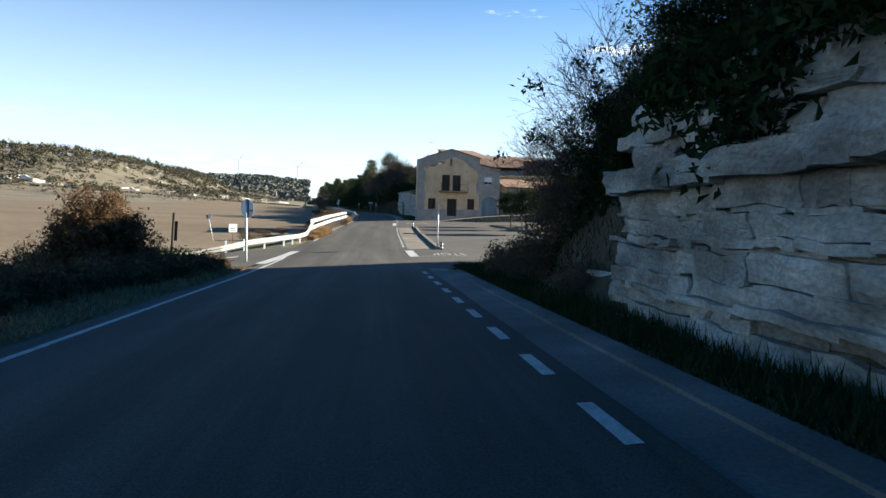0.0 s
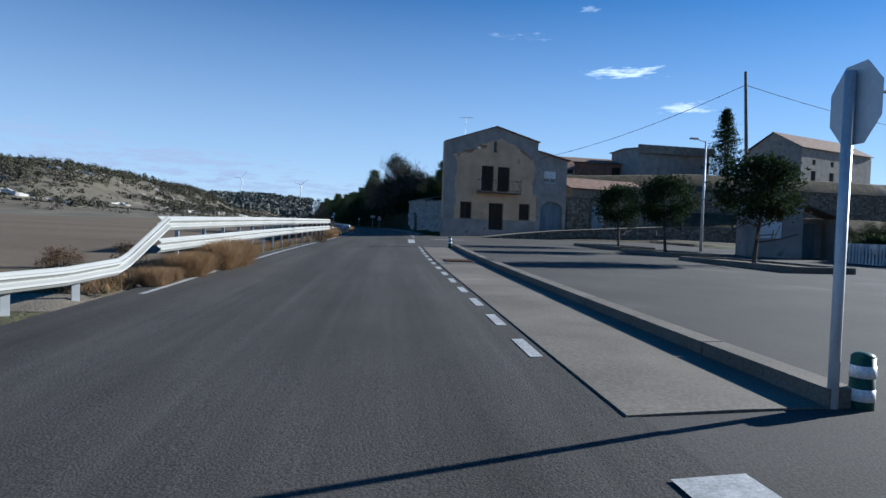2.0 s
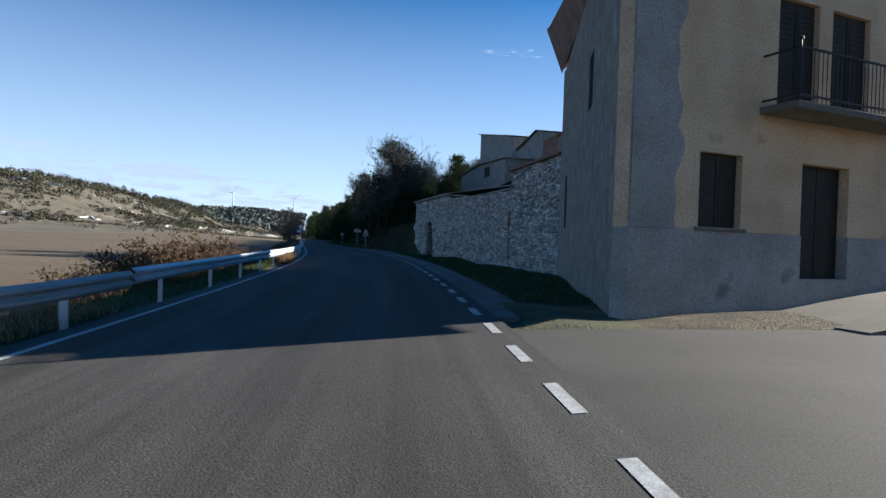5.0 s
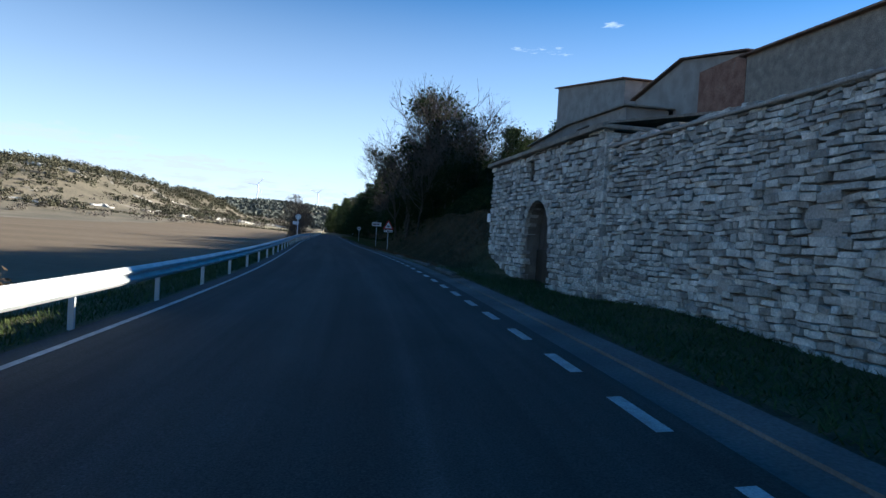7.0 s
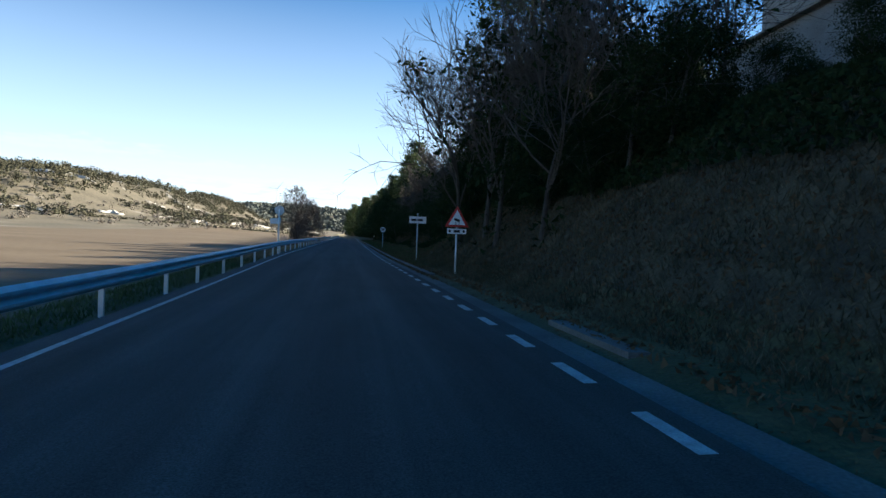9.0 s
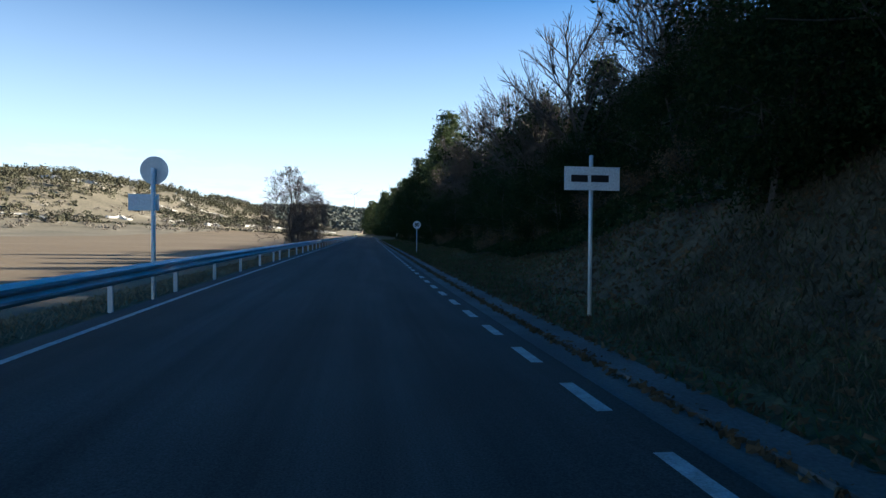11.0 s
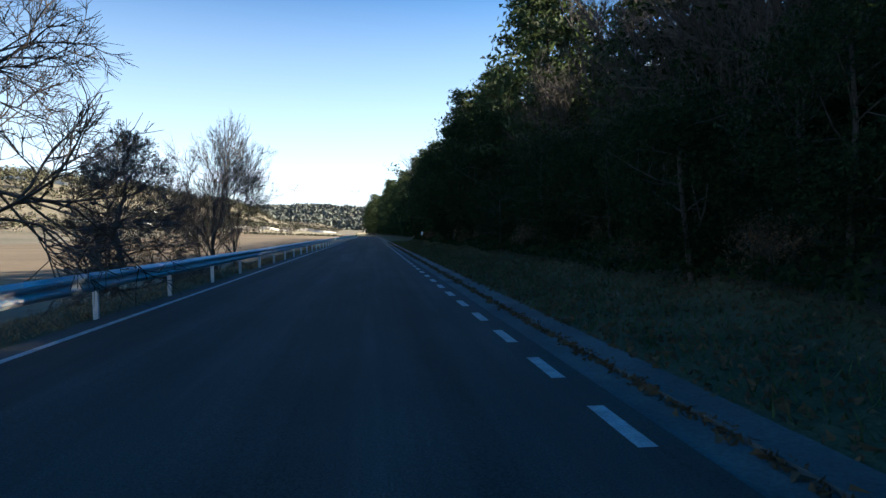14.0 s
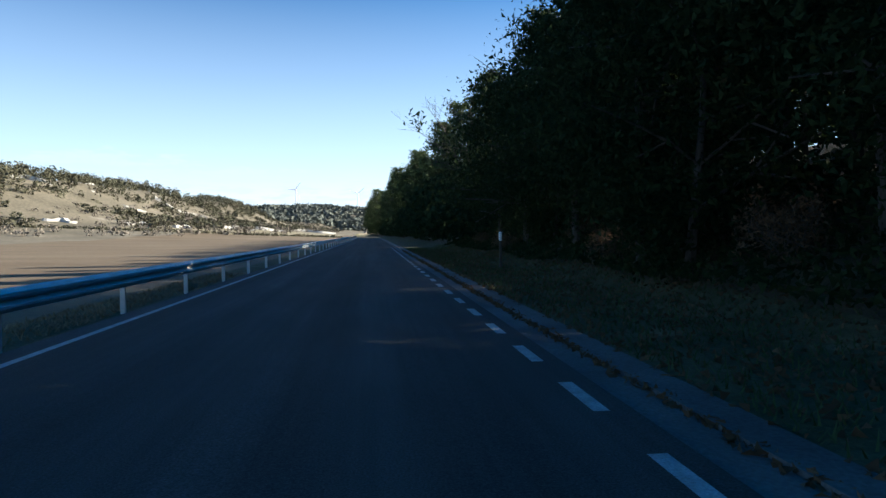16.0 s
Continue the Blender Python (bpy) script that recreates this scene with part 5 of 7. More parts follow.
# bent small sign and white board in the field
bent = thing("road_sign", "small reddish sign on a leaning pole", "road sign", "road signs", m=pose(-19.15, -90.0, -1.05, 0, -11, 10))
pole(bent, 1.75, 0.025)
plate(bent, "panel", [(-0.15, 1.65), (0.15, 1.65), (0.17, 1.9), (-0.13, 1.9)], REFLECT, -0.03)
plate(bent, "red_edge", [(-0.15, 1.65), (-0.05, 1.65), (-0.03, 1.9), (-0.13, 1.9)], RED, -0.034, 0.003)
board = sign("white notice board on a rusty post", -17.85, -90.5, 34, -1.05)
pole(board, 0.9, 0.025, RUST)
plate(board, "board", [(-0.3, 0.72), (0.3, 0.72), (0.3, 1.28), (-0.3, 1.28)], REFLECT, -0.03)
for z0 in (0.82, 0.95):
    plate(board, "lettering_bar", [(-0.2, z0), (0.2, z0), (0.2, z0 + 0.06), (-0.2, z0 + 0.06)], GUTTER, -0.033, 0.002)
old = thing("wooden_post", "old wooden post with a dark board beside the bush", "post", m=pose(-19.1, -104.2, gz(-19.1, -104.2), 0, 3, 0))
old.scale = (1.15, 1.15, 1.3)
b = bmesh.new()
cyl(b, 0.06, 0.05, (0, 0, -0.3), (0, 0, 1.75), 9)
part("post", b, BARK, old)
plate(old, "board", [(-0.02, 0.75), (0.16, 0.75), (0.16, 1.45), (-0.02, 1.45)], DARKWOOD, 0.05, 0.03)
ls = sign("sign seen from behind on a white post beyond the barrier", -4.5, 40.3, 175)
pole(ls, 2.9, 0.045, WHITE)
plate(ls, "board", [(-0.1, 2.0), (0.55, 2.0), (0.55, 2.35), (-0.1, 2.35)], REFLECT, -0.06)
plate(ls, "disc", ngon(24, 0.3, 2.85), GALV, -0.06)
mk = sign("low dark roadside marker post with a white top", 5.2, 142.0, 0, 0.0)
b = bmesh.new()
box(b, -0.05, 0.05, -0.04, 0.04, -0.2, 1.05, 0.01)
part("post", b, BARK, mk)
part("cap", box(bmesh.new(), -0.06, 0.06, -0.05, 0.05, 1.052, 1.42, 0.02), WHITE, mk, "white top")

# striped bollards at the two ends of the kerb
def bollard(x, y, z):
    t = thing("bollard", "green flexible bollard with white bands", "bollard", "bollards at the kerb ends", m=pose(x, y, z) @ Matrix.Diagonal((0.85, 0.85, 0.78, 1)))
    b = bmesh.new()
    cyl(b, 0.11, 0.10, (0, 0, 0), (0, 0, 0.76), 16)
    bmesh.ops.create_uvsphere(b, u_segments=14, v_segments=7, radius=0.1, matrix=Matrix.Translation((0, 0, 0.76)) @ Matrix.Diagonal((1, 1, 0.5, 1)))
    part("body", b, GREEN, t, "", True)
    for z0 in (0.33, 0.56):
        q = bmesh.new()
        cyl(q, 0.110, 0.108, (0, 0, z0), (0, 0, z0 + 0.12), 16)
        part("band", q, REFLECT, t, "white reflective band", True)
    q = bmesh.new()
    cyl(q, 0.17, 0.15, (0, 0, -0.02), (0, 0, 0.04), 16)
    part("base", q, BLACK, t)
    return t


bollard(-5.36, -100.0, -0.88)
bollard(-2.38, -71.5, -0.50)

# drain grate in the gutter
gr = thing("drain_grate", "rusty iron drain grate in the gutter", "drain grate", m=pose(-4.44, -82.25, float(road_z(-82.25, 0.9)) + 0.03, 0, 0, -6))
for i in range(9):
    b = bmesh.new()
    box(b, -0.45, 0.55, -0.62 + i * 0.155, -0.56 + i * 0.155, -0.01, 0.012)
    part("bar", b, RUST, gr)
for x0 in (-0.45, -0.12, 0.18, 0.5):
    b = bmesh.new()
    box(b, x0, x0 + 0.05, -0.62, 0.68, -0.012, 0.008)
    part("cross_bar", b, RUST, gr)
# flat black sheet close under the bars, painted in for the dark drain
b = bmesh.new()
box(b, -0.45, 0.55, -0.62, 0.68, -0.02, -0.0125)
part("pit", b, BLACK, gr)

# street lamps, cable pole
def street_lamp(x, y, h, rot):
    t = thing("street_lamp", "tall galvanised street lamp at the edge of the car park", "street lamp", "street lamps", m=pose(x, y, -0.6, 0, 0, rot))
    b = bmesh.new()
    cyl(b, 0.10, 0.055, (0, 0, 0), (0, 0, h), 12)
    part("pole", b, GALV, t, "", True)
    b = bmesh.new()
    cyl(b, 0.03, 0.03, (0, 0, h - 0.05), (-0.7, 0, h + 0.12), 8)
    part("arm", b, GALV, t)
    b = bmesh.new()
    box(b, -1.15, -0.55, -0.13, 0.13, h + 0.08, h + 0.2, 0.04)
    part("lamp_head", b, WHITE, t)
    return t


street_lamp(17.6, -78.5, 8.2, 0)
street_lamp(15.6, -66.5, 7.4, 0)
pl = thing("utility_pole", "tall grey concrete pole carrying cables", "utility pole", m=pose(19.4, -65.3, 0))
b = bmesh.new()
cyl(b, 0.16, 0.09, (0.6, 0, -0.7), (-0.25, 0, 11.9), 10)
part("pole", b, CONCRETE, pl)


def cable(a, b_, sag, r=0.018):
    a, b_ = Vector(a), Vector(b_)
    cu = bpy.data.curves.new("cable", "CURVE")
    cu.dimensions, cu.bevel_depth, cu.bevel_resolution = "3D", r, 1
    sp = cu.splines.new("POLY")
    sp.points.add(24)
    for i in range(25):
        t = i / 24
        p = a.lerp(b_, t)
        p.z -= sag * 4 * t * (1 - t)
        sp.points[i].co = (*p, 1)
    ob = new("cable", cu)
    cu.materials.append(BLACK)
    return tagged(ob, "thin black overhead cable", "cable", "overhead cables")


cable((19.2, -65.3, 11.0), (11.5, -46.9, 7.4), 0.5)
cable((19.2, -65.3, 11.0), (60, -60, 9.5), 1.2)
cable((10.9, -46.9, 7.4), (8.2, -47.6, 7.3), 0.05)

# raised planters and the fence round the car park
for (x0, y0, x1, y1) in ((7.3, -84.5, 9.9, -77.2), (8.2, -75.2, 10.9, -69.8), (8.4, -68.8, 11.0, -62.5)):
    t = thing("planter", "low concrete planter bed in the car park", "planter", "planters in the car park")
    zz = float(road_z((y0 + y1) / 2, 1.0))
    for q in ((x0, x1, y0, y0 + 0.15), (x0, x1, y1 - 0.15, y1), (x0, x0 + 0.15, y0 + 0.15, y1 - 0.15), (x1 - 0.15, x1, y0 + 0.15, y1 - 0.15)):
        b = bmesh.new()
        box(b, *q, zz - 0.3, zz + 0.2, 0.015)
        part("kerb_side", b, CONCRETE, t)
    b = bmesh.new()
    box(b, x0 + 0.15, x1 - 0.15, y0 + 0.15, y1 - 0.15, zz - 0.2, zz + 0.12)
    part("soil", b, SOIL, t)
fence = thing("fence", "grey slatted metal fence along the car park edge", "fence")
for i in range(150):
    s = i / 149
    x, y = 17.5 + 2.6 * s, -76.0 - 27.5 * s
    b = bmesh.new()
    box(b, -0.045, 0.045, -0.06, 0.06, 0, 1.25)
    if i == 0:
        FS = part("slat", b, GALV, fence)
        FS.location = (x, y, -0.75)
    else:
        b.free()
        o = new("slat", FS.data)
        o.parent = fence
        o.location = (x, y, -0.75)
for zz in (0.15, 1.05):
    b = bmesh.new()
    cyl(b, 0.03, 0.03, (17.55, -76.0, -0.75 + zz), (20.15, -103.5, -0.75 + zz), 6)
    part("rail", b, GALV, fence)

# painted word on the tarmac, to be read from the far side
cu = bpy.data.curves.new("lettering", "FONT")
cu.body, cu.size, cu.align_x, cu.align_y, cu.offset = "STOP", 1.0, "CENTER", "CENTER", -0.012
tmp = new("lettering", cu)
bpy.context.view_layer.update()
tme = bpy.data.meshes.new_from_object(tmp.evaluated_get(bpy.context.evaluated_depsgraph_get()))
bpy.data.objects.remove(tmp)
tme.materials.append(PAINT)
tme.transform(Matrix.Translation((-5.72, -103.75, float(road_z(-103.75, 1.0)) + 0.012)) @ Matrix.Rotation(radians(172), 4, "Z") @ Matrix.Diagonal((0.73, 2.3, 1, 1)))
part("lettering", tme, None, road, "faded white painted word on the tarmac")

# ---- plants ----
class Twigs:
    """Gathers tapered branch pieces into one mesh."""
    def __init__(self, sides=4):
        self.v, self.f, self.n, self.k = [], [], 0, sides

    def add(self, a, b, ra, rb):
        a, b = np.asarray(a, float), np.asarray(b, float)
        d = b - a
        d /= np.linalg.norm(d) + 1e-9
        s = np.cross(d, (0.31, 0.67, 0.2) if abs(d[2]) > 0.9 else (0, 0, 1))
        s /= np.linalg.norm(s) + 1e-9
        t = np.cross(d, s)
        k = self.k if ra > 0.02 else 3
        an = np.arange(k) * 2 * math.pi / k
        ring = np.cos(an)[:, None] * s + np.sin(an)[:, None] * t
        self.v.append(a + ring * ra)
        self.v.append(b + ring * rb)
        i = np.arange(k)
        self.f.append(self.n + np.stack([i, (i + 1) % k, k + (i + 1) % k, k + i], -1))
        self.n += 2 * k

    def tube(self, pts, radii, k=9):
        """One unbroken tapered stem through points."""
        pts = np.asarray(pts, float)
        an = np.arange(k) * 2 * math.pi / k
        d = np.gradient(pts, axis=0)
        d /= np.linalg.norm(d, axis=1)[:, None]
        for p, q, rr in zip(pts, d, radii):
            s = np.cross(q, (0.0, 1.0, 0.05))
            s /= np.linalg.norm(s)
            t = np.cross(q, s)
            self.v.append(p + (np.cos(an)[:, None] * s + np.sin(an)[:, None] * t) * rr)
        i = np.arange(k)
        for j in range(len(pts) - 1):
            a = self.n + j * k
            self.f.append(np.stack([a + i, a + (i + 1) % k, a + k + (i + 1) % k, a + k + i], -1))
        self.n += k * len(pts)

    def mesh(self, name, mat):
        return mesh(name, np.concatenate(self.v), np.concatenate(self.f), mat)


def grow(tw, r, p, d, length, rad, depth, out, spread=0.6, up=0.15, kids=(2, 4), shrink=0.68, wig=0.18):
    """A branch that bends, thins and splits; the ends go to out."""
    n = 3 if depth > 2 else 2 if depth else 1
    pts = [np.array(p, float)]
    d = np.array(d, float)
    for i in range(n):
        d = d + r.normal(0, wig, 3) + np.array((0, 0, up * 0.3))
        d /= np.linalg.norm(d)
        q = pts[-1] + d * length / n
        tw.add(pts[-1], q, rad * (1 - 0.3 * i / n), rad * (1 - 0.3 * (i + 1) / n))
        pts.append(q)
    if depth == 0:
        out.append(pts[-1])
        return
    for _ in range(int(r.integers(*kids))):
        at = r.uniform(0.45, 1.0) * n
        i = min(int(at), n - 1)
        base = pts[i] + (pts[i + 1] - pts[i]) * (at - i)
        side = r.normal(0, 1, 3)
        side -= d * (side @ d)
        side /= np.linalg.norm(side) + 1e-9
        e = d * (1 - spread * 0.5) + side * spread + np.array((0, 0, up))
        grow(tw, r, base, e / np.linalg.norm(e), length * shrink * r.uniform(0.8, 1.15), max(rad * 0.6, 0.006), depth - 1, out, spread, up, kids, shrink, wig)
    grow(tw, r, pts[-1], d, length * shrink, max(rad * 0.66, 0.006), depth - 1, out, spread, up, kids, shrink, wig)


def leaves(r, centres, radius, count, size, flat=0.8, stretch=1.6):
    """Small leaf cards scattered round the centres."""
    c = np.repeat(np.asarray(centres, float), count, axis=0)
    n = len(c)
    off = r.normal(0, 1, (n, 3)) * radius * np.array((1, 1, flat)) * 0.55
    p = c + off
    a = r.normal(0, 1, (n, 3))
    a /= np.linalg.norm(a, axis=1)[:, None]
    b = np.cross(a, r.normal(0, 1, (n, 3)))
    b /= np.linalg.norm(b, axis=1)[:, None] + 1e-9
    s = size * r.uniform(0.6, 1.4, (n, 1))
    V = np.stack([p - a * s * stretch - b * s * 0.35, p + a * s * stretch * 1.1, p + b * s * 1.15], 1).reshape(-1, 3)
    return V, np.arange(3 * n).reshape(-1, 3)


def bare_tree(seed, h, name="bare_tree", label="", spread=0.62, depth=6, lean=0.0, trunk=0.16, kids=(2, 4), fork=0.28, up=0.14, ivy=0):
    r = np.random.default_rng(seed)
    t = thing(name, label, "tree", "bare trees")
    tk, ends, tw = Twigs(9), [], Twigs(4)
    p, d = np.zeros(3), np.array((lean, 0, 1.0))
    rad = trunk
    tops = []
    p = np.array((0, 0, -0.4))
    stem, girth = [p.copy()], [rad * 1.15]
    for i in range(5):
        d = d + r.normal(0, 0.07, 3)
        d /= np.linalg.norm(d)
        q = p + d * h * fork / 4
        rad *= 0.9
        p = q
        stem.append(p.copy())
        girth.append(rad)
        if i > 1:
            tops.append((p.copy(), d.copy(), rad))
    for p0, d0, r0 in tops:
        for _ in range(2):
            a = r.uniform(0, 2 * math.pi)
            e = d0 * 0.7 + spread * np.array((math.cos(a), math.sin(a), 0.35))
            grow(tw, r, p0, e / np.linalg.norm(e), h * 0.24, r0 * 0.6, depth - 2, ends, spread, up, kids)
    grow(tw, r, p, d, h * 0.25, rad * 0.85, depth - 2, ends, spread, up, kids)
    tk.tube(stem, girth)
    part("trunk", tk.mesh("trunk", BARK), None, t)
    tagged(part("twigwork", tw.mesh("twigwork", TWIG), None, t), kind="stuff")
    if ivy:
        cs = [np.array((r.normal(0, 0.35), r.normal(0, 0.35), z)) for z in np.linspace(0.3, h * 0.62, ivy)]
        cs += [e for e in ends[:: max(1, len(ends) // ivy)] if e[2] < h * 0.7]
        part("ivy", mesh("ivy", *leaves(r, cs, 0.7, 40, 0.09), LEAF_IVY), None, t, "dark ivy climbing the trunk")
    return t


def spreading_tree(seed, h, w, label, trunk=0.15, lean=0.0, low=0.26):
    """A leafless tree whose stem runs on into the crown, with long arching boughs from low down."""
    r = np.random.default_rng(seed)
    t = thing("bare_tree", label, "tree", "bare trees")
    tk, tw, ends = Twigs(9), Twigs(4), []
    stem, girth, n = [np.array((0, 0, -0.4))], [trunk * 1.25], 11
    for i in range(n):
        f = (i + 1) / n
        stem.append(np.array((lean * h * f + 0.10 * math.sin(i * 1.3 + seed), 0.12 * math.cos(i * 0.9 + seed), h * 0.82 * f)))
        girth.append(trunk * (1 - f) ** 0.75 + 0.014)
    tk.tube(stem, girth)
    turn = r.uniform(0, 6.28)
    for i in range(1, n + 1):
        f = i / n
        if f < low:
            continue
        k = (f - low) / (1 - low)
        for _ in range(3 if k < 0.85 else 4):
            turn += 2.4 + r.normal(0, 0.25)
            rise = 0.12 + 0.95 * k + r.normal(0, 0.10)
            d = np.array((math.cos(turn), math.sin(turn), rise))
            reach = w * 0.5 * (0.62 + 0.55 * math.sin(math.pi * min(1.0, 0.25 + 0.75 * k))) * (1.0 - 0.45 * k) * r.uniform(0.75, 1.15)
            grow(tw, r, stem[i], d / np.linalg.norm(d), reach * 0.52, max(0.013, girth[i] * 0.36), 4, ends, 0.62, 0.10, (3, 5), 0.62, 0.24)
    part("trunk", tk.mesh("trunk", BARK), None, t)
    tagged(part("twigwork", tw.mesh("twigwork", TWIG), None, t), kind="stuff")
    return t


def leafy_tree(seed, h, w, name, label, mat, size=0.10, clumps=70, per=46, crown=0.28, group="evergreen trees", brown=None, flat=0.75):
    r = np.random.default_rng(seed)
    t = thing(name, label, "tree", group)
    tk, tw, ends = Twigs(8), Twigs(4), []
    p, d, rad = np.array((0, 0, -0.4)), np.array((0, 0, 1.0)), 0.03 * h ** 0.8 * 0.55 + 0.05
    stem, girth = [p.copy()], [rad]
    for i in range(6):
        d = d + r.normal(0, 0.06, 3)
        d /= np.linalg.norm(d)
        q = p + d * h * 0.14
        rad *= 0.86
        p = q
        stem.append(p.copy())
        girth.append(rad)
        if i > 0:
            for _ in range(2):
                a = r.uniform(0, 6.28)
                grow(tw, r, p, (math.cos(a) * 0.9, math.sin(a) * 0.9, 0.35), w * 0.28, rad * 0.5, 1, ends, 0.7, 0.1, (1, 3))
    tk.tube(stem, girth, 8)
    part("trunk", tk.mesh("trunk", BARK), None, t)
    tagged(part("twigwork", tw.mesh("twigwork", BARK), None, t), kind="stuff")
    cs = []
    while len(cs) < clumps:
        q = r.uniform(-1, 1, 3)
        q /= max(1e-6, np.linalg.norm(q)) 
        rr = r.uniform(0.35, 1.0) ** 0.5
        zz = crown * h + (h * (1 - crown)) * (q[2] * rr * 0.5 + 0.5)
        prof = math.sin(math.pi * min(0.98, max(0.05, (zz - crown * h * 0.6) / (h * 1.04 - crown * h * 0.6)))) ** 0.6
        cs.append((q[0] * rr * w / 2 * prof * r.uniform(0.75, 1.15), q[1] * rr * w / 2 * prof * r.uniform(0.75, 1.15), zz))
    V, F = leaves(r, cs, w * 0.14, per, size, flat)
    part("crown", mesh("crown", V, F, mat), None, t)
    return t


def pine_tree(seed, h, label):
    r = np.random.default_rng(seed)
    t = thing("pine_tree", label, "tree", "pine trees")
    tk, tw, cs = Twigs(8), Twigs(4), []
    rad = 0.17
    tk.tube([(0.05 * math.sin(i), 0.05 * math.cos(i), -0.4 + h * i / 10) for i in range(11)], [rad * 0.88 ** i for i in range(11)], 8)
    for z in np.arange(h * 0.28, h * 0.99, h * 0.055):
        k = (z / h - 0.28) / 0.72
        ln = (1.0 - k) ** 0.75 * h * 0.23 + 0.35
        for a in np.arange(5) * 1.2566 + r.uniform(0, 6.28):
            a += r.normal(0, 0.25)
            L = ln * r.uniform(0.6, 1.15)
            e = np.array((math.cos(a) * L, math.sin(a) * L, z + L * r.uniform(0.0, 0.35)))
            tw.add((0, 0, z), e, 0.03, 0.012)
            for f in (0.45, 0.62, 0.78, 0.92, 1.0):
                cs.append(np.array((0, 0, z)) * (1 - f) + e * f + r.normal(0, 0.12, 3))
    part("trunk", tk.mesh("trunk", BARK), None, t)
    tagged(part("twigwork", tw.mesh("twigwork", BARK), None, t), kind="stuff")
    part("crown", mesh("crown", *leaves(r, cs, 0.55, 14, 0.10, 0.6, 2.0), LEAF_PINE), None, t)
    return t


def spruce_tree(seed, h, label):
    r = np.random.default_rng(seed)
    t = thing("spruce_tree", label, "tree")
    tk, tw, cs = Twigs(8), Twigs(3), []
    tk.add((0, 0, -0.4), (0, 0, h), 0.2, 0.02)
    z = h * 0.07
    while z < h * 0.985:
        ln = ((1 - z / h) ** 0.8) * h * 0.36 + 0.15
        for a in r.uniform(0, 6.28) + np.arange(7) * 0.9 + r.normal(0, 0.2, 7):
            L = ln * r.uniform(0.55, 1.15)
            rise = r.uniform(-0.30, 0.02)
            e = np.array((math.cos(a) * L, math.sin(a) * L, z + L * rise))
            tw.add((0, 0, z), e, 0.025, 0.008)
            for f in np.linspace(0.15, 1.0, 7):
                cs.append((e[0] * f, e[1] * f, z + L * rise * f - 0.10 * math.sin(f * 3.0)) + r.normal(0, 0.06, 3))
        z += h * 0.034 * r.uniform(0.7, 1.3)
    part("trunk", tk.mesh("trunk", BARK), None, t)
    tagged(part("twigwork", tw.mesh("twigwork", BARK), None, t), kind="stuff")
    part("needles", mesh("needles", *leaves(r, cs, 0.34, 10, 0.07, 0.8, 1.9), LEAF_DARK), None, t)
    return t


def shrub(seed, w, h, label, mat, stems=34, leafn=10, size=0.05, name="shrub"):
    r = np.random.default_rng(seed)
    t = thing(name, label, "shrub", "shrubs")
    tw, ends = Twigs(3), []
    for _ in range(stems):
        a, q = r.uniform(0, 6.28), r.uniform(0, 0.5)
        e = np.array((math.cos(a) * r.uniform(0.2, 0.9), math.sin(a) * r.uniform(0.2, 0.9), 0.9))
        grow(tw, r, (math.cos(a) * w * 0.2 * q, math.sin(a) * w * 0.2 * q, -0.1), e / np.linalg.norm(e), h * 0.42, 0.014, 2, ends, 0.7, 0.02, (2, 4), 0.62, 0.28)
    tagged(part("twigwork", tw.mesh("twigwork", TWIG), None, t), kind="stuff")
    if leafn:
        part("foliage", mesh("foliage", *leaves(r, ends, 0.22, leafn, size), mat), None, t)
    return t


def put(t, x, y, s=1.0, turn=0.0, dz=0.0, lean=0.0):
    c = copy_thing(t, Matrix.Translation((x, y, gz(x, y) + dz)) @ Matrix.Rotation(turn, 4, "Z") @ Matrix.Rotation(lean, 4, "X"))
    c.scale = (s, s, s)
    return c


prng = np.random.default_rng(42)
# --- trees across the barrier on the left
ta = spreading_tree(3, 9.0, 7.2, "tall bare tree with wide arching boughs beyond the barrier", 0.14, 0.03)
ta.matrix_world = Matrix.Translation((-7.2, 88.0, gz(-7.2, 88.0))) @ Matrix.Rotation(2.3, 4, "Z")
tc = spreading_tree(17, 6.3, 5.2, "low spreading bare tree with crooked boughs beyond the barrier", 0.11, 0.08, 0.12)
tc.matrix_world = Matrix.Translation((-7.9, 97.8, gz(-7.9, 97.8)))
tb = bare_tree(8, 8.5, label="bare many-stemmed tree beyond the barrier", depth=7, trunk=0.10, fork=0.2, spread=0.55, kids=(2, 4))
tb.matrix_world = Matrix.Translation((-6.9, 107.5, gz(-6.9, 107.5)))
tb.scale = (0.84, 0.84, 1.08)
for x, y, s, a in ((-6.6, 109.2, 0.66, 1.0), (-7.6, 106.2, 0.55, 3.0), (-8.4, 112.0, 0.6, 2.2), (-8.3, 99.0, 0.42, 3.0)):
    put(tb, x, y, s, a).scale.z = s * 1.3
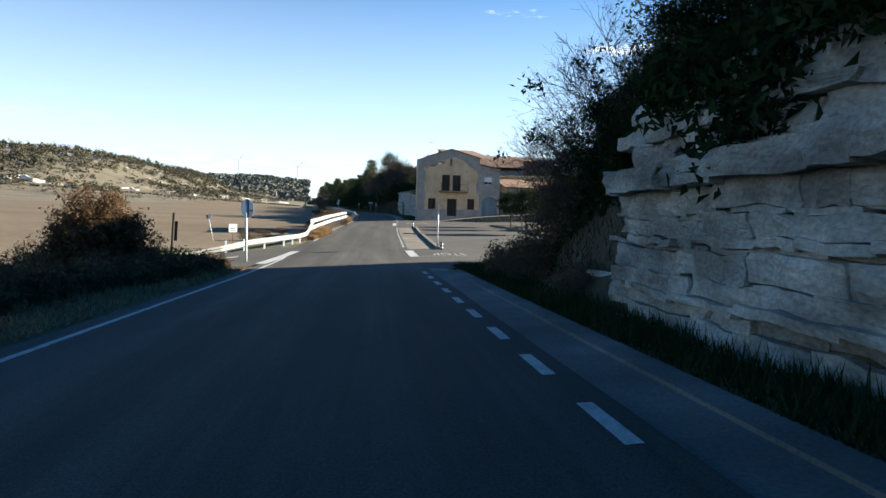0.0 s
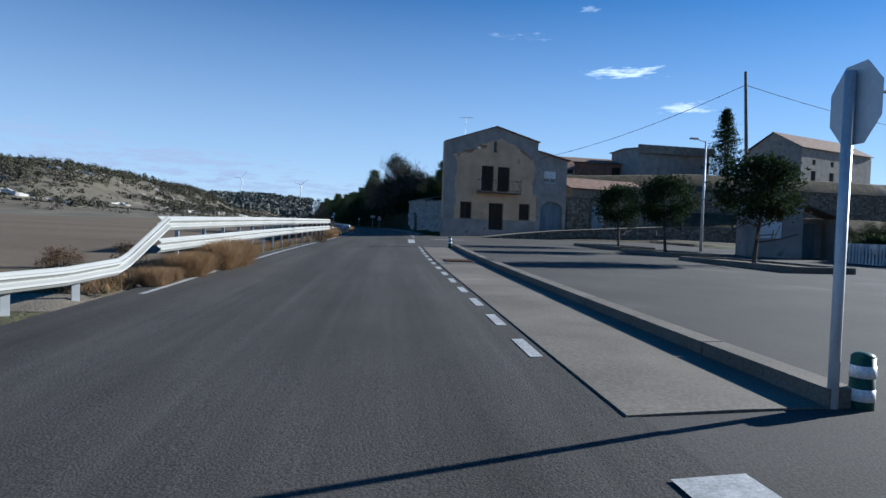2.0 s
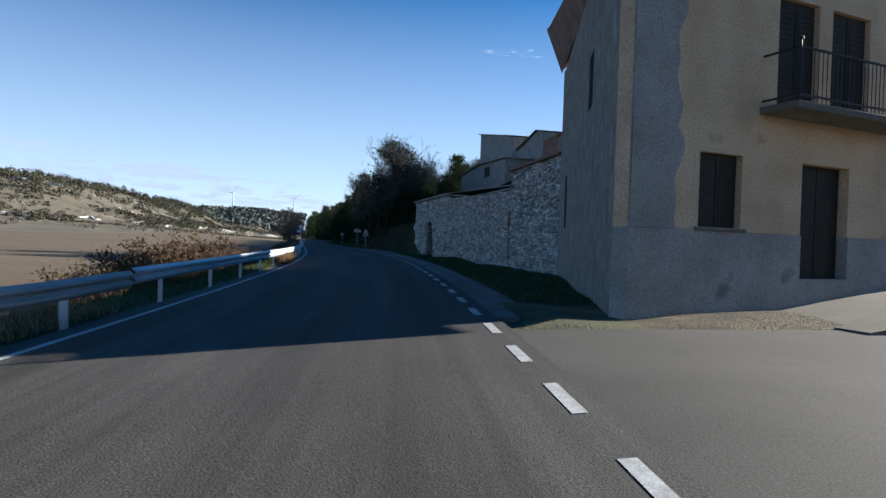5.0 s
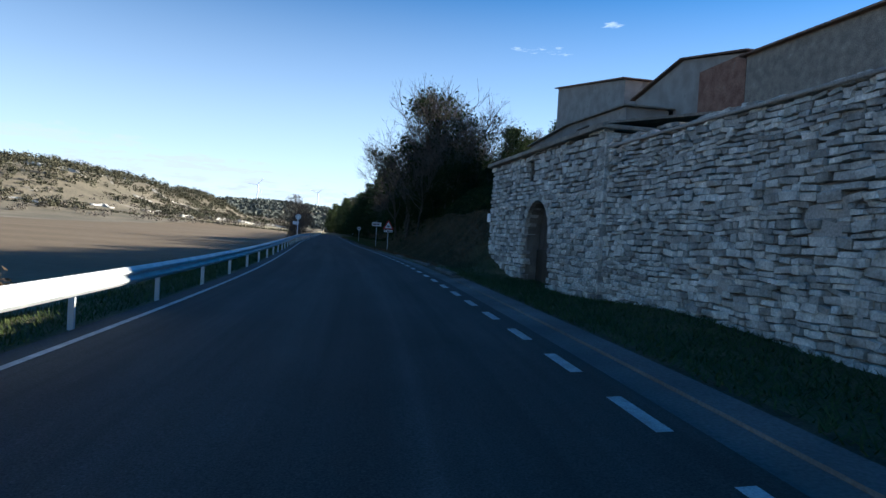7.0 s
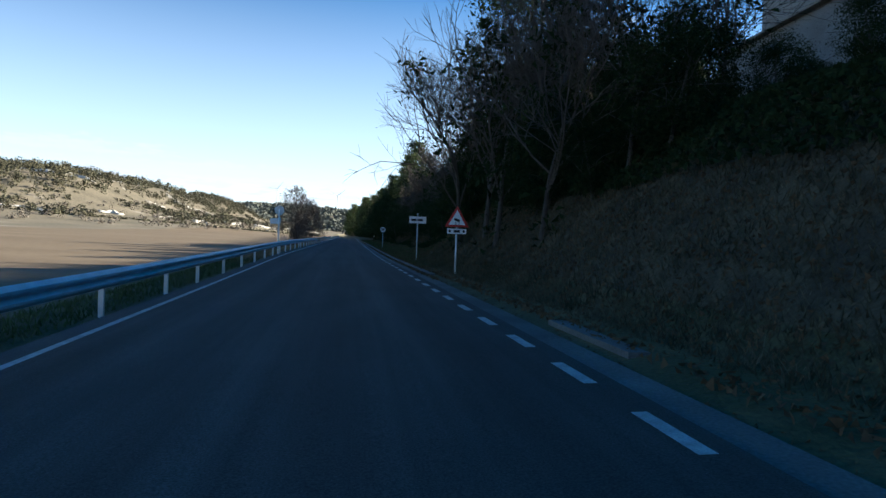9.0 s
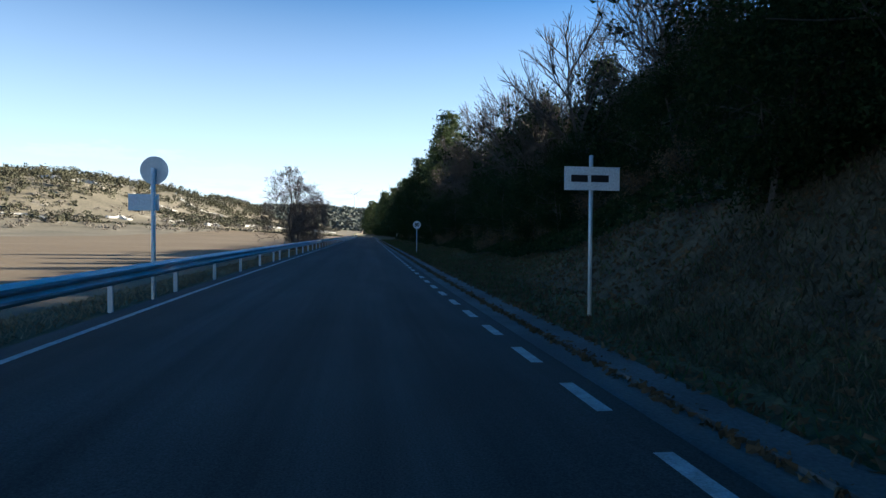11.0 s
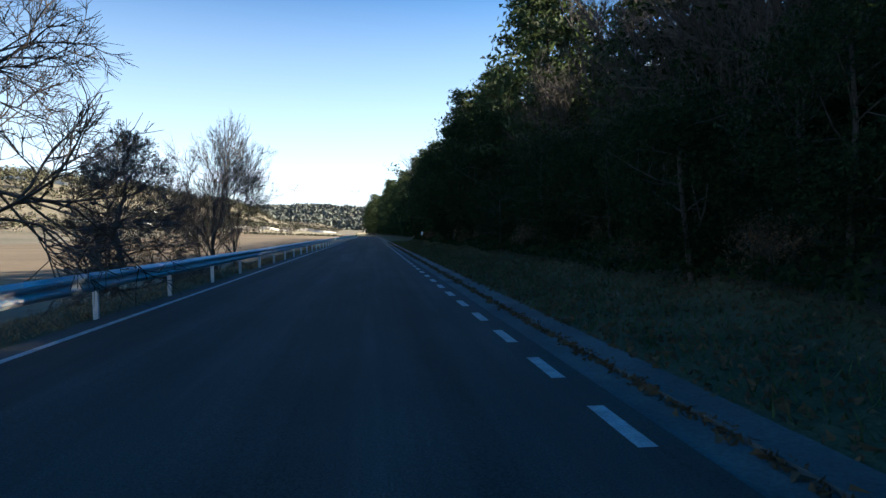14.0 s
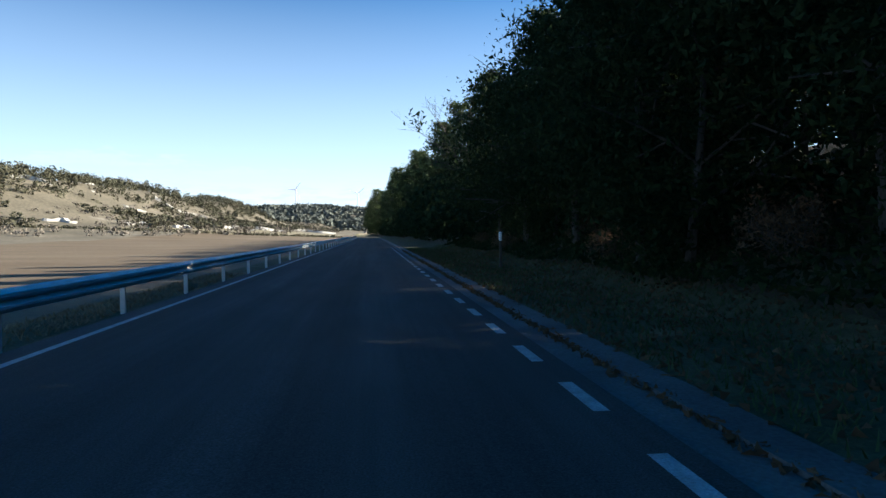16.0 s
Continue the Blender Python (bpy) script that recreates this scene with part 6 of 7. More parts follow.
def dome_bush(seed, w, h, label, mat, stems, per, size, name="shrub"):
    """A dense rounded thicket: arching canes that fill a lumpy dome, close leaves and dead sprays over it."""
    r = np.random.default_rng(seed)
    t = thing(name, label, "shrub", "shrubs")
    tw, ends = Twigs(3), []
    for _ in range(stems):
        a = r.uniform(0, 6.28)
        el = math.asin(r.uniform(0.02, 1.0))
        k = r.uniform(0.62, 1.0) * (1 + 0.10 * math.sin(3 * a + seed) + 0.07 * math.sin(5 * el + 2 * a))
        tip = np.array((math.cos(a) * math.cos(el) * w * 0.5 * k, math.sin(a) * math.cos(el) * w * 0.5 * k, math.sin(el) * h * k))
        foot = np.array((tip[0] * 0.35, tip[1] * 0.35, -0.15))
        mid = (foot + tip) * 0.5 + np.array((0, 0, 0.22 * h)) * r.uniform(0.2, 1.0) + r.normal(0, 0.05 * w, 3)
        if math.sin(el) < 0.25:
            mid[2] = max(mid[2], 0.1)
        last, rad = foot, 0.011
        for f in (0.33, 0.66, 1.0):
            p = (1 - f) ** 2 * foot + 2 * f * (1 - f) * mid + f * f * tip
            tw.add(last, p, rad, rad * 0.7)
            last, rad = p, rad * 0.7
            ends.append(p)
        for _ in range(4):
            q = tip + r.normal(0, 0.055 * w, 3) + np.array((0, 0, 0.02 * h))
            tw.add(tip, q, 0.005, 0.002)
            ends.append(q)
    tagged(part("twigwork", tw.mesh("twigwork", TWIG), None, t), kind="stuff")
    part("foliage", mesh("foliage", *leaves(r, ends, 0.05 * w, per, size), mat), None, t)
    return t


thicket = dome_bush(15, 3.3, 2.65, "tall rounded brown thicket of dead canes and dry leaves", LEAF_BROWN, 620, 11, 0.036)
thicket.matrix_world = Matrix.Translation((-19.25, -114.2, gz(-19.25, -114.2)))
bramble = dome_bush(16, 2.2, 0.75, "low dark red-brown bramble patch on the verge", LEAF_BROWN, 240, 8, 0.034, "bramble")
bramble.matrix_world = Matrix.Translation((-17.3, -115.4, gz(-17.3, -115.4)))
for x, y, s in ((-18.5, -116.6, 0.95), (-19.6, -118.4, 0.9), (-18.3, -119.2, 0.85), (-17.0, -113.4, 0.9), (-16.5, -111.4, 0.75), (-20.8, -117.2, 1.0), (-18.6, -121.4, 0.85), (-19.9, -120.6, 0.95), (-17.4, -117.6, 0.7), (-18.8, -123.6, 0.8), (-20.2, -123.0, 0.9)):
    put(bramble, x, y, s * 1.05, x * 7)
brush = shrub(5, 2.6, 2.0, "tangled leafless brown shrub", LEAF_BROWN, 20, 6, 0.035)
brush.matrix_world = Matrix.Translation((-21.5, -113.6, gz(-21.5, -113.6)))
brush.scale = (0.62, 0.62, 0.8)
for x, y, s in ((-22.0, -115.0, 0.45), (-17.9, -125.8, 0.4), (-21.6, -116.0, 0.5),
                (-17.2, -88.6, 0.5), (-15.8, -86.5, 0.4), (-15.0, -83.0, 0.45), (-16.5, -84.0, 0.4), (-10.4, -46, 0.8), (-12.2, -44, 0.9), (-9.4, -30.5, 0.85), (-10.6, -29.0, 1.1), (-8.6, -40.5, 0.9), (-10.8, -36.2, 1.25), (-11.8, -33, 1.0), (-9.0, -26.5, 0.5), (-8.8, -18, 0.4), (-9.5, 6, 0.7), (-9.8, 8, 0.6),
                (-8.9, -66, 0.5), (-7.5, -19.7, 1.15), (-8.2, -20.6, 0.9), (-8.3, -30.0, 1.5), (-9.2, -31.6, 1.6), (-8.0, -28.0, 1.1), (-8.9, -33.2, 1.3), (-8.2, -26.2, 0.75), (-8.6, -24.2, 0.6), (-9.9, 75.5, 0.55), (-8.4, 79.8, 0.7), (-9.2, 86.2, 0.8), (-10.1, 100.5, 0.7), (-8.4, 104.5, 0.7), (-8.2, 107.3, 0.75), (-9.8, 118.5, 0.7), (-10.5, 129, 0.8), (-9, 131, 0.6), (-7.9, 98.2, 0.6), (-7.6, 92.8, 0.5)):
    put(brush, x, y, s * float(prng.uniform(0.9, 1.1)), float(prng.uniform(0, 6)))
# --- dark wood on the right bank
ever = [leafy_tree(11, 9.5, 6.5, "evergreen_oak", "dense dark evergreen oak on the roadside bank", LEAF_DARK, 0.056, 130, 105, 0.10),
        leafy_tree(12, 11.5, 6.0, "evergreen_oak", "tall dark evergreen oak on the roadside bank", LEAF_DARK, 0.056, 130, 105, 0.12),
        leafy_tree(13, 7.0, 6.0, "evergreen_oak", "low bushy dark evergreen oak", LEAF_IVY, 0.052, 115, 110, 0.02)]
pines = [pine_tree(21, 13.0, "tall pine catching the low sun"), pine_tree(22, 11.0, "pine at the edge of the wood")]
bares = [bare_tree(31, 10.5, label="bare tree wrapped in ivy on the bank", depth=6, trunk=0.2, fork=0.3, spread=0.5, ivy=26), bare_tree(32, 12.0, label="slender bare tree on the bank", depth=6, trunk=0.2, fork=0.3, spread=0.42, ivy=10)]
for i, q in enumerate(ever + pines + bares):
    q.matrix_world = Matrix.Translation((26 + 5 * i, 200, gz(26 + 5 * i, 200)))
airy = [bare_tree(33, 10.0, label="leafless tree with fine pale twigs on the bank", depth=6, trunk=0.10, fork=0.26, spread=0.62, ivy=5), bare_tree(34, 10.5, label="leafless tree leaning over the road", depth=6, trunk=0.11, fork=0.24, spread=0.58, lean=0.1, ivy=7)]
airy[0].matrix_world = Matrix.Translation((7.4, 32.0, gz(7.4, 32.0)))
airy[1].matrix_world = Matrix.Translation((10.4, 30.5, gz(10.4, 30.5)))
deep = []
thin = np.random.default_rng(6)
y = -1.0
while y < 330:
    # the two outermost rows stand behind the rest, added to shade the road
    for row, (u0, step) in enumerate(((5.6, 0), (9.5, 1.6), (14.0, 3.0), (20.0, 0.8), (27.0, 2.0), (34.0, 0.4))):
        yy = y + step + float(prng.uniform(-0.9, 0.9))
        uu = u0 + float(prng.uniform(-1.0, 1.0)) + (1.2 if yy < 30 else 0.0) + (0.8 if 30 <= yy < 80 else 0)
        x = float(right_line(yy)) + uu
        k = prng.random()
        if (yy < 27 and (row > 1 or x > 9.4)) or (yy < 13 and row > 0) or (yy < 45 and x > 10.5 + 0.45 * (yy - 27)):
            continue
        if yy < 12.5:
            kind = ever[2]
        elif yy < 40:
            kind = bares[int(k * 2) % 2] if k < (0.55 if yy < 22 else 0.3) else ever[int(k * 97) % 3]
        elif row == 0:
            kind = ever[2] if k < 0.55 else ever[0]
        else:
            kind = pines[int(k * 50) % 2] if k < (0.34 if yy > 95 else 0.12) else bares[int(k * 50) % 2] if k < 0.50 and yy < 130 and row < 4 else ever[int(k * 97) % 2]
        if (row > 2 or yy > 150) and kind in ever:
            deep.append((x, yy))
            continue
        if row in (1, 2) and 45 < yy < 105 and k > 0.62:
            kind = airy[int(k * 50) % 2]
        if row > 0 and 96 < yy < 122 and kind in ever:
            kind = airy[int(k * 50) % 2]
        s = float(prng.uniform(0.75, 1.1)) * (0.54 if 42 < yy < 118 and kind in ever else 1.0) * (0.24 if yy < 12.5 else 0.62 if yy < 30 else 1.0)
        put(kind, x, yy, s, float(prng.uniform(0, 6.28)), -0.1)
    y += 3.6 if y < 150 else 5.5
# extra clumps in the unseen depth, added to stop sun patches on the road
for i in range(48):
    yy = 33.0 + 1.75 * i + float(prng.uniform(-0.6, 0.6))
    deep.append((29.5 + 3.4 * (i % 2) + float(prng.uniform(-1, 1)) + (4 if yy < 45 else 0), yy))
for i in range(60):
    yy = 58.0 + 0.85 * i
    deep.append((float(right_line(yy)) + 11.0 + 9.0 * ((i * 0.618) % 1.0), yy))
for i in range(16):
    deep.append((24.0 + 11.0 * ((i * 0.618) % 1.0), 37.0 + 0.9 * i))
    deep.append((21.0 + 11.0 * ((i * 0.618) % 1.0), 108.0 + 1.1 * i))
for i in range(46):
    yy = 33.5 + 1.15 * i
    deep.append((24.5 + 12.0 * ((i * 0.618) % 1.0) + (6 if yy < 40 else 0), yy))
put(pines[0], 12.4, 124.0, 1.36, 1.0)
put(pines[1], 10.2, 131.0, 1.0, 3.0)
put(pines[0], 11.8, 112.0, 0.85, 2.0)
# bare crowns that stand above the evergreens, and pines along the far edge
for i in range(22):
    yy = 40.0 + 2.9 * i + float(prng.uniform(-1, 1))
    put(airy[i % 2] if i % 3 else bares[1], float(right_line(yy)) + 9.0 + float(prng.uniform(-1.5, 4.5)), yy, float(prng.uniform(0.70, 0.92)) * (1.0 if yy < 58 else 0.74), i * 1.7)
for i in range(40):
    yy = 136.0 + 7.6 * i + float(prng.uniform(-2, 2))
    far_ = ramp(yy, 190, 300)
    put(pines[i % 2], float(right_line(yy)) + (6.0 if yy > 185 else 7.3) - 0.8 * far_ + float(prng.uniform(-0.6, 1.8)), yy, float(prng.uniform(0.85, 1.08) * (1 + 0.4 * far_)), i * 2.1)
for i in range(30):
    yy = 190.0 + 8.4 * i
    put(ever[i % 3], float(right_line(yy)) + 5.0 + float(prng.uniform(-0.4, 1.5)), yy, float(prng.uniform(0.8, 1.2)), i * 1.1)
put(airy[0], 7.6, 166.0, 1.42, 2.4)
# a closed row deeper in the wood, unseen, added to block the low sun
for i in range(34):
    yy = 38.0 + 2.7 * i + float(prng.uniform(-0.8, 0.8))
    put(ever[i % 2], float(right_line(yy)) + 17.0 + float(prng.uniform(-2.0, 2.0)) + (3.0 if yy < 48 else 0.0), yy, float(prng.uniform(0.62, 0.8)), i * 1.9)
for i in range(30):
    yy = 35.0 + 4.4 * i + float(prng.uniform(-1.8, 1.8))
    put(brush, float(right_line(yy)) + 5.2 + float(prng.uniform(-0.3, 1.2)), yy, float(prng.uniform(0.5, 0.9)), i * 1.3)
for x, y, s, a in ((5.3, 23.0, 1.0, 0.7), (7.4, 23.4, 1.1, 4.7), (8.2, 17.2, 0.98, 1.4), (8.8, 20.6, 1.06, 3.3), (5.6, 26.0, 1.0, 5.3), (8.2, 26.8, 1.05, 0.2), (7.2, 15.6, 0.72, 2.0), (9.4, 14.8, 0.7, 4.1), (5.2, 29.5, 0.95, 3.7), (5.6, 18.0, 0.8, 0.4)):
    put(airy[int(a * 10) % 2], x, y, s * (1.16 if x < 8 and y > 17.5 else 1.0), a)
for i in range(26):
    yy = 14.0 + 0.85 * i
    put(ever[2], float(right_line(yy)) + 4.6 + float(prng.uniform(-0.6, 2.4)), yy, float(prng.uniform(0.36, 0.56)), i)
for x, y, s in ((8.5, -2.0, 0.22), (10.5, -0.5, 0.2), (9.5, 4.0, 0.22), (11.4, 2.5, 0.2), (10.2, 7.0, 0.24), (12.0, 8.5, 0.24), (12.8, 5.0, 0.2), (9.0, 9.5, 0.24), (11.0, 11.5, 0.26), (13.2, 12.0, 0.24), (10.4, 14.0, 0.3), (12.5, 16.0, 0.3), (14.5, 19.0, 0.3), (12.0, 20.0, 0.34), (13.5, 23.5, 0.36), (15.5, 26, 0.4), (12.2, 26.5, 0.45), (17.5, 31, 0.6)):
    put(ever[2], x, y, s, x)
# --- above the rock face and round the bend
for x, y, s, k in ((-5.4, -127.5, 0.62, 2), (-5.0, -124.4, 0.6, 2), (-5.6, -130.8, 0.62, 2), (-5.2, -134.0, 0.7, 2), (-3.0, -128.5, 0.7, 0), (-2.5, -133.0, 0.75, 1), (-2.6, -124.5, 0.55, 0), (-4.2, -121.6, 0.5, 2), (-6.3, -122.0, 0.35, 2), (-6.0, -137.5, 0.7, 2), (-6.5, -142, 0.8, 2), (-6.2, -148, 0.8, 0), (-7.5, -155, 0.9, 0), (-8.5, -163, 0.9, 0)):
    put(ever[k], x, y, s, x * y)
for x, y, s in ((-6.1, -120.2, 0.44), (-5.4, -119.2, 0.50), (-6.0, -118.4, 0.42), (-5.0, -121.0, 0.52), (-6.7, -121.4, 0.36), (-5.6, -122.4, 0.46)):
    put(airy[0], x, y, s, y)
for i in range(23):
    yy = -134.0 + 0.62 * i
    uu = 4.4 + float(prng.uniform(-0.5, 1.6)) + (0.6 if yy < -124 else 0)
    put(ever[2], float(right_line(yy)) + uu, yy, float(prng.uniform(0.26, 0.42)), i, -0.3)
for i in range(14):
    yy = -121.5 + 0.42 * i
    put(brush, float(right_line(yy)) + 2.9 + float(prng.uniform(-0.4, 1.2)), yy, float(prng.uniform(0.6, 1.0)), i, -0.1)
for x, y, s in ((-6.8, -117.0, 0.7), (-3.4, -112.4, 0.5), (-7.3, -120.5, 0.6), (-7.6, -124.0, 0.55), (-2.6, -111.6, 0.6)):
    put(brush, x, y, s, y)
# --- car park trees, spruce, village green
pt = leafy_tree(51, 4.6, 3.3, "car_park_tree", "small round dark-leaved tree in a car park planter", LEAF_DARK, 0.06, 90, 60, 0.36, "car park trees")
pt.matrix_world = Matrix.Translation((8.7, -80.6, -0.45))
pt.scale = (1.08, 1.08, 1.0)
for x, y, s in ((9.4, -72.5, 0.95), (9.7, -66.5, 0.9)):
    put(pt, x, y, s, y, 0.12)
sp = spruce_tree(61, 11.6, "dark spruce rising behind the terrace wall")
sp.matrix_world = Matrix.Translation((50.4, -19.3, gz(50.4, -19.3)))
hedge = shrub(71, 3.0, 1.6, "clipped dark hedge shrub beyond the fence", LEAF_DARK, 14, 20, 0.11)
hedge.matrix_world = Matrix.Translation((23.5, -80, gz(23.5, -80)))
for i in range(30):
    put(hedge, 19.6 + 0.10 * i + float(prng.uniform(-0.3, 1.2)), -75.5 - 1.15 * i, float(prng.uniform(0.95, 1.45)), i)
for i in range(12):
    put(ever[2], 23.5 + 1.3 * i, -72.0 + 2.0 * i + float(prng.uniform(-1, 1)), float(prng.uniform(0.26, 0.36)), i)
put(bares[1], 82, -52, 1.0, 1.0)
put(hedge, 21.0, -47.5, 0.9, 2.0)

# --- dry tussocks at the barrier
def tussock(seed, n, h, w, mat, label):
    r = np.random.default_rng(seed)
    t = thing("grass_tussock", label, "grass", "dry tussocks at the barrier")
    a = r.uniform(0, 6.28, n)
    base = np.stack([np.cos(a), np.sin(a), 0 * a], -1) * (r.uniform(0, 1, n) ** 0.5 * w * 0.5)[:, None]
    tip = base * r.uniform(1.0, 1.9, n)[:, None] + r.normal(0, 0.10, (n, 3))
    tip += r.normal(0, 0.12, (n, 3))
    tip[:, 2] = h * r.uniform(0.25, 1.0, n)
    lo = r.random(n) < 0.55
    base[lo] = base[lo] + (tip[lo] - base[lo]) * r.uniform(0.35, 0.8, (int(lo.sum()), 1)) + r.normal(0, 0.05, (int(lo.sum()), 3))
    sd = np.stack([-np.sin(a * 3), np.cos(a * 3), 0 * a], -1) * 0.004
    V = np.stack([base - sd, base + sd, tip + sd * 0.3, tip - sd * 0.3], 1).reshape(-1, 3)
    tagged(part("grass", mesh("grass", V, np.arange(4 * n).reshape(-1, 4), mat), None, t), kind="stuff")
    return t


tus = tussock(81, 5200, 0.85, 1.0, DRYGRASS, "dry russet grass tussock under the barrier")
tus.matrix_world = Matrix.Translation((float(right_line(-55.5)) - 6.4, -55.5, float(road_z(-55.5, -6.3)) - 0.02))
for i in range(10):
    yy = (-90.6, -89.6, -88.6, -88.2, -87.8, -86.4, -86.1, -85.7, -85.4, -85.0)[i] + float(prng.uniform(-0.1, 0.1))
    c = put(tus, float(right_line(yy)) - 6.15 + float(prng.uniform(-0.2, 0.25)), yy, float(prng.uniform(0.6, 0.8)) * (0.6 if yy < -89 else 1.25 if -87 < yy < -84 else 0.95), i)
    c.location.z = float(road_z(yy, -6.3)) - 0.02
for yy in (-57.4, -56.8, -56.1, -54.6, -26.0, -25.3):
    c = put(tus, float(right_line(yy)) - 6.35, yy, float(prng.uniform(0.6, 0.8)), yy)
    c.location.z = float(road_z(yy, -6.3)) - 0.02


def grass(name, label, n, mat, region, h, seed):
    """Many single blades over a stretch of verge: region gives places from random numbers."""
    r = np.random.default_rng(seed)
    x, y = region(r, n)
    keep = ground_z(x, y)
    base = np.stack([x, y, keep], -1)
    a = r.uniform(0, 6.28, n)
    tip = base + np.stack([np.cos(a) * 0.13, np.sin(a) * 0.13, h * r.uniform(0.4, 1.2, n)], -1) * r.uniform(0.6, 1.3, n)[:, None]
    sd = np.stack([-np.sin(a), np.cos(a), 0 * a], -1) * 0.012
    V = np.stack([base - sd, base + sd, tip], 1).reshape(-1, 3)
    return tagged(new(name, mesh(name, V, np.arange(3 * n).reshape(-1, 3), mat)), label, "grass", kind="stuff")


def verge(u0, u1, y0, y1):
    def f(r, n):
        y = r.uniform(y0, y1, n)
        return right_line(y) + r.uniform(u0, u1, n), y
    return f


grass("verge_grass", "rough grass on the verge under the barrier", 18000, GREENGRASS, verge(-8.2, -6.42, -50, 32), 0.16, 91)
grass("verge_grass", "sparse dead brown grass on the verge under the barrier", 24000, DRYGRASS, verge(-8.2, -6.42, 28, 140), 0.12, 98)
grass("verge_grass", "dry straw-coloured grass along the barrier at the junction", 30000, DRYGRASS, verge(-8.2, -6.42, -92, -47), 0.20, 92)
grass("verge_grass", "low green weeds under the barrier at the junction", 9000, GREENGRASS, verge(-7.6, -6.45, -92, -47), 0.13, 99)
grass("verge_grass", "short grass at the foot of the stone wall", 30000, GREENGRASS, verge(1.1, 4.6, -47, -5), 0.10, 93)
grass("verge_grass", "grass and dead leaves along the verge", 45000, GREENGRASS, verge(1.15, 5.2, 28, 175), 0.14, 94)
grass("verge_grass", "dead grass and weeds on the steep bank", 90000, WEEDS, verge(1.6, 7.5, -6, 36), 0.17, 95)
grass("verge_grass", "weeds under the rock face", 30000, LEAF_IVY, verge(1.3, 3.3, -150, -112), 0.26, 96)
grass("verge_grass", "dry weeds on the left verge by the bush", 20000, DRYGRASS, verge(-9.5, -6.4, -150, -110), 0.16, 97)


def litter(name, label, n, mat, region, size, seed, lift=0.02):
    r = np.random.default_rng(seed)
    x, y = region(r, n)
    c = np.stack([x, y, ground_z(x, y) + lift], -1)
    V, F = leaves(r, c, 0.03, 1, size, 0.2, 1.2)
    return tagged(new(name, mesh(name, V, F, mat)), label, "leaves", kind="stuff")


litter("fallen_leaves", "fallen brown leaves on the bank", 42000, LEAF_BROWN, verge(0.75, 8.0, -4, 60), 0.045, 101)
litter("fallen_leaves", "fallen brown leaves in the verge", 22000, LEAF_BROWN, verge(0.72, 5.0, 60, 170), 0.045, 102)
litter("fallen_leaves", "line of fallen leaves in the gutter", 9000, LEAF_BROWN, lambda r, n: (lambda y: (right_line(y) + 0.70 + r.normal(0, 0.05, n), y))(r.uniform(20, 170, n)), 0.04, 107, 0.11)
litter("brambles", "dark bramble and ivy leaves under the trees", 90000, LEAF_IVY, verge(4.2, 11.0, 34, 170), 0.07, 103, 0.35)
litter("brambles", "dark ivy leaves on the upper bank", 60000, LEAF_IVY, verge(4.5, 12.0, -6, 36), 0.07, 104, 0.25)
litter("ivy", "dark ivy and weeds over the rock top", 110000, LEAF_IVY, verge(3.0, 9.0, -150, -111), 0.09, 105, 0.25)

hang = np.random.default_rng(111)
hy_ = hang.uniform(-150, -126.5, 900)
hu_ = hang.uniform(2.15, 3.4, 900)
hz0 = road_level(hy_) * 0.9 + 3.35 + 0.7 * hang.uniform(0, 1, 900) - np.where(hu_ < 2.7, hang.uniform(0, 1, 900) ** 2 * 1.5 * (0.5 + 0.5 * np.sin(hy_ * 1.3)), 0)
tagged(new("ivy", mesh("ivy", *leaves(hang, np.stack([right_line(hy_) + hu_ + 0.12 * np.maximum(0, hz0 - 1.5), hy_, hz0], -1), 0.38, 70, 0.055), LEAF_IVY)), "dark ivy hanging over the rock edge", "ivy", kind="stuff")

# ---- the hill across the field: woodland, scrub, pale cuts ----
def clumps(name, label, xs, ys, w, h, mat, seed, per=22, leaf=0.25):
    """Far trees: each a ragged knot of leaf planes, all in one mesh."""
    r = np.random.default_rng(seed)
    n = len(xs)
    zs = ground_z(xs, ys)
    ww, hh = w * r.uniform(0.6, 1.3, n), h * r.uniform(0.6, 1.25, n)
    c = np.repeat(np.stack([xs, ys, zs], -1), per, axis=0)
    k = np.repeat(np.stack([ww, ww, hh], -1), per, axis=0)
    q = r.normal(0, 1, (n * per, 3))
    q /= np.linalg.norm(q, axis=1)[:, None]
    q[:, 2] = q[:, 2] * 0.45 + 0.55
    p = c + q * k * np.array((0.5, 0.5, 0.9)) * r.uniform(0.7, 1.0, (n * per, 1))
    a = r.normal(0, 1, (n * per, 3))
    a /= np.linalg.norm(a, axis=1)[:, None]
    b = np.cross(a, r.normal(0, 1, (n * per, 3)))
    b /= np.linalg.norm(b, axis=1)[:, None]
    s = k[:, :1] * leaf
    V = np.stack([p - a * s, p + b * s, p + a * s], 1).reshape(-1, 3)
    return tagged(new(name, mesh(name, V, np.arange(3 * n * per).reshape(-1, 3), mat)), label, "woodland", kind="stuff")


deep = [p for p in deep if p[1] > 150 or thin.random() < 0.92]
clumps("inner_wood", "dense dark evergreen trees inside the roadside wood, many added for shade", np.array([p[0] for p in deep]), np.array([p[1] for p in deep]), 7.5, 5.6, LEAF_DARK, 83, 800, 0.036)
hr_ = np.random.default_rng(77)
hx, hy = hr_.uniform(-900, -60, 26000), hr_.uniform(250, 1500, 26000)
hz_ = ground_z(hx, hy)
base_z = 0.014 * np.clip(-hx - 25, 0, 560) - 1.0
up_ = hz_ - base_z
wood = (up_ > 24) & (lumps(hx, hy, 45.0, 1.0) > -0.35) & (hr_.random(26000) < 0.55)
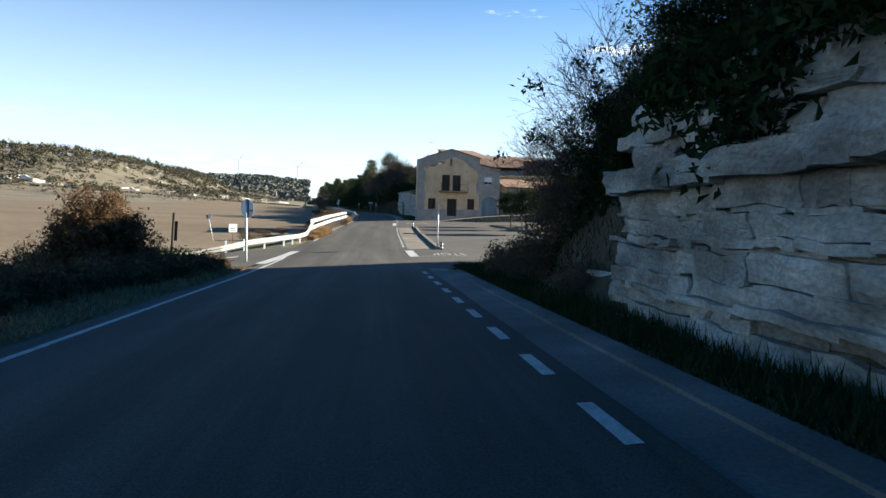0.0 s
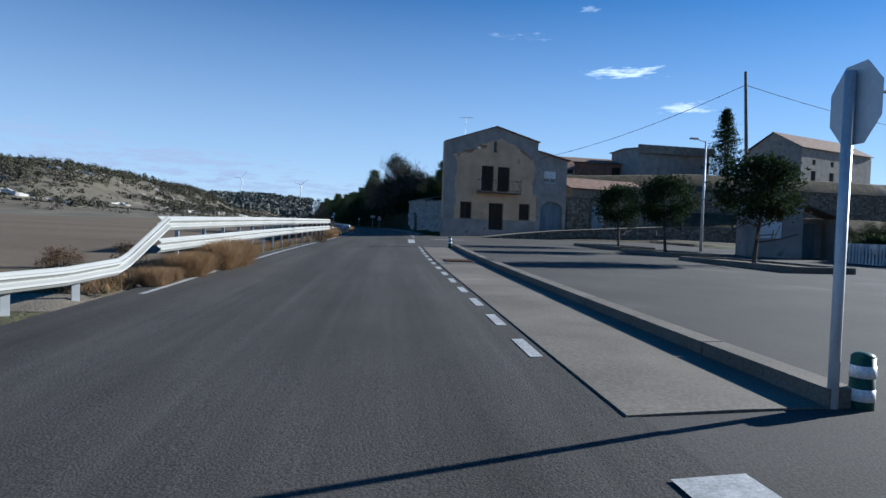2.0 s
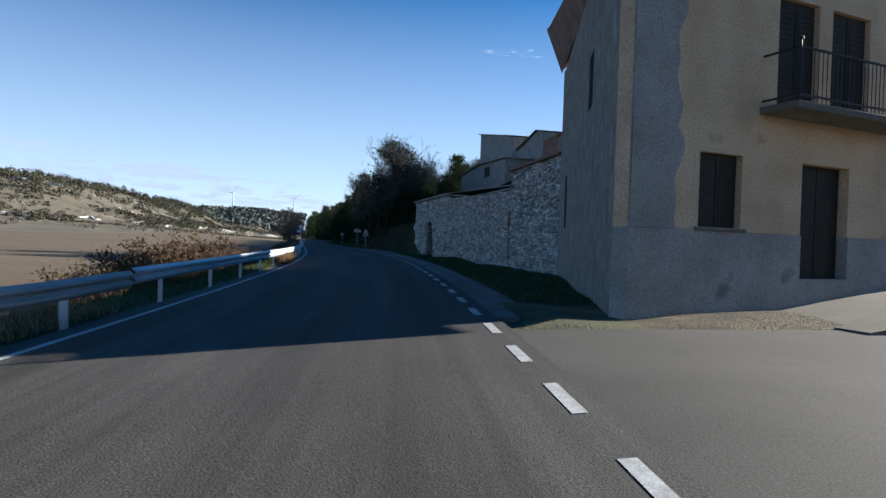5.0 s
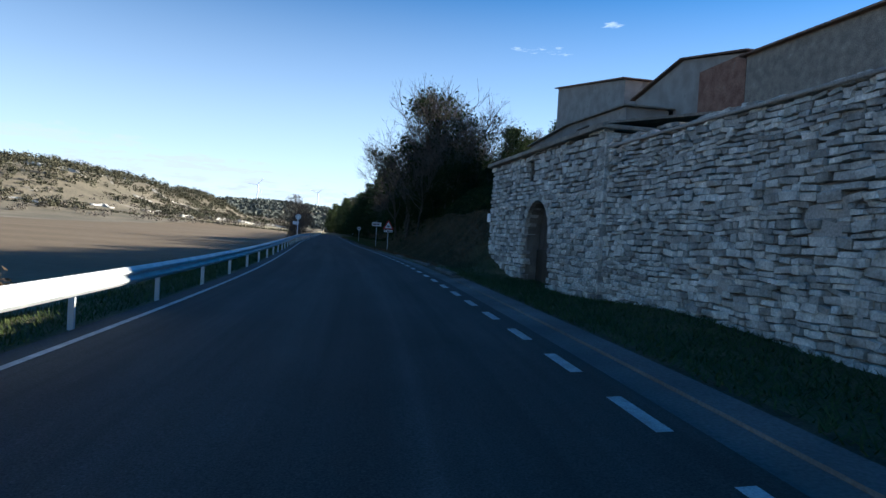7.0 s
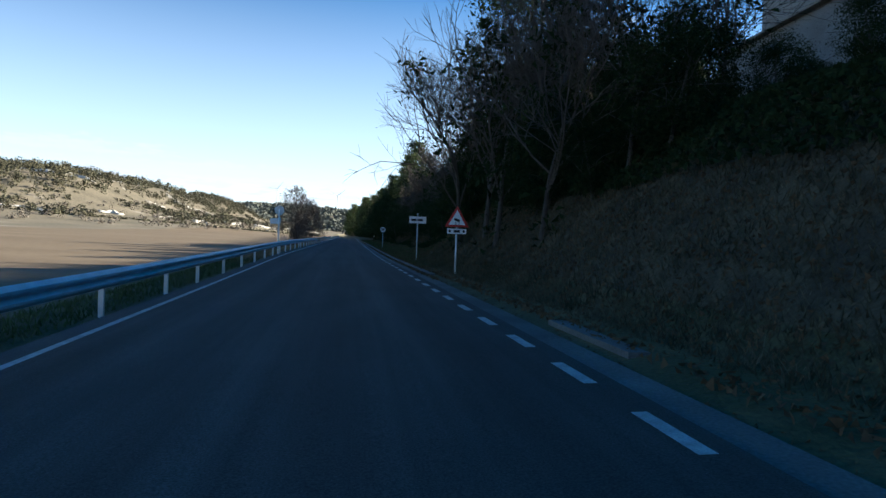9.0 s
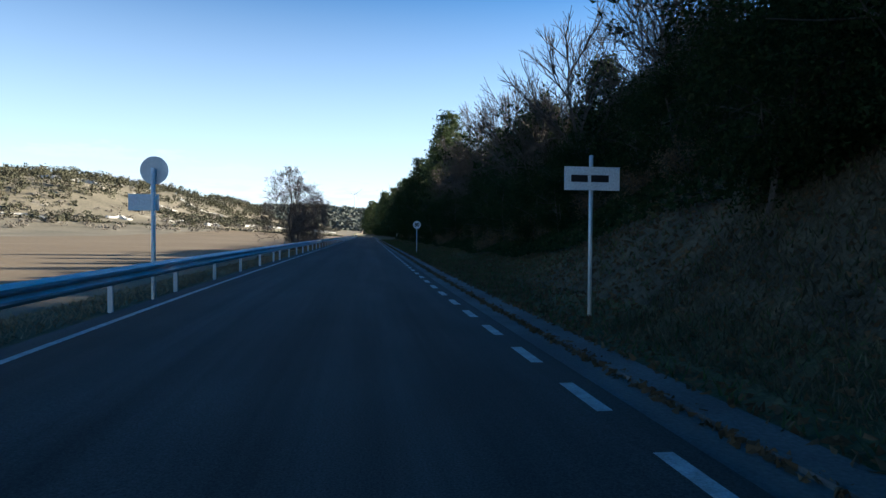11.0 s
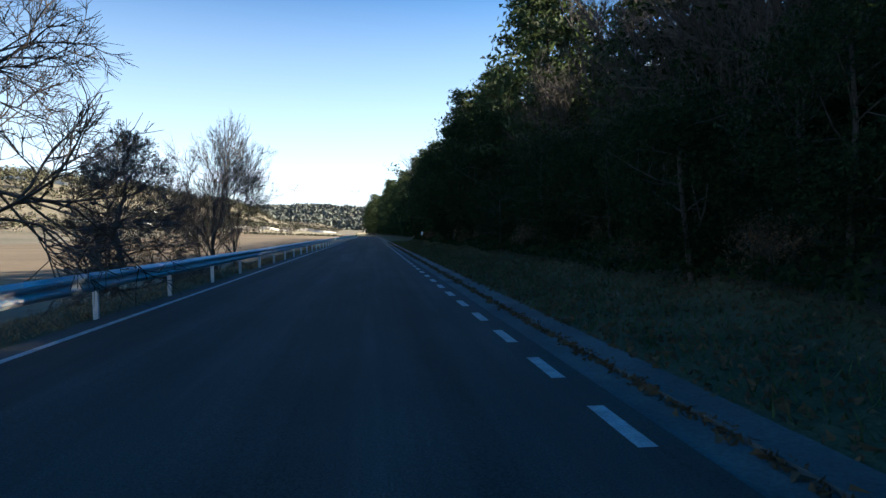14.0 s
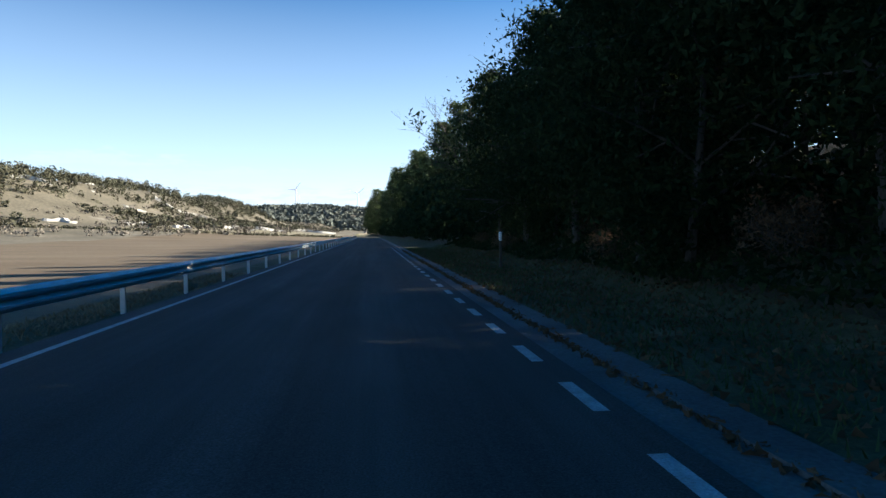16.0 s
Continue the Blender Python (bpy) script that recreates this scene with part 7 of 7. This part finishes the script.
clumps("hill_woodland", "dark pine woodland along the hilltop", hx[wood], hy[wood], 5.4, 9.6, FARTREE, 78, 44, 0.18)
scr = (up_ > 5) & (up_ <= 26) & (lumps(hx, hy, 22.0, 2.0) > -0.25) & (hr_.random(26000) < 0.5)
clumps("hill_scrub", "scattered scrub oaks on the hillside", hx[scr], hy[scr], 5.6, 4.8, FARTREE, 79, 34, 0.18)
bar = (up_ > 1.5) & (up_ <= 26) & (hr_.random(26000) < 0.24)
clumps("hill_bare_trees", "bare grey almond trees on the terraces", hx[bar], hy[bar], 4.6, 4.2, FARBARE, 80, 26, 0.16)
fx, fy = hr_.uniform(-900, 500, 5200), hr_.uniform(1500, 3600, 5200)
clumps("far_woodland", "low wooded ridge on the horizon", fx, fy, 26, 12, HAZED_RIDGE, 81, 12)
mx_ = np.linspace(-265, -22, 420)
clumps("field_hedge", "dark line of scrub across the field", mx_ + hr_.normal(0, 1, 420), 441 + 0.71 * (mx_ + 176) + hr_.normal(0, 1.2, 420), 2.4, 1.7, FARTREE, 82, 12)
cuts = tagged(new("pale_terraces", None), "pale bare earth cuts and terrace walls on the hill", "earth bank", kind="structure")
for x, y, w in ((-137, 512, 20), (-119, 533, 12), (-198, 432, 30), (-168, 482, 16), (-230, 425, 26), (-100, 590, 30), (-330, 450, 50), (-232, 560, 46), (-300, 620, 40), (-185, 610, 34), (-255, 700, 30), (-170, 720, 50), (-90, 640, 40), (-60, 760, 46), (-380, 520, 50)):
    n = 12
    s = np.linspace(-0.5, 0.5, n)
    X, Y = x + s * w, y + 0.25 * s * w + 2.0 * np.sin(s * 9 + x)
    Z = ground_z(X, Y)
    top = Z + 1.2 + 1.6 * np.abs(np.sin(s * 7 + x)) * (0.5 - np.abs(s)) * 2
    V = np.concatenate([np.stack([X, Y, Z - 1], -1), np.stack([X, Y + 1.0, top], -1), np.stack([X, Y + 6, top - 0.3], -1)])
    i = np.arange(n - 1)
    F = np.concatenate([np.stack([i, i + 1, n + i + 1, n + i], -1), np.stack([n + i, n + i + 1, 2 * n + i + 1, 2 * n + i], -1)])
    part("earth_cut", mesh("earth_cut", V, F, PALEROCK), None, cuts)
# two far wind turbines
for x, y in ((-275, 2480), (-50, 2460)):
    t = thing("wind_turbine", "distant white wind turbine at rest", "wind turbine", "wind turbines", m=pose(x, y, gz(x, y)))
    b = bmesh.new()
    cyl(b, 2.2, 1.2, (0, 0, 0), (0, 0, 62), 10)
    part("tower", b, WHITE, t)
    b = bmesh.new()
    box(b, -1.5, 1.5, -4, 4, 61, 64, 0.4)
    part("nacelle", b, WHITE, t)
    for k in range(3):
        a = radians(90 + 120 * k + x)
        b = bmesh.new()
        cyl(b, 1.2, 0.3, (0, -4.2, 62.5), (34 * math.cos(a), -4.2, 62.5 + 34 * math.sin(a)), 5)
        part("blade", b, WHITE, t)

# ---- rock face beside the bend ----
cliff_t = thing("rock_face", "layered pale limestone rock face beside the road", "rock", kind="structure")
cr = np.random.default_rng(9)
cz, layer = -0.4, 0
while cz < 3.3:
    hgt = float(cr.choice((0.07, 0.11, 0.17, 0.25, 0.34)))
    yb = -151.0
    setback = float(cr.uniform(-0.08, 0.08)) + 0.10 * max(0.0, cz - 0.4) - (0.35 if 2.0 < cz < 2.35 else 0)
    while yb < -126.0 + 0.5 * math.sin(layer * 2.1):
        ln = float(cr.uniform(0.35, 1.7))
        bm = bmesh.new()
        x0 = 2.3 + setback + float(cr.uniform(-0.06, 0.06)) + max(0.0, (yb + 127.5)) * 0.22
        lift = float(road_level(yb)) * 0.9
        box(bm, x0, x0 + 1.6, yb, yb + ln * 0.995, cz + lift, cz + lift + hgt * 0.985)
        bmesh.ops.subdivide_edges(bm, edges=list(bm.edges), cuts=3, use_grid_fill=True)
        for v in bm.verts:
            w = noise.noise_vector(v.co * 0.9) * 0.20 + noise.noise_vector(v.co * 3.2) * 0.10 + noise.noise_vector(v.co * 8.0) * 0.06
            v.co += Vector((w.x, w.y * 0.4, w.z * 0.45))
            v.co.x += float(right_line(v.co.y))
        part("rock_block", bm, CLIFF, cliff_t)
        yb += ln
    cz += hgt
    layer += 1

# ---- dashes of the right edge line, a piece each ----
def dash(y0, w=0.14):
    me = strip("dash", y0, y0 + 1.0, -w / 2, w / 2, 0.006, PAINT, step=0.5, nu=2)
    part("dash", me, None, road)


for y0 in np.arange(-172.14, -114.9, 2.0):
    dash(float(y0))
for y0 in np.arange(-97.95, -70.5, 2.0):
    dash(float(y0))
for y0 in np.arange(-56.85, 180, 2.0):
    dash(float(y0))
